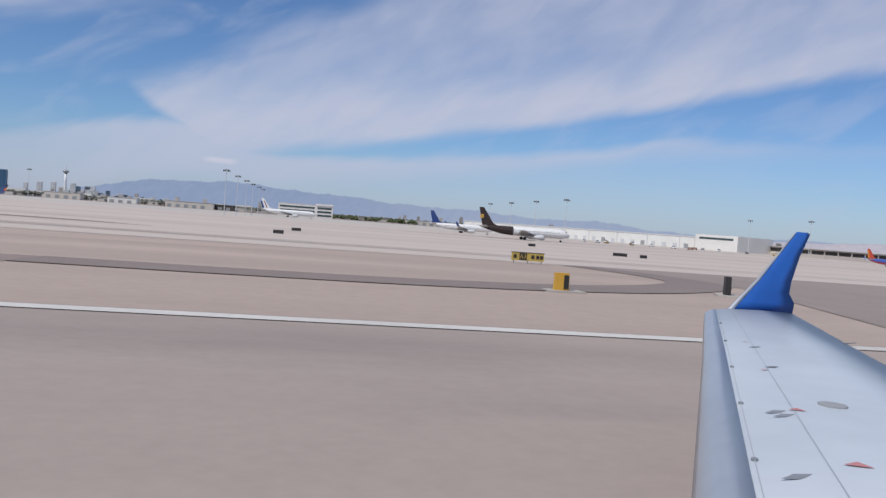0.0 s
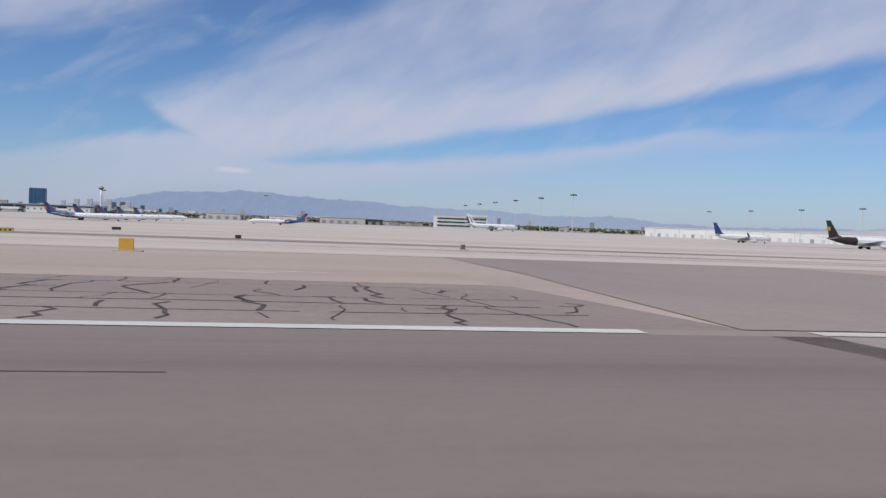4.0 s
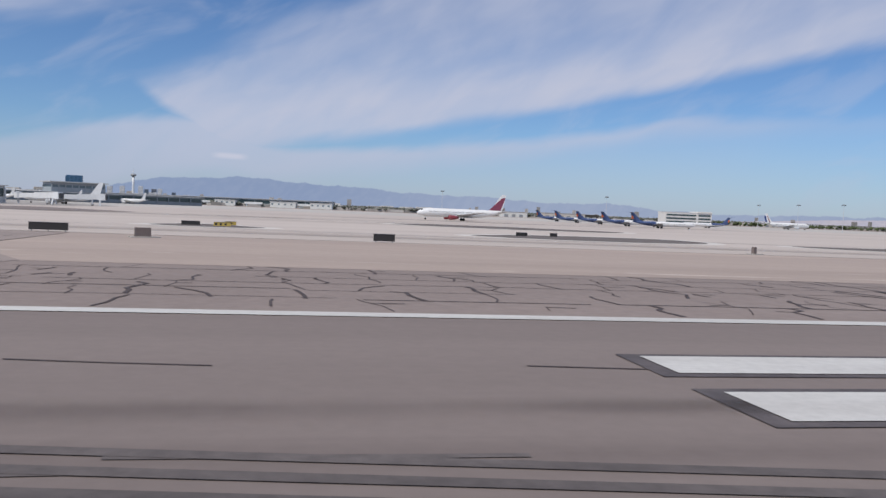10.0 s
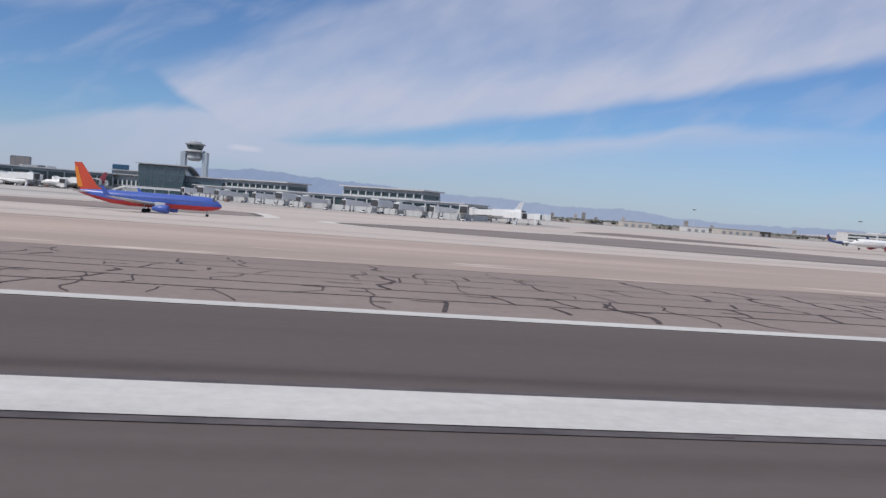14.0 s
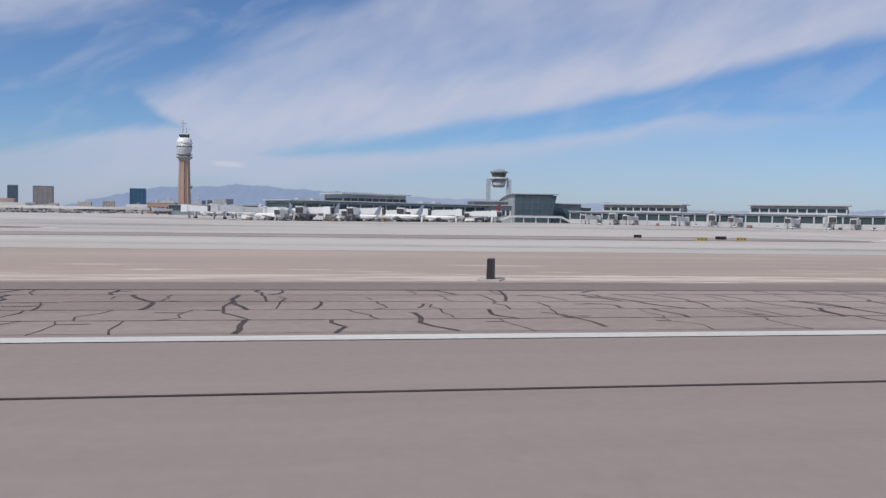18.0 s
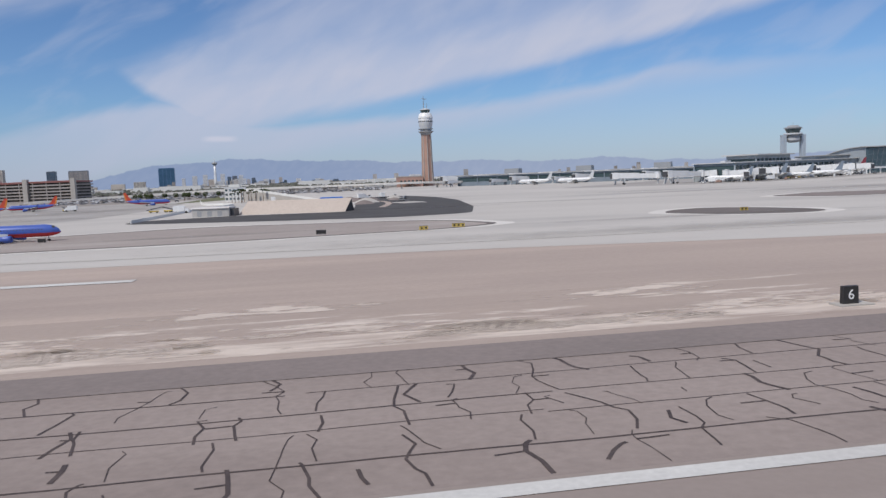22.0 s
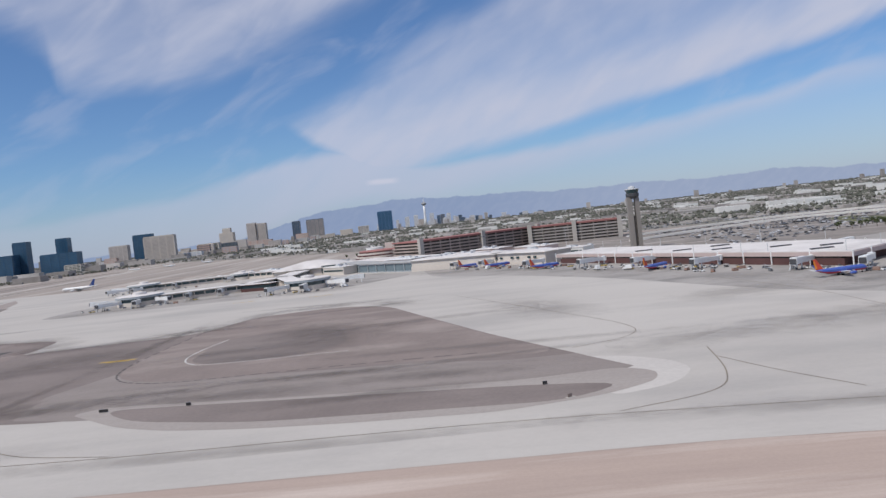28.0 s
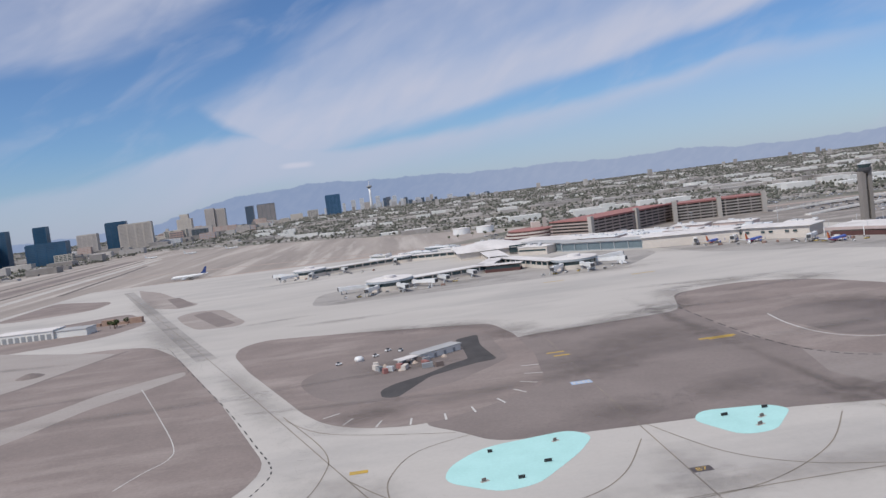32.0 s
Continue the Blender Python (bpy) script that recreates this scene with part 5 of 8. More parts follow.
def airliner(name, x, y, heading, L, label, body, fin_mat, belly=None, rear=None, engine_mat=None, rear_engines=False, winglets=None, nose_mat=None, group=""):
    """A jet airliner, nose along its local +x, middle of the fuselage at the given place."""
    r = L * (0.037 if rear_engines else 0.052 if L < 45 else 0.048)
    zc = r * 1.75 if not rear_engines else r * 1.7
    t = thing(name, x, y, heading, label=label, category="airplane", group=group)
    st = ((0.0, -0.30, 0.03), (0.012, -0.22, 0.35), (0.035, -0.10, 0.62), (0.07, -0.02, 0.86), (0.12, 0, 1.0), (0.40, 0, 1.0), (0.64, 0, 1.0), (0.76, 0.10, 0.90), (0.88, 0.34, 0.58), (0.96, 0.52, 0.28), (1.0, 0.58, 0.06))
    n = 18
    rings = [ring(L / 2 - u * L, zc + dz * r, r * k, r * k, n) for u, dz, k in st]
    v = [p for q in rings for p in q]

    def skin(k0, k1, i0, i1):
        s = Shape()
        s.v = list(v)
        s.f = [(k * n + i % n, k * n + (i + 1) % n, (k + 1) * n + (i + 1) % n, (k + 1) * n + i % n) for k in range(k0, k1) for i in range(i0, i1)]
        return s
    last = len(st) - 1
    split = 6 if rear else last
    lo0, lo1 = (10, 17) if belly else (9, 9)
    part("fuselage", skin(0, split, lo1, n + lo0) if belly else skin(0, split, 0, n), body, t, smooth=True)
    if belly:
        part("belly", skin(0, split, lo0, lo1), belly, t, "red belly paint" if belly is RED else "", smooth=True)
    if rear:
        part("tail_cone", skin(split, last, 0, n), rear, t, smooth=True)
    wz = zc - 0.55 * r
    half = L * (0.36 if rear_engines else 0.47)
    wx = L * (-0.02 if rear_engines else 0.10)
    for sgn in (1, -1):
        part("wing", wing_shape((wx, sgn * r * 0.6, wz), (wx - half * 0.50, sgn * half, wz + half * 0.09), L * 0.19, L * 0.045, 0.11, sgn), LIGHTGREY, t)
        if winglets:
            part("winglet", wing_shape((wx - half * 0.50, sgn * half, wz + half * 0.09), (wx - half * 0.50 - L * 0.05, sgn * (half + 0.4), wz + half * 0.09 + L * 0.065), L * 0.045, L * 0.018, 0.09, sgn), winglets, t)
        tz = zc + r * (0.45 if not rear_engines else 0)
        if rear_engines:
            tp = L * -0.485
            part("tailplane", wing_shape((tp, sgn * 0.1, zc + L * 0.155), (tp - L * 0.07, sgn * L * 0.13, zc + L * 0.16), L * 0.075, L * 0.03, 0.09, sgn), fin_mat, t)
            ex, ey, ez, er, el = -L * 0.27, sgn * r * 1.75, zc + r * 0.35, r * 0.52, L * 0.13
        else:
            part("tailplane", wing_shape((-L * 0.40, sgn * r * 0.2, tz), (-L * 0.47, sgn * L * 0.175, tz + L * 0.02), L * 0.10, L * 0.035, 0.09, sgn), LIGHTGREY, t)
            ex, ey, ez, er, el = L * 0.115, sgn * L * 0.155, zc - r * 1.02, r * 0.56, L * 0.11
        en = part("engine", Shape().loft([[(ex + el * a, ey + er * k * math.cos(2 * math.pi * i / 12), ez + er * k * math.sin(2 * math.pi * i / 12)) for i in range(12)] for a, k in ((-0.55, 0.5), (-0.1, 0.9), (0.25, 1.0), (0.45, 0.92), (0.44, 0.78), (0.2, 0.72))]), engine_mat or body, t, smooth=True)
        part("pylon", Shape().box(ex - el * 0.4, ex + el * 0.2, ey - 0.15 * (1 if not rear_engines else 1), ey + 0.15, ez + er * 0.6, ez + er * 1.5) if not rear_engines else Shape().box(ex - el * 0.3, ex + el * 0.2, min(0, ey), max(0, ey), ez - 0.12, ez + 0.12), LIGHTGREY, t)
    fx = -L * (0.36 if not rear_engines else 0.385)
    fh = L * (0.19 if not rear_engines else 0.125)
    s = Shape()
    base_z = zc + r * 0.75
    tk = 0.035 * L * 0.12
    pts = [(fx + L * 0.085, base_z - r * 0.1), (fx + L * 0.08, base_z - r * 0.4), (fx - L * 0.105, base_z - r * 0.4), (fx - L * 0.155, base_z + fh), (fx - L * 0.105, base_z + fh), (fx + L * 0.005, base_z + fh * 0.16)]
    s.loft([[(a, sg * tk, b) for a, b in pts] for sg in (-1, 1)])
    part("tail_fin", s, fin_mat, t)
    # flight deck windows and gear
    wv = Shape()
    wv.loft([ring(L / 2 - u * L, zc + dz * r, r * k * 1.012, r * k * 1.012, n)[2:8] for u, dz, k in ((0.042, -0.08, 0.67), (0.062, -0.03, 0.82))], caps=False)
    part("flight_deck_window", wv, DARKGREY, t)
    for sgn in (1, -1):
        ws = Shape()
        for i in range(int(L * 0.9)):
            xx = L * 0.36 - i * L * 0.66 / int(L * 0.9)
            yy = sgn * r * 0.985
            ws.add([(xx, yy, zc + r * 0.16), (xx + 0.32, yy, zc + r * 0.16), (xx + 0.32, yy * 0.985, zc + r * 0.30), (xx, yy * 0.985, zc + r * 0.30)], [(0, 1, 2, 3)])
        part("window_row", ws, DARKGREY, t, kind="stuff")
    for gx, gy, wr in ((L * 0.40, 0.0, L * 0.010), (-L * 0.02 if not rear_engines else -L * 0.07, L * 0.065, L * 0.015), (-L * 0.02 if not rear_engines else -L * 0.07, -L * 0.065, L * 0.015)):
        gear = part("landing_gear", Shape().tube((gx, gy, wr), (gx, gy, zc - r * 0.6), 0.14, 6), LIGHTGREY, t)
        for q in (-1, 1):
            part("wheel", Shape().tube((gx, gy + q * wr * 0.35, wr), (gx, gy + q * wr * 1.15, wr), wr, 10), TYRE, gear)
    return t


cargo = airliner("cargo_airplane", 55, 430, 0, 54, "white cargo jet with dark brown tail parked by a warehouse", WHITE, BROWN, rear=BROWN, engine_mat=LIGHTGREY)
part("tail_shield", Shape().box(-27.0, -25.0, -0.32, 0.32, 10.6, 12.8, 0.0), GOLD, cargo, "gold shield on the brown fin")
airliner("airplane", 43, 551, 0, 47, "white airliner with dark blue tail parked on the cargo apron", WHITE, NAVY, winglets=NAVY, engine_mat=LIGHTGREY)
striped = airliner("airplane", -86, 845, 0, 58, "white airliner with a striped tail parked by an office block", WHITE, WHITE, engine_mat=LIGHTGREY)
part("tail_stripe", Shape().loft([[(-26.0, sg * 0.36, 8), (-28.0, sg * 0.36, 8), (-30.4, sg * 0.36, 15), (-28.6, sg * 0.36, 15)] for sg in (-1, 1)]), NAVY, striped, "dark blue tail stripe")
part("tail_stripe", Shape().loft([[(-22.6, sg * 0.36, 8), (-23.6, sg * 0.36, 8), (-27.0, sg * 0.36, 15), (-26.0, sg * 0.36, 15)] for sg in (-1, 1)]), TAILRED, striped, "red tail stripe")
wide = airliner("wide_airplane", -551, 472, 180, 55, "large white airliner with a dark red tail panel and red engines", WHITE, WHITE, engine_mat=TAILRED)
part("tail_panel", Shape().loft([[(-17.5, sg * 0.27, 7.2), (-25.0, sg * 0.27, 7.2), (-27.9, sg * 0.27, 15.2), (-26.0, sg * 0.27, 15.2)] for sg in (-1, 1)]), paint("tail_purple_red", (0.24, 0.06, 0.10), 0.4), wide, "dark purple-red panel on the white fin")
SLATEBLUE = paint("slate_blue_paint", (0.065, 0.10, 0.22), 0.35)
md = airliner("rear_engine_airplane", -412, 483, 0, 44, "white rear-engine airliner with slate-blue tail, in a row", WHITE, SLATEBLUE, rear=SLATEBLUE, rear_engines=True, engine_mat=SLATEBLUE, group="row of rear-engine airliners")
part("tail_patch", Shape().loft([[(-21.4, sg * 0.3, 5.6), (-22.8, sg * 0.3, 5.6), (-23.2, sg * 0.3, 7.6), (-22.2, sg * 0.3, 7.6)] for sg in (-1, 1)]), ORANGE, md, "orange sun patch on the fin")
for yy in (537, 592, 648, 705):
    copy_thing(md, pose(-412 * U, yy * U, g(yy) * U, 0, 0, 0))
copy_thing(md, pose(-310 * U, 622 * U, g(622) * U, 0, 0, 180))
wn1 = airliner("blue_airplane", -1655, 214, 0, 30.5, "blue airliner with red belly and orange tail on the taxiway", BLUE, paint("red_orange_fin", (0.60, 0.085, 0.045), 0.35), belly=RED, rear=None, engine_mat=BLUE, winglets=BLUE, group="blue and orange airliners")
part("tail_patch", Shape().loft([[(-13.7, sg * 0.2, 4.6), (-14.8, sg * 0.2, 4.6), (-15.6, sg * 0.2, 8.8), (-15.0, sg * 0.2, 8.8)] for sg in (-1, 1)]), paint("amber_fin_band", (0.72, 0.24, 0.04), 0.35), wn1, "amber rear band of the fin")
for xx, yy, hd in ((-963, 176, 0), (268, 400, 0), (-1902, 420, 12), (-2096, 788, 40), (-2070, 754, 35), (-2032, 676, 30), (-1808, 420, 186), (-1782, 452, 190), (-1770, 500, 190), (-1690, 580, 8), (-1965, 560, 45), (-1760, 560, 190)):
    copy_thing(wn1, pose(xx * U, yy * U, g(yy) * U, 0, 0, hd))
GATEFIN = paint("blue_grey_fin", (0.20, 0.24, 0.29), 0.4)
airliner("airplane", -1114, 618, 180, 46, "white airliner with dark red tail at a concourse gate", WHITE, TAILRED, engine_mat=WHITE)
airliner("airplane", -1180, 560, 150, 38, "white airliner nosed in at a concourse gate", WHITE, GATEFIN, engine_mat=LIGHTGREY)
airliner("airplane", -1238, 545, 140, 38, "white airliner nosed in at the concourse end", WHITE, GATEFIN, engine_mat=LIGHTGREY)
for xx, yy, hd in ((-1147, 590, 158), (-1209, 552, 148), (-1268, 538, 140)):
    airliner("airplane", xx, yy, hd, 34, "white airliner nosed in at a concourse gate", WHITE, GATEFIN, engine_mat=LIGHTGREY)
for xx, yy, hd in ((-915, 742, 150), (-868, 776, 145), (-820, 812, 150)):
    airliner("airplane", xx, yy, hd, 36, "white airliner nosed in at the north-east gates", WHITE, LIGHTGREY, engine_mat=LIGHTGREY)
airliner("airplane", -808, 560, 180, 50, "white airliner with white tail behind the concourse", WHITE, WHITE, engine_mat=LIGHTGREY)
for xx, yy, hd in ((-1306, 770, 140), (-1231, 846, 150), (-1340, 800, 135)):
    airliner("airplane", xx, yy, hd, 40, "white airliner at the north-west gates", WHITE, LIGHTGREY, engine_mat=LIGHTGREY)
airliner("airplane", -2744, 1262, 180, 56, "white airliner with a dark blue tail taxiing away", WHITE, NAVY, engine_mat=LIGHTGREY)
for xx, yy, hd in ((-3000, 2300, 10), (-3120, 2330, 10), (-2880, 2290, 12)):
    airliner("airplane", xx, yy, hd, 36, "small white jet parked on a far apron", WHITE, LIGHTGREY, engine_mat=LIGHTGREY)


# ---- terminal buildings ----
def hall(name, a, b, width, H, label, wall, roof, glass=GLASS, lower=0.4, columns=12.0, over=1.5, category="building", fascia=None, group=""):
    """A long hall from a to b: solid base, set-back glazing between piers, fascia and an overhanging roof."""
    ax, ay = a
    bx, by = b
    L = math.hypot(bx - ax, by - ay)
    t = thing(name, (ax + bx) / 2, (ay + by) / 2, math.degrees(math.atan2(by - ay, bx - ax)), label=label, category=category, group=group)
    w = width / 2
    part("base_wall", Shape().box(-L / 2, L / 2, -w, w, 0, H * lower), wall, t)
    part("glazing", Shape().box(-L / 2 + 0.5, L / 2 - 0.5, -w + 0.6, w - 0.6, H * lower, H * 0.82), glass, t)
    part("fascia", Shape().box(-L / 2, L / 2, -w, w, H * 0.82, H * 0.95), fascia or wall, t)
    part("roof", Shape().box(-L / 2 - over, L / 2 + over, -w - over, w + over, H * 0.95, H, 0.3), roof, t)
    if columns:
        n = max(2, int(L / columns))
        me = None
        for i in range(n + 1):
            for sgn in (-1, 1):
                x = -L / 2 + L * i / n
                ob = new("pier", me or to_mesh("pier", Shape().box(-0.45, 0.45, -0.45, 0.45, 0, H * 0.82), wall))
                me = ob.data
                ob.parent = t
                ob.matrix_basis = pose(x * U, sgn * (w - 0.1) * U, 0)
    return t


def rooftop_units(t, L, w, z, n, seed):
    r = random.Random(seed)
    for i in range(n):
        x, y = r.uniform(-L / 2, L / 2) * 0.85, r.uniform(-w / 2, w / 2) * 0.7
        a, b, c = r.uniform(2, 4), r.uniform(1.5, 3), r.uniform(1.2, 2.2)
        part("roof_unit", Shape().box(x - a, x + a, y - b, y + b, z - 0.1, z + c, 0.15), LIGHTGREY, t)


# satellite concourse with its ramp tower
DL = "grey metal and glass satellite concourse"
c1 = hall("concourse_wing", (-1266, 563), (-1105, 668), 34, 14.5, DL + " wing with white gates", WALLGREY, ROOFGREY, lower=0.3, fascia=DARKWALL)
rooftop_units(c1, 190, 34, 14.4, 5, 1)
hall("concourse_lantern", (-1226, 592), (-1176, 622), 26, 20.5, "raised dark glass lantern on the concourse roof", WALLGREY, ROOFGREY, lower=0.72, columns=6, over=3)
c2 = hall("concourse_wing", (-1018, 640), (-832, 486), 32, 10.5, DL + " wing with open piers", LIGHTGREY, ROOFGREY, lower=0.35, columns=9)
hall("concourse_lantern", (-996, 625), (-948, 585), 22, 17.0, "raised pale clerestory on the concourse roof", LIGHTGREY, ROOFGREY, lower=0.66, columns=6, over=2.5, fascia=MIDGREY)
hall("concourse_lantern", (-908, 551), (-858, 510), 22, 17.3, "raised pale clerestory on the concourse roof", LIGHTGREY, ROOFGREY, lower=0.66, columns=6, over=2.5, fascia=MIDGREY)
c3 = hall("concourse_wing", (-1108, 716), (-1392, 926), 34, 12.0, DL + " wing reaching north-west", DARKWALL, MIDGREY, fascia=DARKWALL, columns=24)
hall("concourse_wing", (-1000, 716), (-770, 880), 32, 9.0, DL + " wing reaching north-east", DARKWALL, ROOFGREY)
hall("concourse_lantern", (-892, 793), (-852, 822), 24, 19.0, "raised grey lantern on the concourse roof", WALLGREY, ROOFGREY, glass=GREYGLASS, lower=0.7, columns=6, over=2.5, fascia=MIDGREY)
for x, y in ((-1200, 790), (-1270, 840), (-1340, 890)):
    solid("plant_room", Shape().box(-9, 9, -6, 6, 0, 5.5, 0.3), MIDGREY, "dark boxy plant room on the concourse roof", "building", at=(x, y, g(y) + 12.9), rz=-36)
core = thing("concourse_core", -1053, 672, label="tall green-glass central hall with a curved metal roof on the concourse", category="building")
part("glass_front", Shape().loft([[(-19.5, -31.5, 0), (12.0, -31.5, 0), (12.0, -28, 0), (-19.5, -28, 0)], [(-20.2, -34.6, 23.0), (16.0, -34.6, 23.2), (16.0, -28, 23.2), (-20.2, -28, 23.0)]]), GREENGLASS, core, "outward-leaning green glass front")
ROOFARC = ((-36.0, 23.6), (-26, 23.9), (-14, 23.4), (-2, 22.2), (10, 20.4), (22, 18.0), (34, 15.2))
for x0, x1 in ((-20.3, -19.3), (13.0, 14.0)):
    part("side_wall", Shape().loft([[(x0, y, 0), (x1, y, 0), (x1, y, z), (x0, y, z)] for y, z in ((max(y, -31.0), z) for y, z in ROOFARC)]), GREENGLASS if x0 > 0 else WALLGREY, core, "green glass side wall under the curved roof" if x0 > 0 else "pale metal side wall under the curved roof")
part("back_wall", Shape().box(-19.3, 13, 33, 34, 0, 15.2), WALLGREY, core)
part("curved_roof", Shape().loft([[(-22, y, z), (17.5, y, z + 0.2), (17.5, y, z + 1.0), (-22, y, z + 0.8)] for y, z in ROOFARC]), ROOFGREY, core, "pale curved metal roof")
part("west_block", Shape().prism([(-52, -10), (-20.4, -20), (-20.4, 34), (-52, 34)], 0, 14.0), WALLGREY, core)
part("west_block_roof", Shape().prism([(-54, -13), (-20.4, -23.5), (-20.4, 36), (-54, 36)], 14.0, 14.7), ROOFGREY, core)
part("upper_block", Shape().prism([(-48, 2), (-20.4, -8), (-20.4, 34), (-48, 34)], 14.7, 17.6), WALLGREY, core)
part("upper_block_roof", Shape().prism([(-50, -1), (-20.4, -11), (-20.4, 36), (-50, 36)], 17.6, 18.2), ROOFGREY, core)
part("east_block", Shape().box(14, 42, -22, 30, 0, 16.4), DARKWALL, core)
part("east_block_glazing", Shape().box(14, 42.2, -22.3, -22, 4.0, 12.5), GREENGLASS, core)
part("east_block_roof", Shape().box(13.9, 43.5, -24, 31, 16.4, 17.1, 0.2), ROOFGREY, core)
part("east_end", Shape().box(42, 54, -14, 28, 0, 13.4), DARKWALL, core)
part("east_end_roof", Shape().box(42, 55.5, -16, 29, 13.4, 14.0, 0.2), ROOFGREY, core)
for i in range(1, 7):
    f = i / 7
    part("mullion", Shape().loft([[(x - 0.12, y - 0.22, z), (x + 0.12, y - 0.22, z), (x + 0.12, y, z), (x - 0.12, y, z)] for x, y, z in ((-19.5 + 31.5 * f, -31.5, 0), (-20.2 + 36.2 * f, -34.6, 23))]), DARKWALL, core)
for z in (7, 12, 17):
    f = z / 23
    part("transom", Shape().box(-19.5 - 0.7 * f, 12 + 4 * f, -31.7 - 3.1 * f, -31.4 - 3.1 * f, z - 0.1, z + 0.1), DARKWALL, core)
for i in range(8):
    x = -50 + i * 3.7
    y = -10.2 - (x + 52) * 0.316
    part("window", Shape().box(x, x + 2.5, y - 1.15, y, 6.2, 9.8), GLASS, core)
    part("window_frame", Shape().box(x + 2.5, x + 3.7, y - 1.3, y - 0.2, 5.6, 10.4), WHITE, core)
wk = thing("raised_walkway", -1053, 628, label="white raised walkway on posts with sloping stairs at both ends", category="walkway")
part("deck", Shape().box(-27, 17, -1.6, 1.6, 4.3, 5.0), WHITE, wk)
part("railing", Shape().box(-27, 17, -1.6, -1.5, 5.0, 6.0), LIGHTGREY, wk)
for x0, x1 in ((-27, -38), (17, 26)):
    part("stair", Shape().loft([[(x0, -1.4, 4.3), (x0, 1.4, 4.3), (x0, 1.4, 5.9), (x0, -1.4, 5.9)], [(x1, -1.4, 0), (x1, 1.4, 0), (x1, 1.4, 1.6), (x1, -1.4, 1.6)]]), WHITE, wk)
for i in range(5):
    part("post", Shape().box(-26.4 + i * 10.6, -25.6 + i * 10.6, -0.4, 0.4, 0, 4.3), WHITE, wk)

PYLON = mat("pale_pylon_panels", (0.40, 0.45, 0.50), (0.35, 0.40, 0.45), scale=0.1, fine=1.0, fine_amt=0.08, rough=0.4)
rt = thing("ramp_tower", -1054.5, 778, -10, z=g(778) - 1.6, label="ramp control tower with a glass cab hung between two pale pylons", category="tower")
for sgn in (-1, 1):
    part("pylon", Shape().box(sgn * 10.5 - 2.3, sgn * 10.5 + 2.3, -3.1, 3.1, 0, 44.0), PYLON, rt)
    part("pylon_seam", Shape().box(sgn * 10.5 - 0.08, sgn * 10.5 + 0.08, -3.2, -3.1, 0, 44.0), MIDGREY, rt)
part("hanging_pod", Shape().turned(0, 0, [(4.2, 35.6), (6.2, 36.6), (6.9, 39.5), (7.2, 44)], 16), MIDGREY, rt, smooth=True)
part("pod_band", Shape().turned(0, 0, [(6.75, 38.0), (7.15, 40.2)], 16, False), LIGHTGREY, rt)
part("gallery", Shape().turned(0, 0, [(9.4, 44.0), (9.8, 44.3), (9.8, 45.4), (9.4, 45.8)], 16), LIGHTGREY, rt)
part("cab_glass", Shape().turned(0, 0, [(6.3, 45.8), (8.4, 50.6)], 16), GLASS, rt)
part("cab_roof", Shape().turned(0, 0, [(9.2, 50.6), (9.4, 51.8), (6.4, 52.6), (5.0, 54.0), (1.0, 54.4)], 16), MIDGREY, rt)
part("link", Shape().box(-12.8, 12.8, -2.4, 2.4, 42.4, 44.0), LIGHTGREY, rt)
part("antenna", Shape().tube((0, 0, 54), (0, 0, 57.5), 0.12, 6), MIDGREY, rt)

nt_ = thing("control_tower", -1412.5, 1083, label="tall new control tower with terracotta shaft and white drum cab", category="tower")
part("shaft", Shape().turned(0, 0, [(8.4, 0), (7.4, 30), (6.6, 72)], 8), TERRACOTTA, nt_)
for i in range(8):
    a = 2 * math.pi * (i + 0.0) / 8
    part("shaft_rib", Shape().loft([[(r * math.cos(a + d) * k, r * math.sin(a + d) * k, z) for d, k in ((-0.07, 0.99), (0.07, 0.99), (0.06, 1.07), (-0.06, 1.07))] for r, z in ((8.4, 0), (7.4, 30), (6.6, 72))]), CONCRETE, nt_)
part("gallery", Shape().turned(0, 0, [(6.6, 71), (8.2, 73.5), (10.6, 75.0), (10.6, 76.2), (8.4, 76.6)], 20), MIDGREY, nt_)
part("gallery", Shape().turned(0, 0, [(8.0, 78.2), (10.4, 78.6), (10.4, 79.6), (8.0, 80.0)], 20), MIDGREY, nt_)
part("drum", Shape().turned(0, 0, [(7.6, 76.4), (8.0, 80), (9.4, 84), (9.9, 88), (9.9, 93.4)], 20), LIGHTGREY, nt_, smooth=True)
for i in range(20):
    a = 2 * math.pi * i / 20
    part("drum_window", Shape().loft([[((9.75 + k) * math.cos(a + d), (9.75 + k) * math.sin(a + d), z) for d, k in ((-0.1, 0), (0.1, 0), (0.1, 0.3), (-0.1, 0.3))] for z in (88.6, 90.2)]), DARKGREY, nt_)
part("shoulder_ring", Shape().turned(0, 0, [(9.9, 93.4), (10.4, 94.0), (10.2, 95.4), (8.8, 99.6), (7.4, 101.2)], 20), WHITE, nt_, smooth=True)
part("cab_glass", Shape().turned(0, 0, [(5.8, 101.2), (7.0, 105.2)], 20), GLASS, nt_)
part("cab_roof", Shape().turned(0, 0, [(7.2, 105.2), (7.0, 106.0), (3.4, 107.2), (0.5, 107.6)], 20), LIGHTGREY, nt_, smooth=True)
part("mast", Shape().tube((-2, 0, 107), (-2, 0, 125), 0.6, 6, 0.3), MIDGREY, nt_)
part("mast", Shape().tube((2.5, 0, 107), (2.5, 0, 115), 0.4, 6, 0.2), MIDGREY, nt_)
part("dish_arm", Shape().tube((-4.5, 0, 121), (2.4, 0.3, 120.2), 0.4, 6), MIDGREY, nt_)
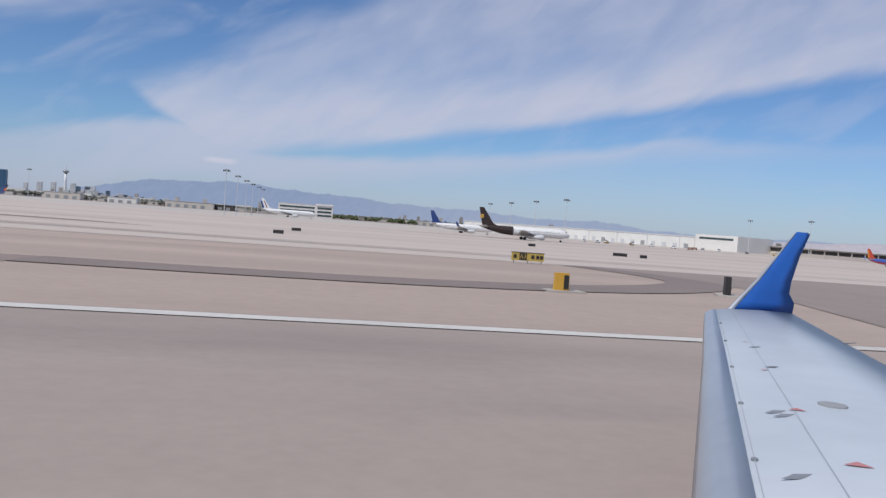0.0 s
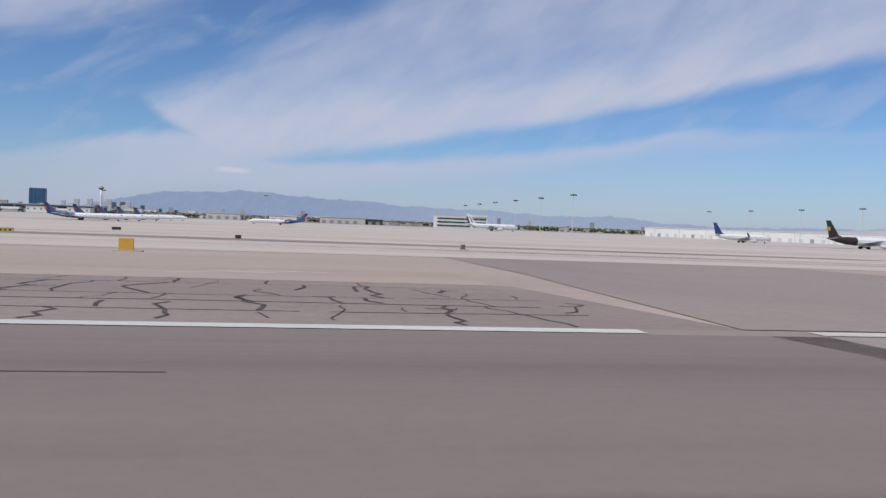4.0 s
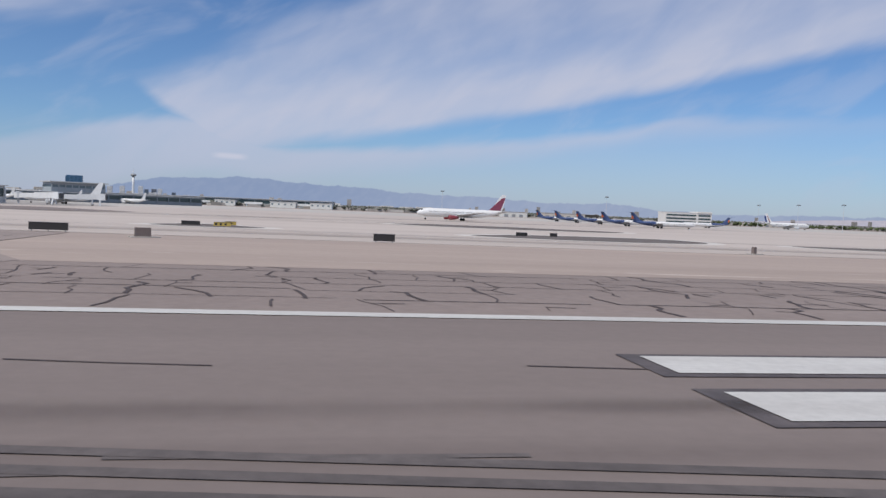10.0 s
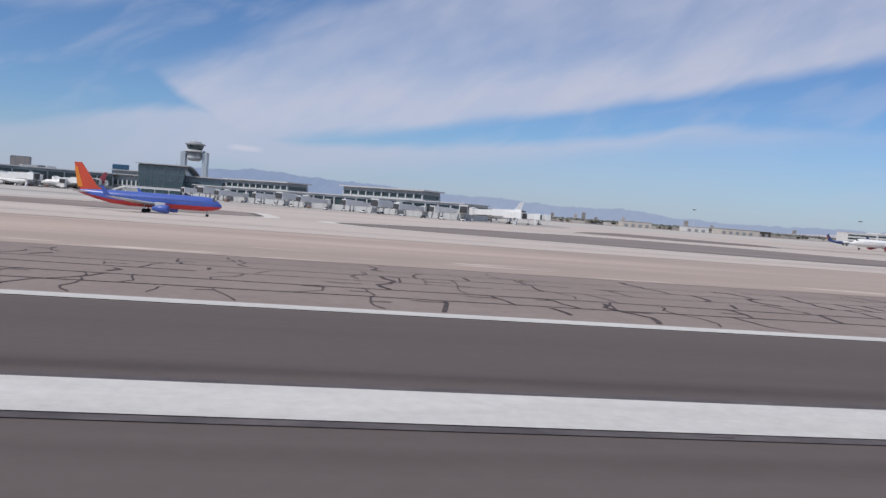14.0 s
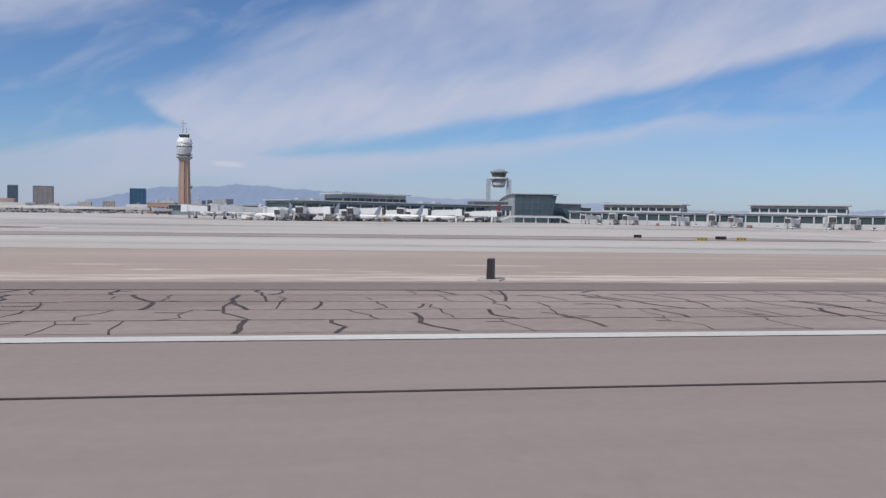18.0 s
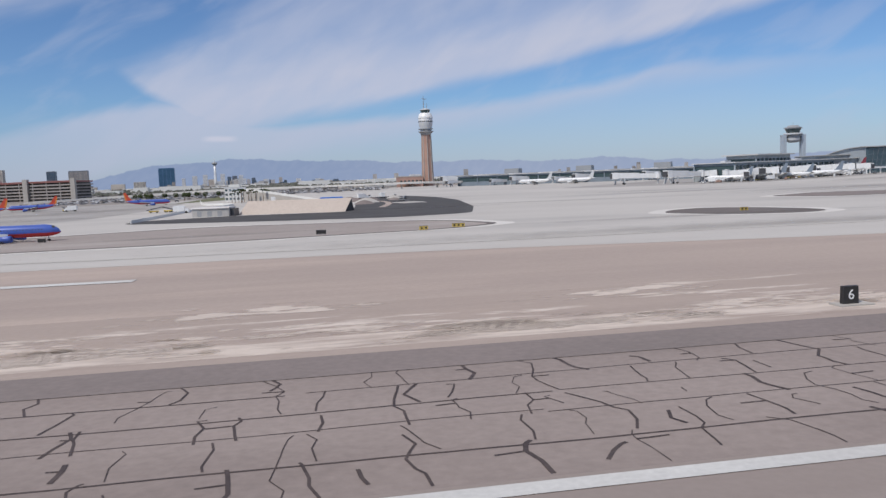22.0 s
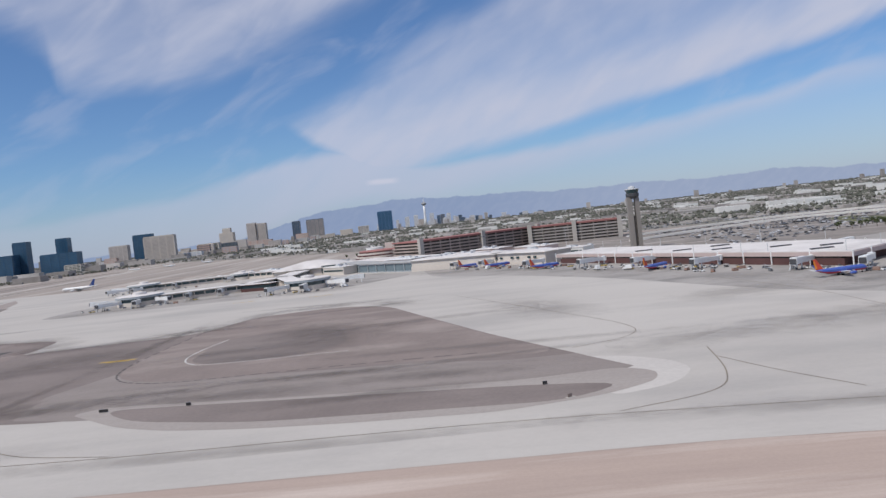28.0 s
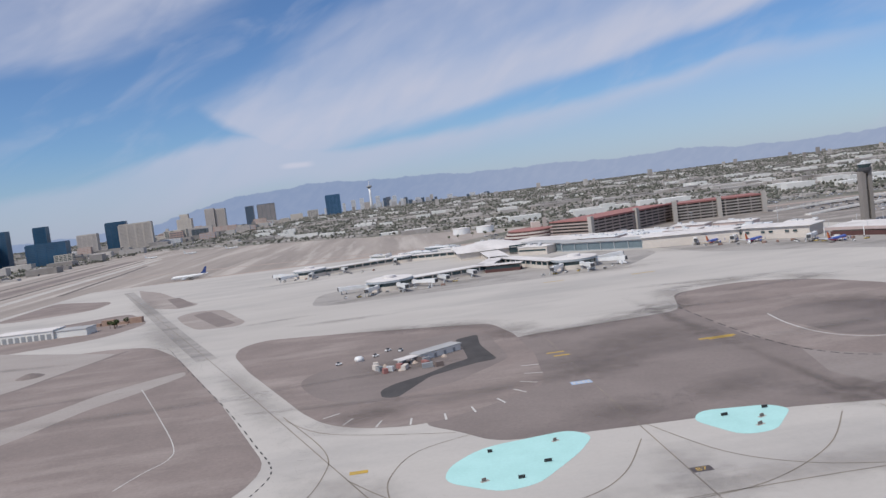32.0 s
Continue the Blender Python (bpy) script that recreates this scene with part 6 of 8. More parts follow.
tb = thing("tower_base_building", -1438, 1078, label="low brown tower base building with plant on the roof", category="building")
part("wall", Shape().box(-18, 16, -14, 14, 0, 14), TERRACOTTA, tb)
part("parapet", Shape().box(-18.4, 16.4, -14.4, 14.4, 13.6, 15), CONCRETE, tb)
for i in range(6):
    part("window", Shape().box(-16 + i * 5.4, -13 + i * 5.4, -14.2, -13.9, 6, 9), GLASS, tb)
rooftop_units(tb, 30, 20, 15, 5, 5)

ot = thing("old_control_tower", -1928, 792, label="old control tower of twin concrete shafts with a dark cab", category="tower")
for x, w in ((-3.7, 2.4), (3.5, 2.0)):
    part("shaft", Shape().box(x - w, x + w, -3.6, 3.6, 0, 53), SHAFTGREY, ot)
part("slot_infill", Shape().box(-1.3, 1.5, -2.6, 2.6, 0, 34), SHADE, ot)
part("collar", Shape().turned(0, 0, [(4.6, 51), (6.6, 54), (6.6, 56.5), (6.0, 56.8)], 12), DARKGREY, ot)
part("cab_glass", Shape().turned(0, 0, [(5.6, 56.8), (7.0, 60.4)], 12), GLASS, ot)
part("cab_roof", Shape().turned(0, 0, [(7.2, 60.4), (7.2, 61.0), (3.6, 61.6), (3.4, 63.0), (0.5, 64.2)], 12), LIGHTGREY, ot)

# parking structures
def garage(a, b, depth, floors, label, rail=CONCRETE, roofm=REDROOF, fl=4.2):
    L = math.hypot(b[0] - a[0], b[1] - a[1])
    t = thing("parking_garage", (a[0] + b[0]) / 2, (a[1] + b[1]) / 2, math.degrees(math.atan2(b[1] - a[1], b[0] - a[0])), label=label, category="garage")
    # dark block stands in for the shade between the decks
    part("shade_core", Shape().box(-L / 2 + 2, L / 2 - 2, -depth / 2 + 3, depth / 2 - 3, 0, floors * fl - 1), SHADE, t)
    for k in range(floors + 1):
        part("deck", Shape().box(-L / 2, L / 2, -depth / 2, depth / 2, k * fl - 0.35, k * fl + 1.5), roofm if k == floors else rail, t)
    n = int(L / 16)
    for i in range(n + 1):
        part("column", Shape().box(-L / 2 + i * L / n - 0.5, -L / 2 + i * L / n + 0.5, -depth / 2 - 0.15, -depth / 2 + 0.8, 0, floors * fl), rail, t)
    for x in (-L / 2, 0, L / 2):
        part("stair_tower", Shape().box(x - 3, x + 3, -depth / 2 - 3, -depth / 2 + 3, 0, floors * fl + 5), CONCRETE, t)
    part("roof_edge", Shape().box(-L / 2, L / 2, -depth / 2 - 0.25, -depth / 2 + 0.2, floors * fl + 1.0, floors * fl + 2.0), roofm, t)
    return t


garage((-2181, 1050), (-2016, 1180), 70, 6, "long multi-storey car park with faded red parapets", RAILBROWN)
garage((-2004, 1150), (-1880, 1130), 60, 6, "stained concrete multi-storey car park", RAILGREY, REDROOF)
rb = thing("round_terminal", -2222, 1120, label="round stepped terminal with beige and maroon bands", category="building")
for k in range(4):
    part("band", Shape().turned(0, 0, [(44 - k * 3, k * 4.4), (44 - k * 3, k * 4.4 + 2.2)], 32), WALLBEIGE, rb)
    part("dark_band", Shape().turned(0, 0, [(42 - k * 3, k * 4.4 + 2.2), (42 - k * 3, k * 4.4 + 4.4)], 32), MAROON, rb)
part("roof", Shape().turned(0, 0, [(33, 17.6), (32, 18.6), (2, 19.0)], 32), REDROOF, rb)
part("penthouse", Shape().box(4, 16, 6, 18, 18.5, 27), WALLBEIGE, rb)
part("penthouse", Shape().box(20, 25, 4, 9, 18.0, 32), CONCRETE, rb)

# gate concourses to the west
def rotunda(x, y, r, H, label):
    t = thing("gate_rotunda", x, y, label=label, category="building")
    part("base_wall", Shape().turned(0, 0, [(r, 0), (r, H * 0.42)], 28), WALLBEIGE, t)
    part("glazing", Shape().turned(0, 0, [(r - 0.6, H * 0.42), (r - 0.6, H * 0.75)], 28), GLASS, t)
    part("fascia", Shape().turned(0, 0, [(r + 1.0, H * 0.75), (r + 1.0, H * 0.95)], 28), WALLGREY, t)
    part("roof", Shape().turned(0, 0, [(r + 1.2, H * 0.95), (r + 0.8, H), (r * 0.3, H + 0.4), (r * 0.3, H + 2.6), (0.5, H + 3.2)], 28), ROOFWHITE, t)
    return t


rotunda(-2428, 772, 22, 10, "round grey gate rotunda with a white drum on its roof")
rotunda(-2252, 744, 21, 10, "round grey gate rotunda with a white drum on its roof")
rotunda(-2530, 1020, 20, 10, "round grey gate rotunda with a white drum on its roof")
rotunda(-2410, 1062, 16, 9, "small round gate rotunda with white roof")
for a, b, w in (((-2408, 776), (-2330, 806), 15), ((-2330, 806), (-2306, 870), 16), ((-2268, 760), (-2300, 850), 15), ((-2514, 1024), (-2426, 1056), 15), ((-2396, 1058), (-2330, 1030), 15), ((-2306, 862), (-2305, 960), 20)):
    hall("gate_concourse", a, b, w, 8, "long beige gate concourse with white roof", WALLBEIGE, ROOFWHITE, columns=10)
hall("gate_annex", (-2330, 798), (-2296, 786), 12, 7.5, "maroon gate annex below the concourse roof", MAROON, ROOFWHITE, columns=0)
hub = thing("terminal_hub", -2300, 1005, label="white tent-roofed terminal hub", category="building")
part("base_wall", Shape().box(-40, 40, -45, 45, 0, 9), WALLBEIGE, hub)
part("tent_roof", Shape().loft([[(-44, -48, 9), (44, -48, 9), (44, 48, 9), (-44, 48, 9)], [(-26, -30, 14), (26, -30, 13), (26, 30, 14), (-26, 30, 13)], [(-8, -10, 17.5), (8, -10, 16.5), (8, 10, 17.5), (-8, 10, 16.5)]]), ROOFWHITE, hub)
part("glass_gable", Shape().prism([(20, -46.5), (40, -46.5), (40, -44.5), (20, -44.5)], 2, 11), GLASS, hub)
rooftop_units(hub, 80, 90, 10, 8, 9)
for a, b, w, h in (((-2218, 915), (-2148, 838), 22, 10.5), ((-2250, 985), (-2216, 916), 22, 11)):
    hall("glass_link", a, b, w, h, "blue-grey glazed terminal link", WALLGREY, ROOFGREY, glass=GREYGLASS, lower=0.1, columns=16, fascia=ROOFWHITE)
for a, b, w, h, nm in (((-2150, 842), (-2062, 800), 40, 12, "beige windowless gate building"), ((-2060, 800), (-2012, 742), 36, 12, "beige gate building with small windows"), ((-2250, 1060), (-2150, 950), 60, 9, "low white-roofed baggage hall")):
    hall("gate_building", a, b, w, h, nm, WALLBEIGE, ROOFWHITE, glass=WALLBEIGE, columns=0)
for k in range(9):
    f = 0.08 + k * 0.105
    wx, wy = -2060 + 48 * f, 800 - 58 * f
    if k % 3 != 2:
        solid("gate_window", Shape().box(-1.9, 1.9, -18.35, -18.0, 6.0, 8.0), GLASS, "small dark window in the beige gate building", "window", group="gate windows", at=(wx, wy), rz=-50.4)
sw = thing("gate_concourse_south", -1925, 600, label="wide white-roofed gate concourse with maroon walls and pale posts", category="building")
SWP = [(-92, 122), (-72, 92), (20, -94), (46, -146), (98, -104), (80, -44), (20, 40), (-46, 150)]
inn = [(x * 0.96 - 0.5, y * 0.96) for x, y in SWP]
part("base_wall", Shape().prism(inn, 0, 4.2), MAROON, sw)
# dark strip painted in for the shade under the overhanging fascia
part("glazing", Shape().prism([(x * 0.985, y * 0.985) for x, y in inn], 4.2, 5.4), SHADE, sw)
part("fascia", Shape().prism(SWP, 5.4, 8.0), PINKBAND, sw)
part("roof", Shape().prism([(x * 0.99, y * 0.99) for x, y in SWP], 8.0, 8.5), ROOFWHITE, sw)
for i, (p, q) in enumerate(zip(SWP, SWP[1:] + SWP[:1])):
    n = max(1, int(math.hypot(q[0] - p[0], q[1] - p[1]) / 22))
    for k in range(n):
        x, y = p[0] + (q[0] - p[0]) * k / n, p[1] + (q[1] - p[1]) * k / n
        part("post", Shape().tube((x, y, 0), (x, y, 9.2), 0.45, 8), WHITE, sw)
        if k % 2 == 0:
            part("lamp_mast", Shape().tube((x * 0.97, y * 0.97, 8.4), (x * 0.97, y * 0.97, 15), 0.16, 6), LIGHTGREY, sw)
for x, y in ((-30, 40), (-10, 0), (10, -30), (40, -60), (60, -90), (45, -110), (20, 5)):
    part("skylight", Shape().box(x - 7, x + 7, y - 1.5, y + 1.5, 8.4, 9.3, 0.2), DARKGREY, sw)
# low white-roofed halls between the gate buildings and the garages
bl = random.Random(44)
for x, y, w, d, h in ((-2130, 880, 60, 26, 9), (-2095, 870, 40, 22, 11), (-2060, 860, 50, 26, 9), (-2170, 930, 46, 30, 10), (-2120, 930, 60, 34, 8), (-2070, 910, 40, 26, 12), (-2180, 1000, 50, 30, 8), (-2030, 840, 36, 22, 9), (-2020, 900, 46, 24, 10), (-2110, 980, 70, 22, 7), (-2250, 930, 40, 26, 9), (-1985, 820, 30, 20, 8), (-2330, 1080, 60, 24, 8), (-2380, 1120, 50, 20, 6), (-2280, 1150, 40, 18, 6), (-2350, 1190, 46, 16, 5), (-2440, 1170, 30, 14, 5)):
    t = thing("terminal_block", x, y, -42 + bl.uniform(-4, 4), label="low terminal block with a bright white roof", category="building", group="terminal blocks")
    part("wall", Shape().box(-w / 2, w / 2, -d / 2, d / 2, 0, h), bl.choice((WALLBEIGE, WALLWHITE, PINKBAND, WALLGREY)), t)
    part("window_band", Shape().box(-w / 2 + 1.5, w / 2 - 1.5, -d / 2 - 0.2, -d / 2, h * 0.45, h * 0.68), GLASS, t)
    part("roof", Shape().box(-w / 2 - 0.8, w / 2 + 0.8, -d / 2 - 0.8, d / 2 + 0.8, h, h + 0.7, 0.3), bl.choice((ROOFWHITE, ROOFWHITE, WHITE)), t)
    rooftop_units(t, w, d, h + 0.7, 3, int(w))
# far terminal behind the new tower
hall("far_terminal", (-1330, 1400), (-612, 1278), 46, 13, "long grey far terminal with a low pale roof", WALLGREY, ROOFGREY, columns=40, fascia=LIGHTGREY)
for i in range(17):
    x = -1310 + i * 41
    solid("far_gate_bridge", Shape().box(-14, 14, -2.2, 2.2, 4, 7.2).box(-12, -10, -1, 1, 0, 4).box(9, 11, -1, 1, 0, 4), WHITE, "white boarding bridge at the far terminal", "jet bridge", group="far gate bridges", at=(x, 1362 - 0.17 * (x + 1330)), rz=-10)
for x, w in ((-779, 16), (-689, 20), (-630, 17)):
    gl = thing("gate_lounge", x, 1366 - 0.17 * (x + 1330) - 6, -10, label="white boxy gate lounge at the far terminal", category="building", group="far gate lounges")
    part("wall", Shape().box(-w, w, -7, 7, 0, 8.6), WALLWHITE, gl)
    part("roof", Shape().box(-w - 0.6, w + 0.6, -7.6, 7.6, 8.6, 9.3, 0.1), ROOFWHITE, gl)
    for k in range(4):
        part("window", Shape().box(-w + 2 + k * w / 2, -w + 5 + k * w / 2, -7.15, -6.95, 4.2, 6.6), GREYGLASS, gl)
# cargo sheds and the office block to the east
cg = thing("cargo_shed", 230, 764, -59.3, label="very long white cargo shed with dock doors", category="building")
part("wall", Shape().box(-171, 131, -32, 32, 0, 10.4), WALLWHITE, cg)
part("parapet", Shape().box(-171.4, 131, -32.4, 32.4, 10.2, 11.2), LIGHTGREY, cg)
part("tall_bay", Shape().box(131, 171, -31, 32, 0, 13.4), WALLWHITE, cg)
part("high_window", Shape().box(135, 167, -31.2, -31, 9.5, 11.2), GLASS, cg)
for i in range(26):
    part("dock_door", Shape().box(-164 + i * 11.4, -160 + i * 11.4, -32.3, -32, 0, 4.2), MIDGREY if i % 4 == 1 else LIGHTGREY, cg)
    if i % 3 == 0:
        part("wall_rib", Shape().box(-157.4 + i * 11.4, -156.8 + i * 11.4, -32.35, -32, 0, 10.2), LIGHTGREY, cg)
hall("east_shed", (340, 640), (560, 660), 50, 8, "low pale shed beyond the cargo apron", WALLBEIGE, ROOFGREY, glass=SHADE, columns=14)
of = thing("office_block", -68, 1140, label="white two-storey office block with long dark window bands", category="building")
part("wall", Shape().box(-39, 38, -12, 14, 0, 17.6), WALLWHITE, of)
for z in (2.2, 7.4, 12.6):
    part("window_band", Shape().box(-37, 12, -12.3, -12, z, z + 2.4), GLASS, of)
    part("window_band", Shape().box(16, 36, -12.3, -12, z, z + 2.6), GLASS, of)
part("tall_bay", Shape().box(14, 38.2, -13, 14.2, 17.5, 20.0), WALLWHITE, of)
part("roof_deck", Shape().box(-39.3, 14, -12.3, 14.3, 17.6, 18.2), ROOFWHITE, of)
for x0, y0, w, d, h, m_, nm in ((-240, 1230, 70, 30, 9, WALLBEIGE, "tan low warehouse beside the field"), (-196, 1240, 38, 26, 8.5, SHADE, "dark low warehouse beside the field"), (-330, 1200, 40, 24, 8, WALLWHITE, "white low shed beside the field"), (-420, 1230, 50, 20, 9, WALLBEIGE, "low beige shed beside the field"), (120, 1250, 60, 30, 7, WALLBEIGE, "low beige shed beside the field"), (220, 1260, 40, 20, 6, WALLWHITE, "low white shed beside the field")):
    bt = thing("warehouse", x0, y0, label=nm, category="building")
    part("wall", Shape().box(-w / 2, w / 2, -d / 2, d / 2, 0, h), m_, bt)
    part("roof", Shape().box(-w / 2 - 0.6, w / 2 + 0.6, -d / 2 - 0.6, d / 2 + 0.6, h, h + 0.5, 0.2), ROOFGREY, bt)
    for i in range(int(w / 12)):
        part("door", Shape().box(-w / 2 + 3 + i * 12, -w / 2 + 9 + i * 12, -d / 2 - 0.15, -d / 2, 0, h * 0.55), MIDGREY, bt)
for x, y in ((-2284, 1530), (-2240, 1508)):
    tk = thing("storage_tank", x, y, label="squat white cylindrical storage tank", category="tank", group="storage tanks")
    part("shell", Shape().turned(0, 0, [(17, 0), (17, 11)], 24), WHITE, tk)
    part("roof", Shape().turned(0, 0, [(17.2, 11), (17.2, 11.5), (1, 13.2)], 24), ROOFWHITE, tk)
# fire house on the western field
fh = thing("fire_house", -2742, 738, -8, label="long white field building with bay doors and a low wing", category="building")
part("wall", Shape().box(-42, 14, -10, 10, 0, 7.5), WALLWHITE, fh)
part("roof", Shape().box(-42.6, 14.6, -10.6, 10.6, 7.5, 8.3, 0.3), ROOFWHITE, fh)
part("wing", Shape().box(14, 44, -8, 9, 0, 6), WALLWHITE, fh)
part("wing_roof", Shape().box(14, 44.6, -8.6, 9.6, 6, 6.7, 0.3), ROOFGREY, fh)
for i in range(9):
    part("bay_door", Shape().box(-40 + i * 6, -36 + i * 6, -10.2, -10, 0, 5), MIDGREY, fh)
for i in range(4):
    solid("container_stack", Shape().box(-6, 6, -2.5, 2.5, 0, 2.6 + 2.6 * (i % 2)), mat("rust_box", (0.30, 0.20, 0.16), (0.36, 0.26, 0.2), scale=0.5, rough=0.8), "brown equipment container behind the field building", "container", at=(-2712 + i * 14, 778 - i * 3), rz=-8)

# elevated roads
DECK = mat("road_deck_concrete", (0.68, 0.655, 0.62), (0.60, 0.58, 0.55), scale=0.05, fine=0.5, fine_amt=0.08, rough=0.85)


def overpass(name, pts, width, h0, label):
    t = thing(name, 0, 0, z=0, label=label, category="road")
    n = 24
    cr = [Vector(p) for p in pts]
    path_pts = []
    for i in range(len(cr) - 1):
        p0, p1, p2, p3 = cr[max(i - 1, 0)], cr[i], cr[i + 1], cr[min(i + 2, len(cr) - 1)]
        for k in range(n):
            u = k / n
            path_pts.append(0.5 * (2 * p1 + (p2 - p0) * u + (2 * p0 - 5 * p1 + 4 * p2 - p3) * u * u + (3 * p1 - 3 * p2 + p3 - p0) * u ** 3))
    deck, side = [], [[], []]
    m_ = len(path_pts)
    for i, p in enumerate(path_pts):
        d = (path_pts[min(i + 1, m_ - 1)] - path_pts[max(i - 1, 0)]).normalized()
        s = Vector((-d.y, d.x)) * width / 2
        z = g(p.y) + h0 * min(1.0, 3.0 * min(i, m_ - i) / m_) + 0.6
        a, b = p - s, p + s
        deck.append([(a.x, a.y, z - 1.1), (b.x, b.y, z - 1.1), (b.x, b.y, z), (a.x, a.y, z)])
        for q, c, sg in ((0, a, 1), (1, b, -1)):
            e = c + s.normalized() * 0.35 * sg
            side[q].append([(c.x, c.y, z - 0.1), (e.x, e.y, z - 0.1), (e.x, e.y, z + 1.1), (c.x, c.y, z + 1.1)])
        if i % 8 == 4:
            part("pier", Shape().tube((p.x, p.y, g(p.y)), (p.x, p.y, z - 1.0), 0.9, 8), CONCRETE, t)
    part("deck", Shape().loft(deck), DECK, t)
    part("parapet", Shape().loft(side[0]), DECK, t)
    part("parapet", Shape().loft(side[1]), DECK, t)


overpass("elevated_road", [(-1900, 960), (-1800, 985), (-1690, 980), (-1580, 930), (-1450, 900), (-1330, 960), (-1260, 1080)], 11, 6.0, "pale concrete elevated road curving past the terminal")
overpass("elevated_road", [(-1880, 1080), (-1760, 1095), (-1620, 1080), (-1500, 1040), (-1380, 1100), (-1300, 1180)], 10, 5.0, "long pale concrete ramp road behind the apron")
overpass("elevated_road", [(-1500, 1190), (-1300, 1240), (-900, 1300), (-400, 1300)], 12, 4.0, "low concrete highway beyond the field")


# ---- things at the gates ----
def jet_bridge():
    t = thing("jet_bridge", -1250, 545, 240, label="white telescopic boarding bridge on steel legs", category="jet bridge", group="boarding bridges")
    part("rotunda", Shape().turned(0, 0, [(2.2, 3.2), (2.2, 6.6), (2.4, 6.7), (0.3, 7.1)], 12), WHITE, t)
    part("column", Shape().tube((0, 0, 0), (0, 0, 3.3), 0.7, 8), LIGHTGREY, t)
    part("tunnel", Shape().loft([[(x, -w, z0), (x, w, z0), (x, w, z1), (x, -w, z1)] for x, w, z0, z1 in ((1.6, 1.5, 3.5, 6.3), (14, 1.5, 3.9, 6.7))]), WHITE, t)
    part("tunnel", Shape().loft([[(x, -w, z0), (x, w, z0), (x, w, z1), (x, -w, z1)] for x, w, z0, z1 in ((12, 1.8, 3.6, 7.0), (25, 1.8, 4.0, 7.4))]), WHITE, t)
    part("cab", Shape().box(24.6, 28.6, -2.3, 2.3, 3.6, 7.6, 0.25), WHITE, t)
    part("cab_bellows", Shape().box(28.5, 29.3, -1.8, 1.8, 3.9, 7.0), DARKGREY, t)
    for y in (-1.5, 1.5):
        part("leg", Shape().box(20.5, 21.2, y - 0.3, y + 0.3, 0.6, 4.0), LIGHTGREY, t)
        part("wheel", Shape().tube((20.85, y - 0.3, 0.6), (20.85, y + 0.3, 0.6), 0.6, 10), TYRE, t)
    part("stair", Shape().loft([[(25, -4.2, 0), (26, -4.2, 0), (26, -3.2, 0), (25, -3.2, 0)], [(25, -2.9, 3.9), (26, -2.9, 3.9), (26, -2.2, 3.9), (25, -2.2, 3.9)]]), LIGHTGREY, t)
    return t


jb = jet_bridge()
for x, y, a in ((-1215, 572, 260), (-1180, 596, 285), (-1150, 615, 300), (-1120, 640, 270), (-1010, 610, 225), (-985, 592, 230), (-955, 565, 225), (-925, 540, 228), (-895, 515, 225), (-865, 490, 228), (-840, 478, 215), (-825, 470, 300), (-815, 500, 340), (-800, 520, 10),
                (-1170, 745, 210), (-1230, 788, 212), (-1290, 832, 210), (-1350, 878, 212), (-1395, 915, 215),
                (-1870, 452, 235), (-1890, 480, 225), (-1925, 545, 215), (-1950, 610, 212), (-1985, 655, 215), (-1842, 470, 320), (-1830, 500, 350), (-1850, 560, 20), (-2030, 715, 230), (-2070, 790, 235), (-2105, 815, 250),
                (-2440, 752, 250), (-2420, 750, 285), (-2450, 775, 190), (-2405, 758, 315), (-2268, 728, 240), (-2250, 723, 275), (-2232, 735, 320), (-2228, 755, 10), (-2380, 780, 285), (-2350, 793, 280),
                (-2545, 1005, 230), (-2525, 1000, 270), (-2550, 1025, 170), (-2490, 1028, 285), (-2420, 1048, 270), (-2440, 1070, 120)):
    copy_thing(jb, pose(x * U, y * U, g(y) * U, 0, 0, a))
for x, y, a, k in ((-1352, 1060, 195, 1.7), (-1304, 1075, 200, 1.7), (-1240, 1125, 195, 1.7), (-1185, 1165, 200, 1.7), (-1062, 1300, 195, 1.8), (-1020, 1290, 10, 1.8), (-1140, 740, 200, 1.3), (-1200, 780, 205, 1.3), (-1260, 826, 205, 1.3), (-1320, 866, 205, 1.3), (-1296, 575, 338, 1.2), (-1262, 552, 335, 1.3), (-1226, 566, 336, 1.3), (-1190, 582, 332, 1.3), (-1163, 598, 338, 1.3), (-1128, 622, 335, 1.25), (-1275, 566, 200, 1.35), (-1245, 560, 262, 1.3), (-1200, 580, 245, 1.3), (-1165, 604, 250, 1.35), (-1140, 622, 235, 1.3), (-1098, 640, 275, 1.2), (-1300, 590, 170, 1.3), (-1000, 600, 245, 1.2), (-940, 552, 240, 1.2), (-880, 502, 240, 1.2), (-842, 474, 260, 1.2), (-836, 474, 320, 1.2)):
    copy_thing(jb, pose(x * U, y * U, g(y) * U, 0, 0, a) @ Matrix.Scale(k, 4))


def tug():
    t = thing("ramp_tug", -1880, 420, 30, label="small pale ramp tug with a dark cab", category="vehicle", group="ramp tugs")
    part("body", Shape().box(-1.7, 1.7, -0.9, 0.9, 0.45, 1.15, 0.08), WHITE, t)
    part("cab", Shape().box(-0.9, 0.5, -0.8, 0.8, 1.15, 1.95, 0.12), DARKGREY, t)
    for x in (-1.1, 1.1):
        for y in (-0.85, 0.85):
            part("wheel", Shape().tube((x, y - 0.12, 0.42), (x, y + 0.12, 0.42), 0.42, 10), TYRE, t)
    return t


def cart():
    t = thing("baggage_cart", -1886, 424, 20, label="canopied grey baggage cart on the apron", category="cart", group="baggage carts")
    part("bed", Shape().box(-1.6, 1.6, -0.8, 0.8, 0.5, 0.75), MIDGREY, t)
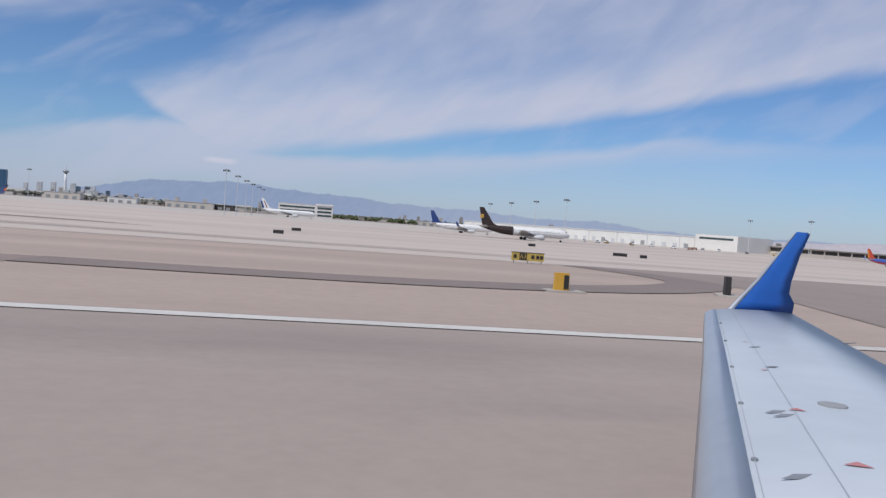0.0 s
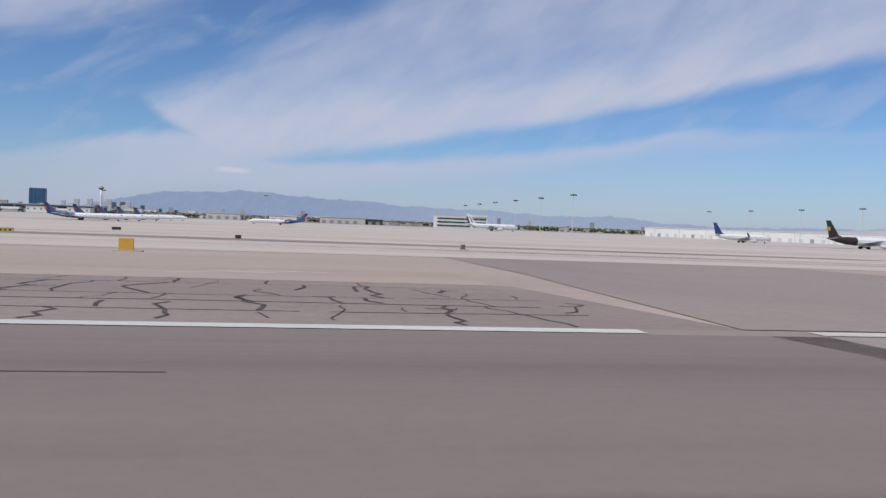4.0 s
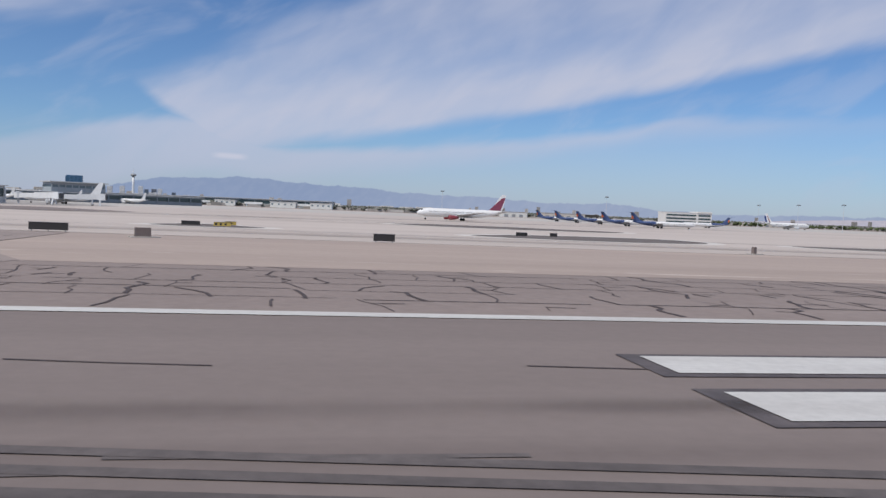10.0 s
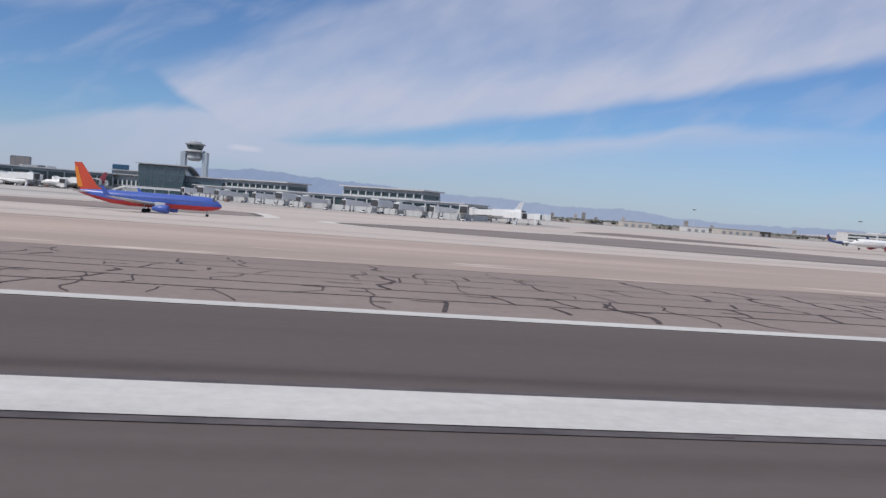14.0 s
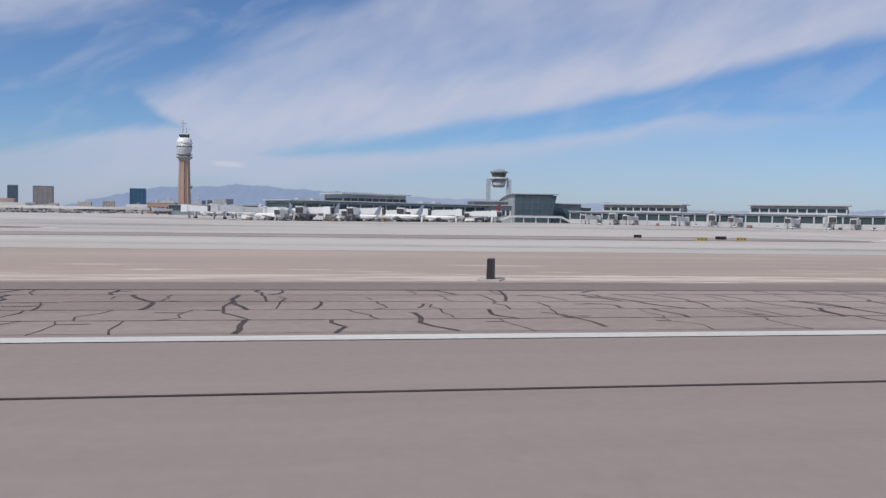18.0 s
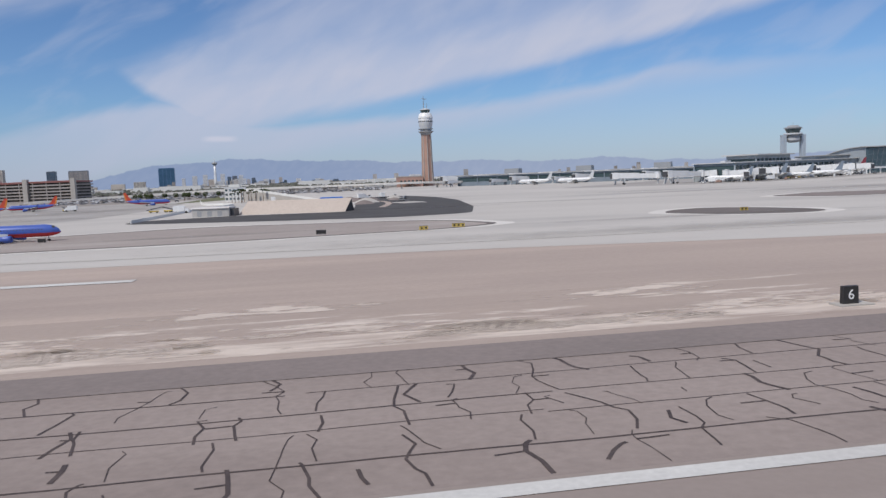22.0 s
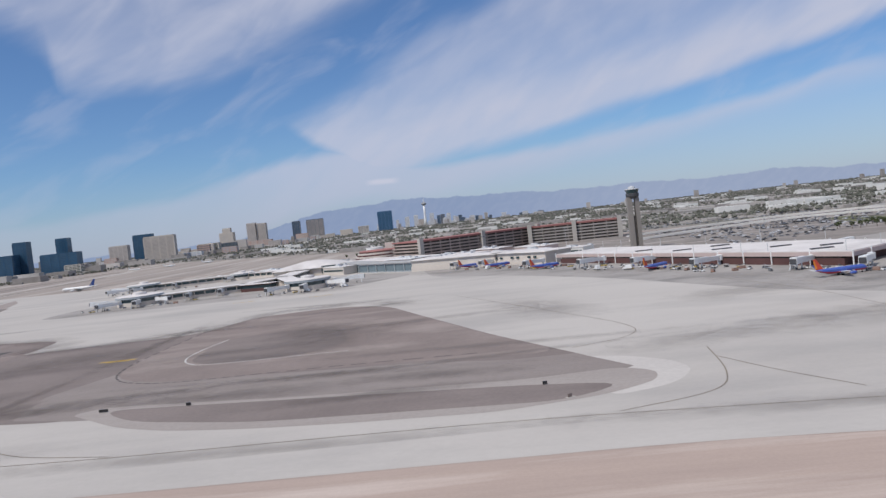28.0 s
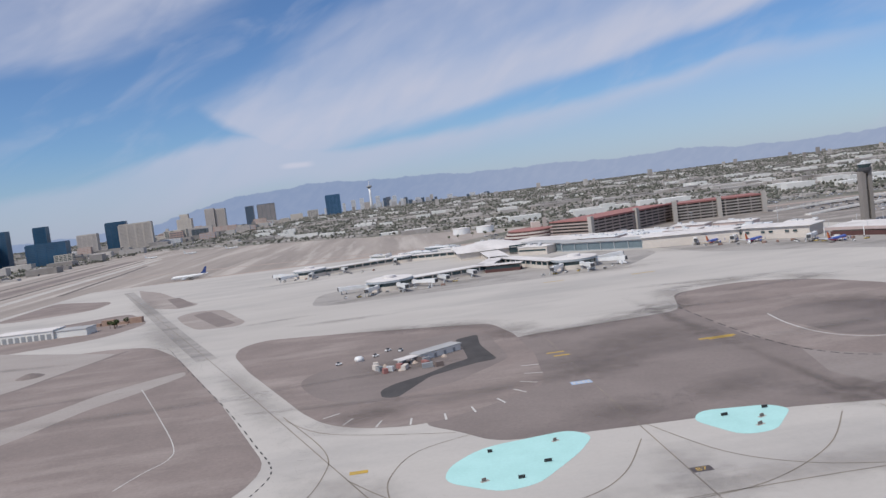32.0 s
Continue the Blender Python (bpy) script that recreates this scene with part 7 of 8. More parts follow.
    part("canopy", Shape().box(-1.6, 1.6, -0.85, 0.85, 2.0, 2.1), LIGHTGREY, t)
    part("load", Shape().box(-1.3, 1.3, -0.65, 0.65, 0.75, 1.5, 0.1), DARKGREY, t)
    for x in (-1.5, 1.5):
        for y in (-0.75, 0.75):
            part("post", Shape().box(x - 0.05, x + 0.05, y - 0.05, y + 0.05, 0.75, 2.0), LIGHTGREY, t)
    for x in (-1.1, 1.1):
        part("wheel", Shape().tube((x, -0.8, 0.3), (x, 0.8, 0.3), 0.3, 8), TYRE, t)
    return t


def truck():
    t = thing("service_truck", -1858, 400, 200, label="white box service truck on the apron", category="truck", group="service trucks")
    part("box_body", Shape().box(-3.6, 1.6, -1.25, 1.25, 0.95, 3.6, 0.05), WHITE, t)
    part("cab", Shape().loft([[(1.7, -1.15, 0.6), (1.7, 1.15, 0.6), (1.7, 1.15, 2.6), (1.7, -1.15, 2.6)], [(3.0, -1.15, 0.6), (3.0, 1.15, 0.6), (3.0, 1.05, 2.3), (3.0, -1.05, 2.3)], [(3.7, -1.1, 0.6), (3.7, 1.1, 0.6), (3.6, 1.05, 1.5), (3.6, -1.05, 1.5)]]), WHITE, t)
    part("windscreen", Shape().loft([[(3.02, -1.0, 2.2), (3.02, 1.0, 2.2), (3.0, 1.0, 2.26), (3.0, -1.0, 2.26)], [(3.58, -1.0, 1.5), (3.58, 1.0, 1.5), (3.62, 1.0, 1.52), (3.62, -1.0, 1.52)]]), GLASS, t)
    for x in (-2.4, 2.4):
        for y in (-1.1, 1.1):
            part("wheel", Shape().tube((x, y - 0.15, 0.5), (x, y + 0.15, 0.5), 0.5, 10), TYRE, t)
    return t


def loader():
    t = thing("belt_loader", -1900, 440, 60, label="low belt loader with raised conveyor", category="vehicle", group="belt loaders")
    part("chassis", Shape().box(-2.4, 2.4, -0.9, 0.9, 0.45, 1.1, 0.06), SIGNYELLOW, t)
    part("conveyor", Shape().loft([[(-3.4, -0.5, 1.1), (-3.4, 0.5, 1.1), (-3.4, 0.5, 1.5), (-3.4, -0.5, 1.5)], [(3.8, -0.5, 2.6), (3.8, 0.5, 2.6), (3.8, 0.5, 3.0), (3.8, -0.5, 3.0)]]), DARKGREY, t)
    for x in (-1.5, 1.5):
        part("axle_wheels", Shape().tube((x, -0.95, 0.4), (x, 0.95, 0.4), 0.4, 10), TYRE, t)
    return t


def orange_dolly():
    t = thing("container_dolly", -1895, 430, 40, label="low rust-orange dolly carrying boxes on the apron", category="cart", group="container dollies")
    part("bed", Shape().box(-2.2, 2.2, -1.1, 1.1, 0.4, 0.6), mat("rusty_bed", (0.36, 0.19, 0.12), (0.30, 0.16, 0.11), scale=0.8, rough=0.7), t)
    part("load", Shape().box(-1.9, 1.9, -0.95, 0.95, 0.6, 1.9, 0.1), mat("rusty_load", (0.30, 0.20, 0.16), (0.24, 0.165, 0.14), scale=0.8, rough=0.7), t)
    for x in (-1.6, 1.6):
        part("axle_wheels", Shape().tube((x, -1.0, 0.25), (x, 1.0, 0.25), 0.25, 8), TYRE, t)
    return t


kinds = [tug(), cart(), truck(), loader(), orange_dolly()]
vr = random.Random(12)
SPOTS = ([(-1870 - i * 9, 425 + i * 15 + vr.uniform(-16, 4)) for i in range(15)] + [(-1800 + vr.uniform(-40, 20), 420 + vr.uniform(-12, 40)) for _ in range(8)] + [(-1725, 527), (-1728, 521), (-1640, 411), (-1647, 411), (-1654, 410), (-1688, 690)]
         + [(-2470 + i * 13, 745 + vr.uniform(-18, 6) + max(0, 2 * (i - 4))) for i in range(9)] + [(-2290 + i * 11, 712 + vr.uniform(-12, 6)) for i in range(8)] + [(-2560 + i * 14, 990 + vr.uniform(-10, 8)) for i in range(9)]
         + [(-1260 + i * 11, 525 + i * 6 + vr.uniform(-14, 6)) for i in range(16)] + [(-1025 + i * 11, 585 - i * 9 + vr.uniform(-22, -6)) for i in range(17)] + [(130 + i * 14, 560 + vr.uniform(-25, 10)) for i in range(14)] + [(-2110 + i * 10, 775 - i * 9 + vr.uniform(-15, 5)) for i in range(7)])
for i in range(64):
    k = vr.random()
    x, y = (-1868 - k * 165, 428 + k * 310)
    dist = vr.uniform(4, 34)
    SPOTS.append((x - dist * 0.88, y - dist * 0.47))
for i in range(34):
    k = vr.random()
    SPOTS.append((-1290 + k * 200 + vr.uniform(-6, 6), 530 + k * 115 - vr.uniform(0, 26)))
for i in range(46):
    k = vr.random()
    SPOTS.append((-1300 + k * 190 + vr.uniform(-4, 4), 528 + k * 108 - vr.uniform(0, 16)))
for i, (x, y) in enumerate(SPOTS):
    copy_thing(kinds[vr.choice((0, 0, 0, 1, 1, 3, 4, 2 if i % 3 == 0 else 1))], pose(x * U, y * U, g(y) * U, 0, 0, vr.uniform(0, 360)))

# lamp masts on the cargo apron
def mast(x, y, h, label="tall steel light mast with a ring of floodlights"):
    t = thing("light_mast", x, y, label=label, category="light mast", group="apron light masts")
    part("pole", Shape().tube((0, 0, 0), (0, 0, h), 0.26, 8, 0.13), LIGHTGREY, t)
    part("ring", Shape().turned(0, 0, [(0.4, h - 0.5), (1.7, h - 0.4), (1.7, h), (0.3, h + 0.3)], 10), MIDGREY, t)
    for i in range(6):
        a = i * math.pi / 3
        part("floodlight", Shape().box(1.8 * math.cos(a) - 0.35, 1.8 * math.cos(a) + 0.35, 1.8 * math.sin(a) - 0.35, 1.8 * math.sin(a) + 0.35, h - 1.1, h - 0.3, 0.08), DARKGREY, t)
    return t


m0 = mast(100.5, 494, 28)
for x, y in ((101.5, 566), (102, 640), (102, 715), (-117, 479), (-116.5, 554), (-116, 630), (-116, 706), (-115, 782), (-115, 860), (-330, 800), (-500, 860), (300, 520), (300, 600), (-1840, 700), (-1990, 860), (-2080, 880)):
    copy_thing(m0, pose(x * U, y * U, g(y) * U))

# ---- airfield signs ----
def lettering(text, size, material, parent, m, name="lettering"):
    cu = bpy.data.curves.new("letters", "FONT")
    cu.body = text
    cu.size = size * U
    cu.align_x = "CENTER"
    cu.align_y = "CENTER"
    cu.extrude = 0.01 * U
    tmp = bpy.data.objects.new("letters", cu)
    me = bpy.data.meshes.new_from_object(tmp)
    bpy.data.objects.remove(tmp)
    me.materials.clear()
    me.materials.append(material)
    ob = new(name, me)
    ob.parent = parent
    ob.matrix_basis = m
    return ob


def field_sign(x, y, w, kind, text="", turn=0):
    h, z0 = (0.85, 0.2) if kind == "blk" else (0.8, 0.25) if kind == "yel" else (1.0, 0.35)
    if kind in ("blk", "yel", "panel"):
        t = thing("airfield_sign", x, y, 0, label={"blk": "dark low airfield guidance sign seen from behind", "yel": "yellow low airfield guidance sign", "panel": "yellow taxiway guidance sign with a black location panel"}[kind], category="sign", group="guidance signs")
        part("face", Shape().box(-w / 2, w / 2, -0.14, 0.14, z0, z0 + h, 0.02), SIGNBLACK if kind == "blk" else SIGNYELLOW, t)
        for i in range(max(2, int(w / 1.2))):
            px = -w / 2 + 0.3 + i * (w - 0.6) / max(1, int(w / 1.2) - 1)
            part("leg", Shape().box(px - 0.05, px + 0.05, -0.05, 0.05, 0, z0 + 0.01), MIDGREY, t)
        part("trim", Shape().box(-w / 2 - 0.05, w / 2 + 0.05, -0.17, 0.17, z0 + h, z0 + h + 0.06), DARKGREY, t)
        if kind == "yel":
            for i in range(int(w)):
                part("mark", Shape().box(-w / 2 + 0.3 + i, -w / 2 + 0.75 + i, -0.16, -0.14, 0.45, 0.85), SIGNBLACK, t)
        if kind == "panel":
            part("location_panel", Shape().box(-w * 0.16 - 0.45, -w * 0.16 + 0.5, -0.17, -0.135, 0.42, 1.28), SIGNBLACK, t)
            lettering(text, 0.72, SIGNYELLOW, t, pose(-w * 0.16 * U, -0.185 * U, 0.85 * U, 90, 0, 0))
            for px in (-w * 0.4, w * 0.15, w * 0.3, w * 0.42):
                part("mark", Shape().box(px - 0.2, px + 0.2, -0.16, -0.13, 0.62, 1.08), SIGNBLACK, t)
    else:
        lab = {"num": "black upright runway distance sign with a white number", "back": "weathered grey-brown sign box on a concrete pad", "orange": "ochre back of an airfield sign", "brown": "ochre and black sign box lying low in the gravel", "yfront": "ochre square airfield sign with a dark panel"}[kind]
        t = thing("distance_sign" if kind == "num" else "airfield_sign", x, y, turn, label=lab, category="sign", group="runway signs")
        hh = {"brown": 0.8, "yfront": 1.0, "back": 0.95}.get(kind, 1.25)
        part("box_body", Shape().box(-w / 2, w / 2, -0.2, 0.2, 0.12, 0.12 + hh, 0.02), {"num": SIGNBLACK, "back": GREYBROWN, "orange": SIGNORANGE, "brown": SIGNORANGE, "yfront": SIGNORANGE}[kind], t)
        part("pad", Shape().box(-w / 2 - 0.5, w / 2 + 0.9, -0.7, 0.7, -0.05, 0.12), CONCRETE, t)
        if kind == "num" and text:
            lettering(text, 1.0, WHITE, t, pose(0, -0.22 * U, 0.75 * U, 90, 0, 0))
        if kind in ("brown", "yfront"):
            part("dark_panel", Shape().box(w * 0.1, w / 2 - 0.05, -0.23, -0.2, 0.2, hh), SIGNBLACK, t)
    return t


for x, y, w, k, tx in ((-55, 43, 0.85, "yfront", ""), (-42, 94, 4.2, "panel", "A2"), (-41, 49, 1.0, "num", ""), (-76, 199, 2.6, "blk", ""), (-72, 242, 2.9, "blk", ""), (9, 262, 2.6, "blk", ""), (21, 213, 4.3, "blk", ""), (26, 208, 2.1, "blk", ""),
                       (-348, 190, 3.3, "yel", ""), (-340, 255, 2.7, "blk", ""), (-337, 98, 1.2, "back", ""), (-298, 203, 1.5, "blk", ""), (-298, 86, 1.5, "orange", ""), (-248, 160, 1.0, "back", ""), (-306, 46, 0.85, "num", "2"), (-387, 109, 3.4, "blk", ""),
                       (-589, 187, 2.9, "blk", ""), (-577, 199, 2.0, "blk", ""), (-579, 100, 0.7, "back", ""), (-489, 163, 2.4, "yel", ""), (-671, 99, 4.4, "blk", ""), (-658, 88, 1.7, "back", ""), (-631, 98, 2.7, "blk", ""), (-667, 180, 4.0, "blk", ""), (-659.5, 174, 3.6, "yel", ""),
                       (-791.5, 43.5, 1.0, "back", ""), (-758, 90, 4.6, "panel", "A3"), (-754, 165, 2.6, "yel", ""), (-660, 196, 2.6, "yel", ""),
                       (-1048, 99, 3.6, "blk", ""), (-1042, 95, 2.1, "back", ""), (-1043, 223, 5.0, "blk", ""), (-1032, 227, 2.1, "blk", ""), (-1144, 221, 2.4, "blk", ""), (-1139, 191, 3.2, "yel", ""), (-1168.5, 44.3, 0.75, "back", ""), (-1133, 95, 4.8, "panel", "A4"), (-1122, 212, 3.4, "blk", ""), (-1022, 236, 5.0, "blk", ""),
                       (-1229, 47, 0.9, "num", ""), (-1122, 201, 3.0, "yel", ""), (-1426.5, 114, 3.4, "blk", ""), (-1386, 195, 2.9, "blk", ""), (-1374, 203, 1.6, "blk", ""), (-1376.5, 111, 1.0, "back", ""), (-1464.5, 105, 1.0, "back", ""), (-1463, 190, 2.2, "yel", ""), (-1539, 49, 1.2, "num", "6"), (-1551, 175, 2.0, "yel", ""), (-1542, 180, 3.0, "yel", ""),
                       (-1654, 200, 3.1, "blk", ""), (-1642, 206, 1.9, "blk", ""), (-1642, 104, 1.1, "back", ""), (-1574, 180, 2.3, "blk", ""), (-1732, 194, 4.0, "yel", ""), (-1743, 187, 2.0, "yel", ""), (-1825, 96, 4.4, "brown", ""), (-1818, 108, 1.7, "back", ""), (-1918, 107, 4.0, "brown", ""), (-1874, 222, 3.1, "blk", ""),
                       (-2220, 261, 3.1, "blk", ""), (-2190, 258, 1.6, "blk", ""), (-2075, 236, 1.4, "blk", ""), (-2070, 218, 1.2, "back", ""),
                       (-2398, 266, 1.6, "blk", ""), (-2382, 250, 2.4, "blk", ""), (-2403, 242, 1.4, "back", ""), (-2376, 268, 1.2, "back", ""), (-2392, 240, 2.0, "blk", ""), (-2318, 268, 2.2, "blk", ""), (-2308, 262, 1.6, "back", ""), (-2303, 270, 2.0, "blk", ""), (-2312, 255, 1.8, "back", "")):
    field_sign(x, y, w, k, tx, 68 if k == 'num' and not tx else 25 if k == 'back' else 0)
for x, y, rz, txt in ((-2343, 227, 0, "B7"), (-2266, 219, -20, "")):
    t = thing("painted_location_mark", x, y, rz, g(y) + 0.09, "black painted taxiway location mark with yellow letters", "marking")
    part("field", Shape().box(-3.0, 3.0, -1.9, 1.9, 0, 0.01), BLACKPAINT, t)
    if txt:
        lettering(txt, 3.2, YELLOW, t, pose(0, 0, 0.02 * U))
    else:
        part("bar", Shape().box(-2.0, 2.0, -0.9, 0.9, 0.01, 0.02), YELLOW, t)
pb = thing("painted_gate_mark", -2350, 335, 0, g(335) + 0.09, "pale blue painted gate mark on the old apron", "marking")
part("field", Shape().box(-4.4, 4.4, -2.4, 2.4, 0, 0.01), paint("pale_blue_marking", (0.36, 0.48, 0.66), 0.7), pb)
for i in range(4):
    part("bar", Shape().box(-3.6 + i * 2, -2.4 + i * 2, -1.5, 1.5, 0.01, 0.02), WHITEPAINT, pb)

# ---- work yard on the field ----
wy = thing("site_shed", -2405, 431, 36, label="long low pale work-yard shed with a flat roof", category="building")
part("wall", Shape().box(-14, 14, -4, 4, 0, 3.4), WALLWHITE, wy)
part("roof", Shape().box(-14.5, 14.5, -4.6, 4.6, 3.4, 3.9, 0.1), ROOFGREY, wy)
part("canopy", Shape().box(-26, -14, -3.5, 3.5, 2.9, 3.2), ROOFWHITE, wy)
for x in (-25.5, -20, -14.5):
    part("post", Shape().box(x - 0.12, x + 0.12, -3.4, -3.2, 0, 2.9), LIGHTGREY, wy)
for i in range(4):
    part("door", Shape().box(-11 + i * 6.5, -9.4 + i * 6.5, -4.15, -4, 0, 2.3), MIDGREY, wy)
yr = random.Random(5)
for i in range(17):
    x, y = -2438 + yr.uniform(0, 38), 402 + yr.uniform(0, 24)
    if yr.random() < 0.3:
        solid("material_pile", Shape().turned(0, 0, [(yr.uniform(1.4, 2.4), 0), (1.3, 0.8), (0.3, yr.uniform(1.2, 2.0))], 9), mat("heap_soil", (0.42, 0.34, 0.28), (0.5, 0.42, 0.36), scale=1.0, rough=0.95), "small heap of pale material in the work yard", "heap", at=(x, y))
    else:
        bx = thing("site_container", x, y, yr.uniform(0, 180), label="small pale site container", category="container", group="site containers")
        a = yr.uniform(1.4, 3.2)
        part("box_body", Shape().box(-a, a, -1.2, 1.2, 0.1, 2.5, 0.03), yr.choice((WALLBEIGE, LIGHTGREY, REDROOF, MIDGREY, GREYBROWN)), bx)
        part("door", Shape().box(a, a + 0.06, -1.0, 1.0, 0.2, 2.3), LIGHTGREY, bx)
wt = thing("water_tank", -2447, 442, label="white round water tank in the work yard", category="tank")
part("shell", Shape().turned(0, 0, [(2.4, 0), (2.6, 1.6), (1.8, 2.6), (0.3, 2.8)], 14), WHITE, wt, smooth=True)
for x, y, a in ((-2438, 448, 20), (-2431, 459, 35), (-2424, 454, 70), (-2458, 439, 10)):
    copy_thing(kinds[0], pose(x * U, y * U, g(y) * U, 0, 0, a))
# fuel hut, canopy and vans near the eastern lot
GREYWALL = mat("grey_render", (0.44, 0.425, 0.41), (0.39, 0.375, 0.36), scale=0.2, fine=1.0, fine_amt=0.1, rough=0.9)
hutb = thing("pump_house", -1615, 328, -14, label="low grey pump house with a pale flat roof", category="building")
part("wall", Shape().box(-7.6, 7.6, -4, 4, 0, 3.3), GREYWALL, hutb)
part("roof", Shape().box(-8.0, 8.0, -4.5, 4.5, 3.3, 3.8, 0.15), ROOFWHITE, hutb)
part("dark_end", Shape().box(7.6, 9.4, -2.6, 3.4, 0, 3.0, 0.1), DARKGREY, hutb, "plain dark end block")
for i in range(3):
    part("door", Shape().box(-5.5 + i * 4.2, -3.6 + i * 4.2, -4.12, -4, 0, 2.3), MIDGREY, hutb)
cn = thing("blue_canopy", -1564.5, 440, label="bright blue flat canopy on short posts", category="canopy")
part("canopy", Shape().box(-6.5, 6.5, -5, 5, 1.3, 3.5, 0.3), BRIGHTBLUE, cn)
for x in (-5.8, 0, 5.8):
    for y in (-4, 4):
        part("post", Shape().tube((x, y, 0), (x, y, 1.3), 0.18, 6), LIGHTGREY, cn)
# heaps, skips and machines on the dark lot
lr = random.Random(44)
for x, y, k in ((-1549, 400, 2.2), (-1546, 424, 2.8), (-1551, 446, 2.4), (-1540, 470, 2.0), (-1528, 452, 1.6), (-1524, 492, 2.0), (-1553, 474, 2.6)):
    solid("rubble_heap", Shape().turned(0, 0, [(2.6 * k, 0), (1.9 * k, 0.4 * k), (0.9 * k, 0.8 * k), (0.15 * k, 0.95 * k)], 11), OLDASPH if lr.random() < 0.6 else CONCRETE, "dark heap of broken asphalt on the lot", "heap", at=(x, y), rz=lr.uniform(0, 90))
solid("pale_slab", Shape().box(-6, 6, -9, 9, 0, 0.3, 0.05), CONC, "pale broken concrete slab lying on the dark lot", "slab", at=(-1527, 392), rz=14)
for x, y, a in ((-1543, 500, 20), (-1530, 510, 100), (-1520, 470, 60), (-1556, 500, 10), (-1536, 535, 0), (-1518, 540, 90), (-1526, 430, 150)):
    copy_thing(kinds[lr.choice((0, 1, 2))], pose(x * U, y * U, g(y) * U, 0, 0, a))
copy_thing(kinds[2], pose(-1637 * U, 386 * U, g(386) * U, 0, 0, 4))
# curved ramp with a white parapet, coming down to the apron road
arc = curve_line([(-1624, 585, 8.6), (-1614, 554, 8.2), (-1602, 533, 6.6), (-1588, 516, 4.2), (-1571, 503, 1.3)])
ramp = thing("ramp_wall", 0, 0, z=0, label="curved ramp wall with a white parapet", category="ramp")
for nm, lo, hi, th, m in (("wall", 0.0, -1.1, 0.30, CONCRETE), ("parapet", -1.1, 0.0, 0.42, WALLWHITE)):
    rows_ = []
    for i, p in enumerate(arc):
        d = (Vector(arc[min(i + 1, len(arc) - 1)]) - Vector(arc[max(i - 1, 0)]))
        n = Vector((-d.y, d.x)).normalized() * th
        z = g(p[1])
        a, b = (z, z + max(0.1, p[2] + hi)) if nm == "wall" else (z + max(0.1, p[2] + lo), z + p[2] + 0.3)
        rows_.append([(p[0] - n.x, p[1] - n.y, a), (p[0] + n.x, p[1] + n.y, a), (p[0] + n.x, p[1] + n.y, b), (p[0] - n.x, p[1] - n.y, b)])
    part(nm, Shape().loft(rows_), m, ramp)
# white office block behind the palms
ob_ = thing("office_block", -1630, 606, label="white stepped office block with grey windows", category="building")
part("wall", Shape().box(-9, 6, -6, 6, 0, 10.4), WALLWHITE, ob_)
part("upper_wall", Shape().box(-6, 2, -4, 5, 10.4, 12.8), WALLWHITE, ob_)
part("side_wing", Shape().box(6, 13, -5, 5, 0, 7.4), WALLWHITE, ob_)
part("roof_edge", Shape().box(-9.3, 6.3, -6.3, 6.3, 10.4, 10.7), LIGHTGREY, ob_)
for z in (1.3, 4.6, 7.8):
    for i in range(8 if z < 4 else 5):
        x = -7.6 + i * 2.8
        y = -6.0 if x < 6 else -5.0
        part("window", Shape().box(x - 0.8, x + 0.8, y - 0.12, y + 0.1, z, z + 1.6), GREYGLASS if i % 3 else GLASS, ob_)
for x, y, a in ((-1723, 515, 180), (-1600, 520, 90), (-1596, 540, 92)):
    copy_thing(kinds[2], pose(x * U, y * U, g(y) * U, 0, 0, a))
wall_line = curve_line([(-1663, 647), (-1652, 570), (-1643, 518), (-1622, 484), (-1634, 400), (-1636, 371), (-1640, 294)])
rows_ = []
for i, p in enumerate(wall_line):
    d = (Vector(wall_line[min(i + 1, len(wall_line) - 1)]) - Vector(wall_line[max(i - 1, 0)])).normalized()
    n = Vector((-d.y, d.x)) * 0.25
    rows_.append([(p[0] - n.x, p[1] - n.y, g(p[1])), (p[0] + n.x, p[1] + n.y, g(p[1])), (p[0] + n.x * 0.6, p[1] + n.y * 0.6, g(p[1]) + 1.2), (p[0] - n.x * 0.6, p[1] - n.y * 0.6, g(p[1]) + 1.2)])
solid("barrier_wall", Shape().loft(rows_), WALLWHITE, "long low white concrete barrier along the apron road", "barrier", "structure")

# ---- trees ----
LEAF = mat("dusty_leaves", (0.05, 0.065, 0.03), (0.08, 0.095, 0.045), scale=0.5, fine=2.0, fine_amt=0.3, rough=0.9, island=0.35, spec=0.1)
BARK = mat("palm_bark", (0.20, 0.15, 0.11), (0.14, 0.10, 0.075), scale=1.0, fine=4.0, fine_amt=0.2, rough=0.95)
tr = random.Random(8)


def clump(s, x, y, z, r, rnd):
    """A small uneven leaf clump of eight faces."""
    k = [rnd.uniform(0.65, 1.2) * r for _ in range(6)]
    s.add([(x + k[0], y, z), (x, y + k[1], z), (x - k[2], y, z), (x, y - k[3], z), (x + rnd.uniform(-0.3, 0.3) * r, y, z + k[4] * 0.8), (x, y, z - k[5] * 0.6)],
          [(0, 1, 4), (1, 2, 4), (2, 3, 4), (3, 0, 4), (1, 0, 5), (2, 1, 5), (3, 2, 5), (0, 3, 5)])


def palm():
    t = thing("palm_tree", -1594, 709, label="fan palm with a slim trunk and drooping crown", category="tree", group="palms along the road")
    part("trunk", Shape().tube((0, 0, 0), (0.2, 0.1, 8.6), 0.28, 8, 0.18), BARK, t)
    s = Shape()
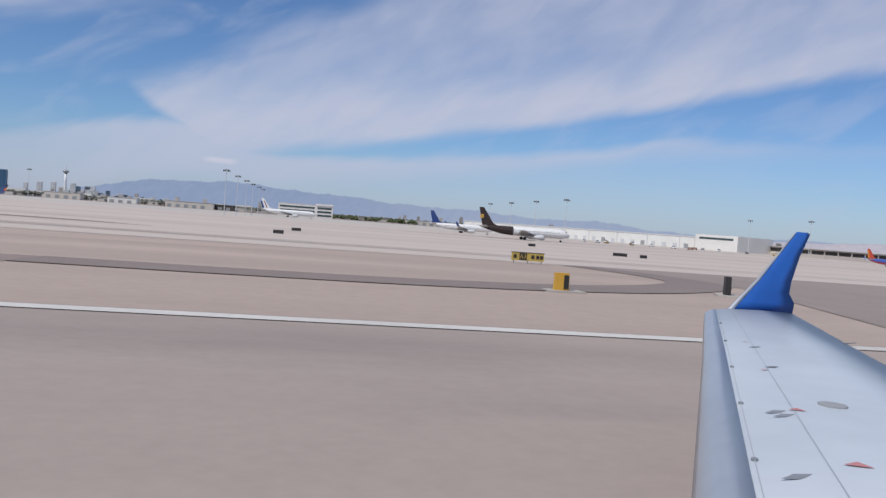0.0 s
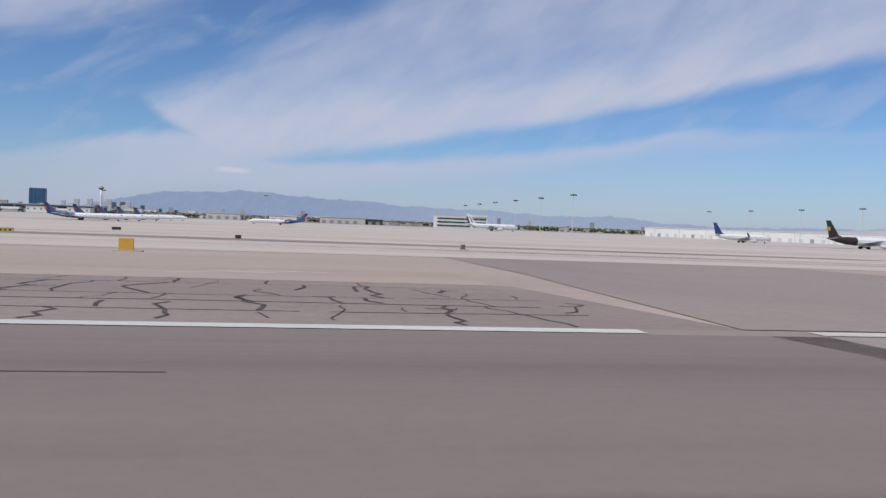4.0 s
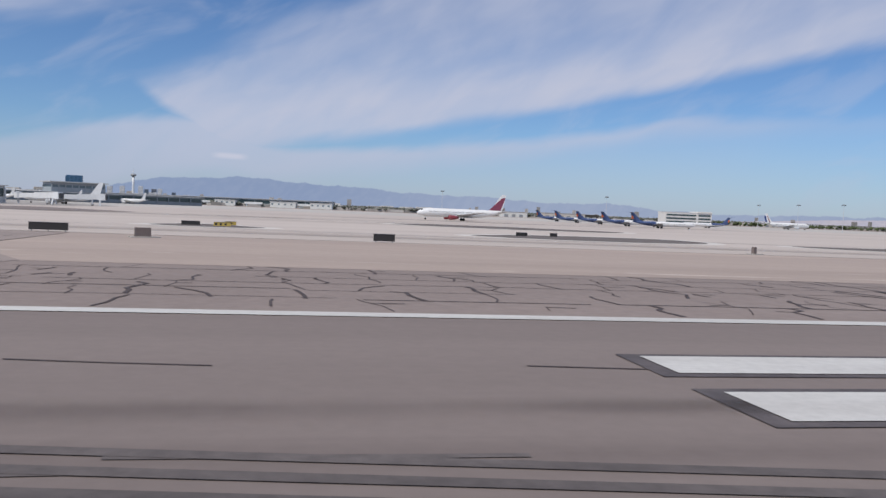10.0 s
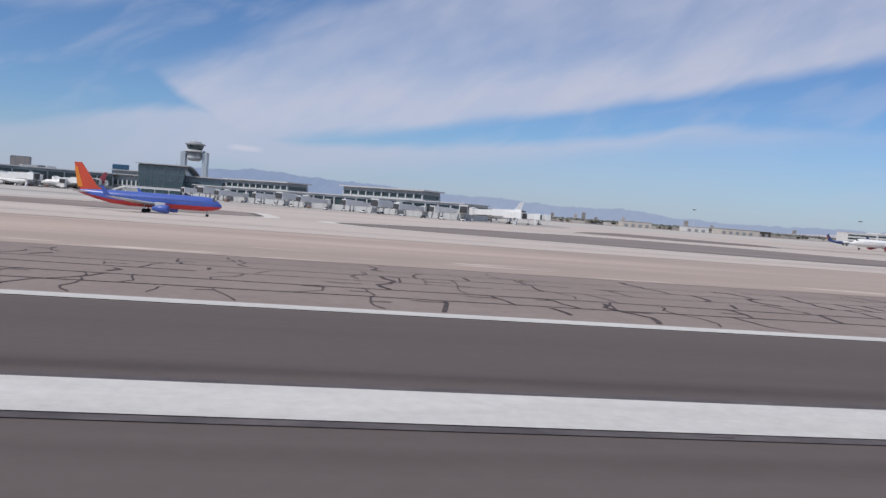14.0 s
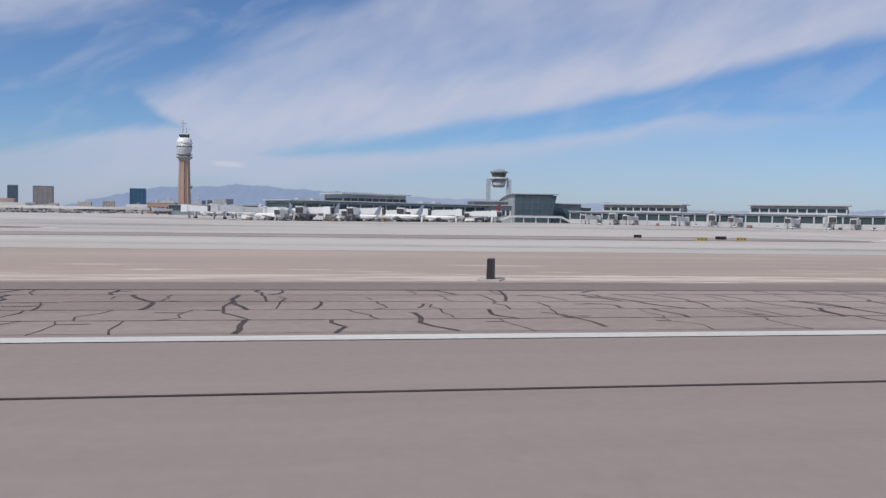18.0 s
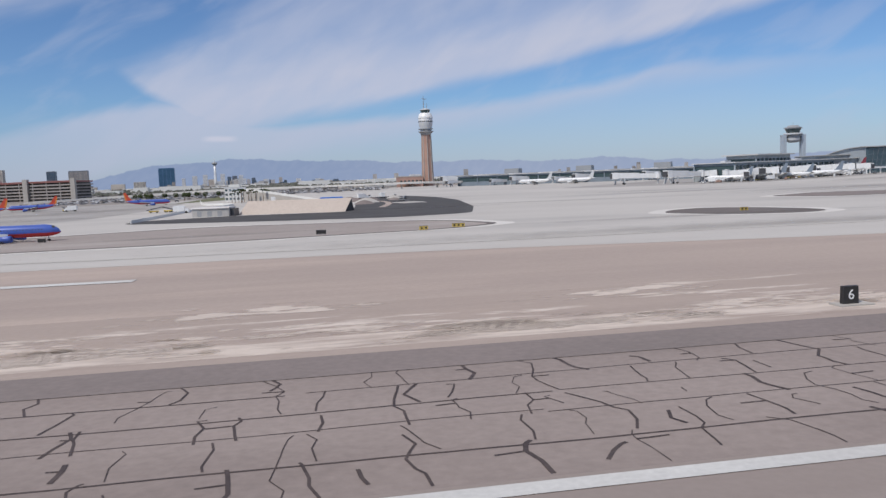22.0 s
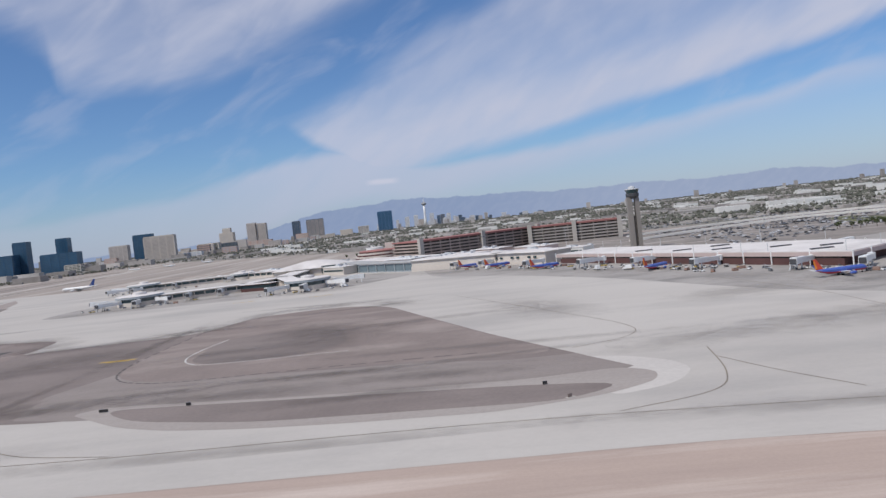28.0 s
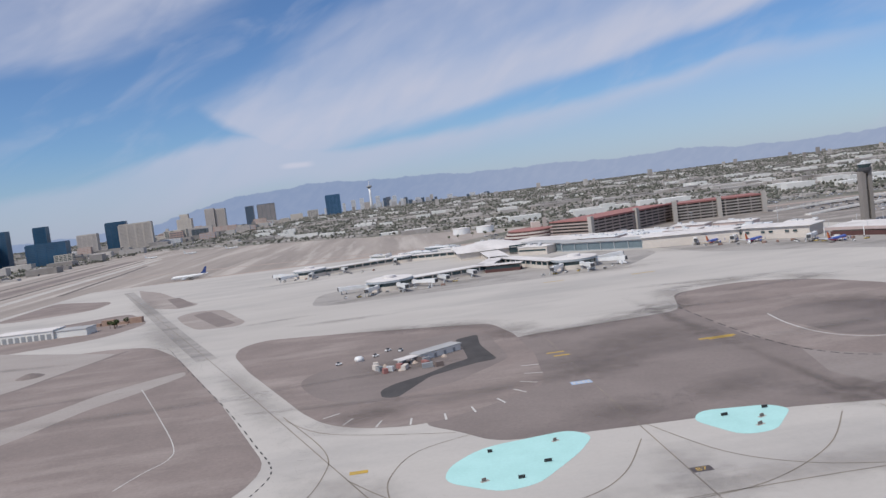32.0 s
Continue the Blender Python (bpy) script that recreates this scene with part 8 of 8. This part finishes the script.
    for i in range(16):
        a = i * 2 * math.pi / 16 + tr.uniform(-0.15, 0.15)
        dr = tr.uniform(-0.9, 0.9)
        c, k = math.cos(a), math.sin(a)
        s.add([(0.2, 0.1, 8.6), (0.2 + 1.3 * c - 0.8 * k, 0.1 + 1.3 * k + 0.8 * c, 9.3 + dr * 0.4), (0.2 + 2.4 * c, 0.1 + 2.4 * k, 8.5 + dr), (0.2 + 1.3 * c + 0.8 * k, 0.1 + 1.3 * k - 0.8 * c, 9.3 + dr * 0.4)], [(0, 1, 2, 3)])
    part("crown", s, LEAF, t)
    return t


pm = palm()
pm.matrix_basis = pose(-1622 * U, 540 * U, g(540) * U)
for i in range(11):
    copy_thing(pm, pose((-1630 + i * 2.3 + tr.uniform(-1, 1)) * U, (534 + tr.uniform(-6, 34)) * U, g(540) * U, 0, 0, tr.uniform(0, 360)) @ Matrix.Scale(tr.uniform(0.7, 0.95), 4))


def round_tree():
    t = thing("tree", -1700, 760, label="dusty green shade tree", category="tree", group="trees beside the apron road")
    part("trunk", Shape().tube((0, 0, 0), (0.1, 0, 3.0), 0.3, 8, 0.2), BARK, t)
    for a in range(4):
        part("limb", Shape().tube((0.1, 0, 2.6), (1.4 * math.cos(a * 1.6), 1.4 * math.sin(a * 1.6), 4.6), 0.14, 6, 0.06), BARK, t)
    s = Shape()
    for i in range(90):
        a, b, q = tr.uniform(0, 6.28), tr.uniform(-0.6, 1.0), tr.uniform(1.2, 2.7)
        clump(s, q * math.cos(a) * (1 - 0.3 * abs(b)), q * math.sin(a) * (1 - 0.3 * abs(b)), 4.8 + b * 2.0, tr.uniform(0.35, 0.7), tr)
    part("crown", s, LEAF, t)
    return t


rtree = round_tree()
for i in range(34):
    x, y = (-1740 + tr.uniform(0, 130), 740 + tr.uniform(-30, 60)) if i < 20 else (-2690 + tr.uniform(0, 20), 745 + tr.uniform(-4, 16)) if i < 26 else (-2320 + tr.uniform(0, 120), 1380 + tr.uniform(0, 60))
    copy_thing(rtree, pose(x * U, y * U, g(y) * U, 0, 0, tr.uniform(0, 360)) @ Matrix.Scale(1, 4))
far_trees = Shape()
for i in range(520):
    x, y = tr.uniform(-60, 700), tr.uniform(1175, 1260)
    if noise.noise(Vector((x / 34, 3.0, 0.0))) > 0.12:
        continue
    r = tr.uniform(2.0, 4.5)
    clump(far_trees, x, y, g(500) + r * tr.uniform(0.6, 1.3), r, tr)
solid("field_edge_trees", far_trees, LEAF, "dark line of trees at the edge of the field", "trees", "stuff")

# ---- the city ----
# roof tones drawn closer together, as distance haze would soften them
ROOFS = mat("city_roofs", (0.44, 0.415, 0.395), (0.29, 0.265, 0.245), scale=0.01, fine=0.2, fine_amt=0.1, rough=0.9, island=0.35)
cr_ = random.Random(21)


def in_town(x, y):
    """Blocks stand north of the field; the crossing runways to the north-west stay clear."""
    if y < 1260:
        return False
    if x < -2150 and y < 1500 + (-(x + 2150)) * 1.3 and y < 3900 and x > -3450:
        return False
    return y > 1260 + max(0, (-x - 1500) * 0.25)


houses, trees = Shape(), Shape()
for i in range(8500):
    y = 1260 + 7400 * cr_.random() ** 1.7
    x = -1250 + cr_.uniform(-0.62, 0.85) * (y + 900)
    if not in_town(x, y):
        continue
    quarter = noise.noise(Vector((x / 420, y / 420, 2.0)))
    if quarter > 0.28 and cr_.random() < 0.75:
        continue
    big = cr_.random() < (0.30 if quarter < -0.25 else 0.03) and y > 1700
    w, d, h = (cr_.uniform(30, 110), cr_.uniform(20, 70), cr_.uniform(5, 11)) if big else (cr_.uniform(10, 26), cr_.uniform(7, 14), cr_.uniform(3.2, 5.2))
    if 5200 < y and cr_.random() < 0.02:
        w, d, h = cr_.uniform(20, 40), cr_.uniform(15, 30), cr_.uniform(25, 70)
    z = g(400)
    houses.box(x - w / 2, x + w / 2, y - d / 2, y + d / 2, z, z + h, min(w, d) * (0.0 if big else 0.06))
for i in range(620):
    y = 1800 + 4300 * cr_.random()
    x = cr_.uniform(-4150, -3360)
    w, d, h = (cr_.uniform(40, 110), cr_.uniform(25, 60), cr_.uniform(8, 26)) if cr_.random() < 0.3 else (cr_.uniform(12, 40), cr_.uniform(10, 26), cr_.uniform(4, 12))
    houses.box(x - w / 2, x + w / 2, y - d / 2, y + d / 2, g(400), g(400) + h)
white_roofs = Shape()
for i in range(170):
    y = 1500 + 6200 * cr_.random() ** 1.3
    x = -1450 + cr_.uniform(-0.5, 0.42) * (y + 300)
    if in_town(x, y):
        w, d, h = cr_.uniform(18, 75), cr_.uniform(14, 40), cr_.uniform(6, 15)
        white_roofs.box(x - w / 2, x + w / 2, y - d / 2, y + d / 2, g(400), g(400) + h)
solid("white_warehouses", white_roofs, WALLWHITE, "white flat-roofed warehouses and halls among the houses", "warehouses", "stuff")
solid("city_houses", houses, ROOFS, "low pale houses and warehouses across the valley", "houses", "stuff")
for i in range(40000):
    y = 1260 + 7600 * cr_.random() ** 1.5
    x = -1250 + cr_.uniform(-0.62, 0.9) * (y + 900)
    if not in_town(x, y):
        continue
    quarter = noise.noise(Vector((x / 420, y / 420, 2.0)))
    if quarter < -0.25 and cr_.random() < 0.8:
        continue
    r = cr_.uniform(1.8, 4.4) * (1 + y / 7000)
    clump(trees, x, y, g(400) + r * 0.9, r, cr_)
for i in range(2600):
    x, y = cr_.uniform(-4150, -3330), 1750 + 4300 * cr_.random()
    if x > -3330 - (5600 - y) * 0.02 and y < 2500:
        continue
    for k in range(cr_.choice((1, 2, 3, 4))):
        r = cr_.uniform(2.5, 7)
        clump(trees, x + cr_.uniform(-25, 25), y + cr_.uniform(-25, 25), g(400) + r * 0.9, r, cr_)
# leaf colour greyed and lightened to carry the distance haze
solid("city_trees", trees, mat("hazed_town_leaves", (0.10, 0.104, 0.088), (0.135, 0.136, 0.115), scale=0.02, fine=0.3, fine_amt=0.3, rough=0.95, island=0.4, spec=0.05), "scattered dark garden trees across the valley", "trees", "stuff")


# open crossing-runway field north-west of the terminals
NFIELD = mat("north_field_soil", (0.37, 0.325, 0.29), (0.27, 0.237, 0.212), scale=0.016, fine=0.15, fine_amt=0.1, stretch=(1, 0.07, 1), rough=0.95, c3=(0.45, 0.405, 0.365), scale3=0.02, stretch3=(1, 0.06, 1), lo3=0.52, hi3=0.64)
sheet("north_field", [(-3440, 1770), (-2360, 1262), (-2155, 1490), (-3440, 3170)], 0.05, NFIELD, "streaked tan field of the crossing runways", "ground")
sheet("north_field_west", [(-3440, 640), (-2930, 640), (-2890, 1250), (-2366, 1250), (-3440, 1758)], 0.05, NFIELD, "streaked tan field beside the crossing runways", "ground")
for x0, x1, y0, y1, m_, nm in ((-3130, -3085, 650, 2300, OLDASPH, "grey asphalt crossing runway"), (-3010, -2988, 900, 2200, CONC, "pale concrete parallel taxiway"), (-3060, -3046, 900, 2250, DARKISLE, "dark weathered strip beside the crossing runway"), (-3190, -3176, 900, 2300, DARKISLE, "dark weathered strip beside the crossing runway"), (-2950, -2938, 1260, 1900, DARKISLE, "dark weathered strip beside the taxiway")):
    sheet("crossing_strip", [(x0, y0), (x1, y0), (x1 - 60, y1), (x0 - 60, y1)], 0.09, m_, nm, "runway")
solid("taxiway_worn_middle", ribbon(Shape(), [(-2800, 1145), (-2690, 870), (-2590, 620), (-2545, 510)], 13.0, 0.05), RAMP, "darker worn middle of the long taxiway", "taxiway", "structure")
cars = Shape()
pr = random.Random(77)
for i in range(1500):
    if i < 900:
        x = pr.uniform(-1850, -1480)
        y = 720 + 14 * int(pr.uniform(0, 31))
        if y < 700 + (x + 1850) * 0.6 or y > 1165:
            continue
    else:
        x = pr.uniform(-2260, -1500)
        y = 1250 + 12 * int(pr.uniform(0, 12))
    a = pr.uniform(1.9, 2.4)
    cars.box(x - a, x + a, y - 0.9, y + 0.9, g(400) + 0.1, g(400) + 0.85)
    cars.box(x - a * 0.55, x + a * 0.45, y - 0.8, y + 0.8, g(400) + 0.85, g(400) + 1.5, 0.15)
solid("parked_cars", cars, mat("car_paints", (0.40, 0.40, 0.41), (0.14, 0.14, 0.15), scale=0.12, fine=0.2, fine_amt=0.2, rough=0.35, island=0.7, detail=0.0, lo=0.45, hi=0.55), "rows of parked cars behind the terminals", "cars", "stuff")


def hotel(x0, x1, y, d, H, wall, label, floors=None, band=None, crown=None, name="hotel_tower", rz=0.0):
    w = (x1 - x0) / 2
    t = thing(name, (x0 + x1) / 2, y, rz, label=label, category="hotel")
    part("wall", Shape().box(-w, w, -d / 2, d / 2, 0, H), wall, t)
    n = floors or max(6, int(H / 6))
    for k in range(n):
        z = H * (k + 0.35) / n
        part("window_band", Shape().box(-w - 0.4, w + 0.4, -d / 2 - 0.5, d / 2 + 0.4, z, z + H / n * 0.45), band or GLASS, t)
    for i in range(5):
        part("pier", Shape().box(-w + i * w / 2 - w * 0.045, -w + i * w / 2 + w * 0.045, -d / 2 - 0.9, -d / 2 + 0.5, 0, H), wall, t)
    part("crown", Shape().box(-w * 0.99, w * 0.99, -d / 2, d / 2, H, H + H * 0.04), crown or wall, t)
    return t


TANBAND = mat("tan_window_band", (0.37, 0.335, 0.31), (0.33, 0.30, 0.28), scale=0.02, fine=0.2, fine_amt=0.1, rough=0.4)
TAN = mat("hotel_tan", (0.52, 0.475, 0.44), (0.47, 0.43, 0.40), scale=0.02, fine=0.2, fine_amt=0.08, rough=0.8)
GOLDT = mat("hotel_gold", (0.50, 0.45, 0.40), (0.45, 0.405, 0.36), scale=0.02, fine=0.2, fine_amt=0.08, rough=0.5)
BRONZE = mat("hotel_bronze_glass", (0.22, 0.215, 0.225), (0.195, 0.19, 0.20), scale=0.02, fine=0.2, fine_amt=0.1, rough=0.3)
SLATE = mat("hotel_slate", (0.15, 0.165, 0.19), (0.13, 0.145, 0.17), scale=0.02, fine=0.2, fine_amt=0.1, rough=0.35)
CREAM = mat("hotel_cream", (0.58, 0.53, 0.46), (0.52, 0.47, 0.41), scale=0.02, fine=0.2, fine_amt=0.08, rough=0.85)
PINK = mat("hotel_pink", (0.50, 0.36, 0.31), (0.45, 0.33, 0.28), scale=0.02, fine=0.2, fine_amt=0.08, rough=0.85)
DEEPBLUE = mat("hotel_blue_glass", (0.045, 0.10, 0.16), (0.04, 0.085, 0.14), scale=0.02, fine=0.2, fine_amt=0.1, rough=0.2)
CONDO = mat("condo_white", (0.70, 0.69, 0.68), (0.64, 0.63, 0.62), scale=0.02, fine=0.2, fine_amt=0.06, rough=0.8)
CONDOBAND = mat("condo_glass_band", (0.40, 0.43, 0.48), (0.34, 0.37, 0.42), scale=0.03, fine=0.3, fine_amt=0.1, rough=0.35)
# blue glass with the far-off haze tinted into it
HAZEBLUE = mat("hazed_blue_tower", (0.07, 0.15, 0.26), (0.06, 0.13, 0.23), scale=0.01, fine=0.1, fine_amt=0.1, rough=0.3)
hotel(-3042, -2895, 8090, 40, 196, HAZEBLUE, "tall flat blue-glass hotel slab far off", band=DEEPBLUE)
hotel(-3554, -3405, 6960, 40, 174, BRONZE, "tall bronze-glass hotel slab", band=TANBAND, crown=SLATE)
hotel(-3565, -3503, 6440, 40, 164, SLATE, "tall narrow slate-dark hotel tower", band=BLUEGLASS)
hotel(-3665, -3605, 5470, 50, 168, TAN, "tall brown hotel tower of two joined slabs", band=TANBAND)
hotel(-3600, -3534, 5480, 50, 160, GOLDT, "tall golden-brown hotel slab", band=TANBAND)
hotel(-3649, -3504, 3678, 36, 118, GOLDT, "broad gold-glass hotel slab", band=TANBAND)
hotel(-3736, -3644, 3760, 36, 134, DEEPBLUE, "dark blue-glass hotel slab with pale edge", band=BLUEGLASS)
hotel(-3840, -3747, 5400, 60, 120, CREAM, "stepped cream hotel tower", band=TAN)
hotel(-3820, -3767, 5405, 40, 150, CREAM, "upper tier of a stepped cream hotel", band=TAN)
hotel(-3925, -3833, 3900, 40, 95, TAN, "beige mid-rise hotel slab", band=TANBAND)
hotel(-3816, -3767, 3200, 36, 142, DEEPBLUE, "slim dark blue-glass hotel tower", band=BLUEGLASS)
hotel(-3714, -3578, 2900, 50, 80, BLUEGLASS, "broad teal-blue glass hotel block", band=DEEPBLUE)
hotel(-3980, -3860, 2960, 60, 92, BLUEGLASS, "broad teal-blue glass hotel block", band=DEEPBLUE)
hotel(-3885, -3832, 3010, 40, 138, DEEPBLUE, "tall dark blue-glass hotel tower", band=BLUEGLASS)
mr_ = random.Random(91)
for i in range(22):
    x, y = mr_.uniform(-4150, -3480), mr_.uniform(3400, 6400)
    w, h = mr_.uniform(30, 80), mr_.uniform(22, 62)
    hotel(x - w / 2, x + w / 2, y, 30, h, mr_.choice((CREAM, TAN, PINK, GOLDT, CREAM)), "pale mid-rise hotel block along the strip", floors=5, band=mr_.choice((TANBAND, SLATE, TAN)))
hotel(-3600, -3540, 2840, 30, 34, CREAM, "low cream hotel wing", band=GLASS)
hotel(-3560, -3380, 5000, 60, 46, PINK, "long low pinkish hotel block", band=TAN)
hotel(-3420, -3330, 5900, 40, 60, PINK, "mid-rise pink-brown hotel slab far off", band=TAN)
hotel(-3680, -3560, 4500, 60, 60, CREAM, "cream mid-rise hotel block", band=GLASS)
hotel(-3480, -3400, 4300, 40, 52, SLATE, "dark mid-rise hotel block", band=GLASS)
hotel(-3330, -3220, 7400, 50, 55, CREAM, "low white convention hotel", band=TAN)
hotel(-3200, -3100, 7700, 40, 70, CREAM, "white mid-rise hotel far off", band=SLATE)
for x, y, w, H, m_ in ((-2790, 8700, 46, 118, CREAM), (-2700, 8850, 44, 126, CREAM), (-2520, 8900, 46, 132, CREAM), (-2440, 8800, 36, 100, SLATE), (-2400, 9000, 50, 108, BRONZE), (-2330, 8950, 44, 112, CREAM), (-2200, 9050, 40, 80, SLATE), (-2890, 8600, 30, 96, CREAM), (-2060, 9000, 60, 60, CREAM), (-1900, 9050, 36, 74, TAN), (-1700, 8900, 50, 52, CREAM), (-3020, 8300, 120, 70, CREAM), (-2650, 9000, 70, 78, TAN)):
    hotel(x - w / 2, x + w / 2, y, 34, H, CONDO if m_ is CREAM else m_, "distant white downtown tower block" if m_ is CREAM else "distant downtown tower block", floors=8, band=CONDOBAND if m_ is CREAM else TANBAND if m_ is TAN else BLUEGLASS, name="tower_block")
kr_ = random.Random(17)
for i in range(34):
    x, y = kr_.uniform(-2560, -1250), kr_.uniform(8300, 9100)
    w, H = kr_.uniform(22, 60), kr_.uniform(22, 74) * (1.0 if x < -1900 else 0.6)
    m_ = kr_.choice((CONDO, CONDO, CREAM, TAN, SLATE))
    hotel(x - w / 2, x + w / 2, y, 30, H, m_, "distant pale mid-rise block", floors=6, band=BLUEGLASS if m_ is SLATE else CONDOBAND, name="tower_block")
for i in range(30):
    x, y = kr_.uniform(-4100, -3250), kr_.uniform(3600, 7600)
    w, H = kr_.uniform(40, 130), kr_.uniform(14, 38)
    hotel(x - w / 2, x + w / 2, y, 40, H, kr_.choice((CONDO, CREAM, PINK, TAN)), "low pale resort block along the strip", floors=4, band=kr_.choice((CONDOBAND, TANBAND)), name="resort_block")
nd = thing("needle_tower", -2597, 8890, label="very tall white observation tower with a pod near its top", category="tower")
part("shaft", Shape().turned(0, 0, [(26, 0), (15, 60), (12, 150), (13, 228)], 12), WHITE, nd, smooth=True)
part("pod", Shape().turned(0, 0, [(9, 228), (26, 246), (32, 254), (27, 262), (12, 270)], 16), MIDGREY, nd)
part("mast", Shape().tube((0, 0, 266), (0, 0, 318), 5.0, 6, 2.0), WHITE, nd)

# ---- the wing beside the starting point: swept, grey, with a blue upturned tip ----
# light grey skin with the sky's blue reflection tinted into its colour
WINGGREY = mat("wing_grey_sky_tint", (0.50, 0.55, 0.60), (0.46, 0.505, 0.555), scale=0.8, fine=3.0, fine_amt=0.04, rough=0.38, spec=0.4)
LEDGE = mat("bare_leading_edge", (0.50, 0.53, 0.57), (0.46, 0.49, 0.53), scale=1.0, fine=5.0, fine_amt=0.05, rough=0.32, metal=0.6)
TIPBLUE = mat("wing_tip_blue", (0.02, 0.11, 0.42), (0.018, 0.095, 0.37), scale=1.5, fine=4.0, fine_amt=0.08, rough=0.35)
wing = thing("aircraft_wing", PATH[0][1], PATH[0][2], 0, PATH[0][3], "swept light grey aircraft wing with an upturned blue tip", "wing")
# sections run from the root out to the tip: aft of the eye, outboard, height, chord, thickness
SECT = ((0.92, 1.6, -1.09, 2.24, 0.28), (1.70, 3.0, -1.08, 2.10, 0.26), (3.77, 6.7, -1.06, 1.74, 0.20), (5.78, 10.34, -1.00, 1.39, 0.12))
PROF = ((0.0, -0.30), (0.012, -0.04), (0.055, 0.25), (0.125, 0.42), (0.30, 0.50), (0.62, 0.42), (1.0, 0.10), (0.62, -0.22), (0.3, -0.40), (0.1, -0.46), (0.02, -0.42))


def section(a, o, z, c, th, k0, k1, lift=0.0):
    return [(a + u * c, o, z + w * th + lift + u * c * 0.035) for u, w in PROF[k0:k1]]


s1 = Shape()
s1.loft([section(*s_, 0, 11) for s_ in SECT])
part("wing_skin", s1, WINGGREY, wing, smooth=True)
le = Shape()
le.loft([[(p[0] - 0.010, p[1], p[2] + 0.004) for p in section(*s_, 0, 4)] for s_ in SECT], caps=False)
part("leading_edge", le, LEDGE, wing, "bare metal leading edge", smooth=True)


def on_top(o, u, lift=0.006):
    """A point on the upper skin: o metres outboard, u along the chord."""
    for a, b in zip(SECT, SECT[1:]):
        if o <= b[1]:
            break
    t = (o - a[1]) / (b[1] - a[1])
    s_ = [x0 + (x1 - x0) * t for x0, x1 in zip(a, b)]
    for (u0, w0), (u1, w1) in zip(PROF[:6], PROF[1:7]):
        if u0 <= u <= u1:
            w = w0 + (w1 - w0) * (u - u0) / (u1 - u0)
    return Vector((s_[0] + u * s_[3], o, s_[2] + w * s_[4] + u * s_[3] * 0.035 + lift))


def skin_mark(name, pts, w, material, label=""):
    """A thin line of width w painted on the skin along pts of (outboard, along the chord)."""
    v = []
    for o, u in pts:
        p = on_top(o, u)
        v += [(p.x - w / 2, p.y, p.z), (p.x + w / 2, p.y, p.z)]
    part(name, Shape().add(v, [(2 * i, 2 * i + 1, 2 * i + 3, 2 * i + 2) for i in range(len(pts) - 1)]), material, wing, label)


SEAM = paint("skin_seam", (0.36, 0.39, 0.43), 0.6)
SCUFF = paint("skin_scuff", (0.22, 0.24, 0.27), 0.6)
STENCIL = paint("faded_red_stencil", (0.50, 0.20, 0.20), 0.5)
skin_mark("panel_seam", [(1.7 + i * 0.43, 0.30 - 0.02 * i / 20) for i in range(21)], 0.004, SEAM)
skin_mark("panel_seam", [(1.7 + i * 0.43, 0.135) for i in range(21)], 0.005, SEAM)
for o in (2.3, 3.15, 4.3, 5.6, 7.1, 8.6):
    p = on_top(o, 0.135)
    part("fastener", Shape().turned(p.x, p.y, [(0.016, p.z - 0.01), (0.016, p.z + 0.006), (0.006, p.z + 0.010)], 8), SCUFF, wing)
p = on_top(4.2, 0.44)
part("fuel_cap", Shape().turned(p.x, p.y, [(0.085, p.z - 0.01), (0.085, p.z + 0.003), (0.06, p.z + 0.006)], 20), MIDGREY, wing, "grey round fuel cap")
for o, u, k in ((4.05, 0.30, 0.05), (3.0, 0.36, 0.06), (5.4, 0.27, 0.03), (7.0, 0.25, 0.03)):
    p = on_top(o, u)
    part("red_stencil", Shape().add([(p.x - k, p.y, p.z), (p.x + k, p.y - k * 0.8, p.z), (p.x + k * 0.7, p.y + k * 0.7, p.z)], [(0, 1, 2)]), STENCIL, wing)
for o, u in ((4.0, 0.22), (3.9, 0.24), (5.5, 0.30), (2.85, 0.20), (6.6, 0.28)):
    skin_mark("scuff", [(o, u), (o + 0.03, u + 0.02), (o + 0.05, u + 0.03)], 0.09, SCUFF)
for o in (6.0, 7.4):
    p = on_top(o, 0.97)
    part("trailing_wick", Shape().tube((p.x, p.y, p.z), (p.x + 0.16, p.y + 0.02, p.z + 0.01), 0.006, 6), SCUFF, wing)
BLADE = ((6.17, 10.40, -0.95, 1.05, 0.10), (6.32, 10.43, -0.80, 0.94, 0.10), (6.48, 10.47, -0.66, 0.71, 0.085), (6.67, 10.52, -0.49, 0.57, 0.075), (7.09, 10.70, -0.10, 0.38, 0.055), (7.47, 10.87, 0.25, 0.26, 0.04), (7.51, 10.89, 0.28, 0.20, 0.02))
OUTLINE = ((0, 0), (0.06, 0.35), (0.3, 0.5), (0.65, 0.36), (1, 0), (0.65, -0.36), (0.3, -0.5), (0.06, -0.35))
part("wing_tip", Shape().loft([[(a + u * c, o + w * th, z) for u, w in OUTLINE] for a, o, z, c, th in BLADE]), TIPBLUE, wing, "upturned blue wing tip", smooth=True)
part("tip_leading_edge", Shape().loft([[(a + u * c - 0.012, o + w * th * 1.08, z) for u, w in ((0.07, 0.36), (0, 0.1), (0, -0.1), (0.07, -0.36))] for a, o, z, c, th in BLADE[:-1]], caps=False), LEDGE, wing, "bare metal edge of the wing tip", smooth=True)
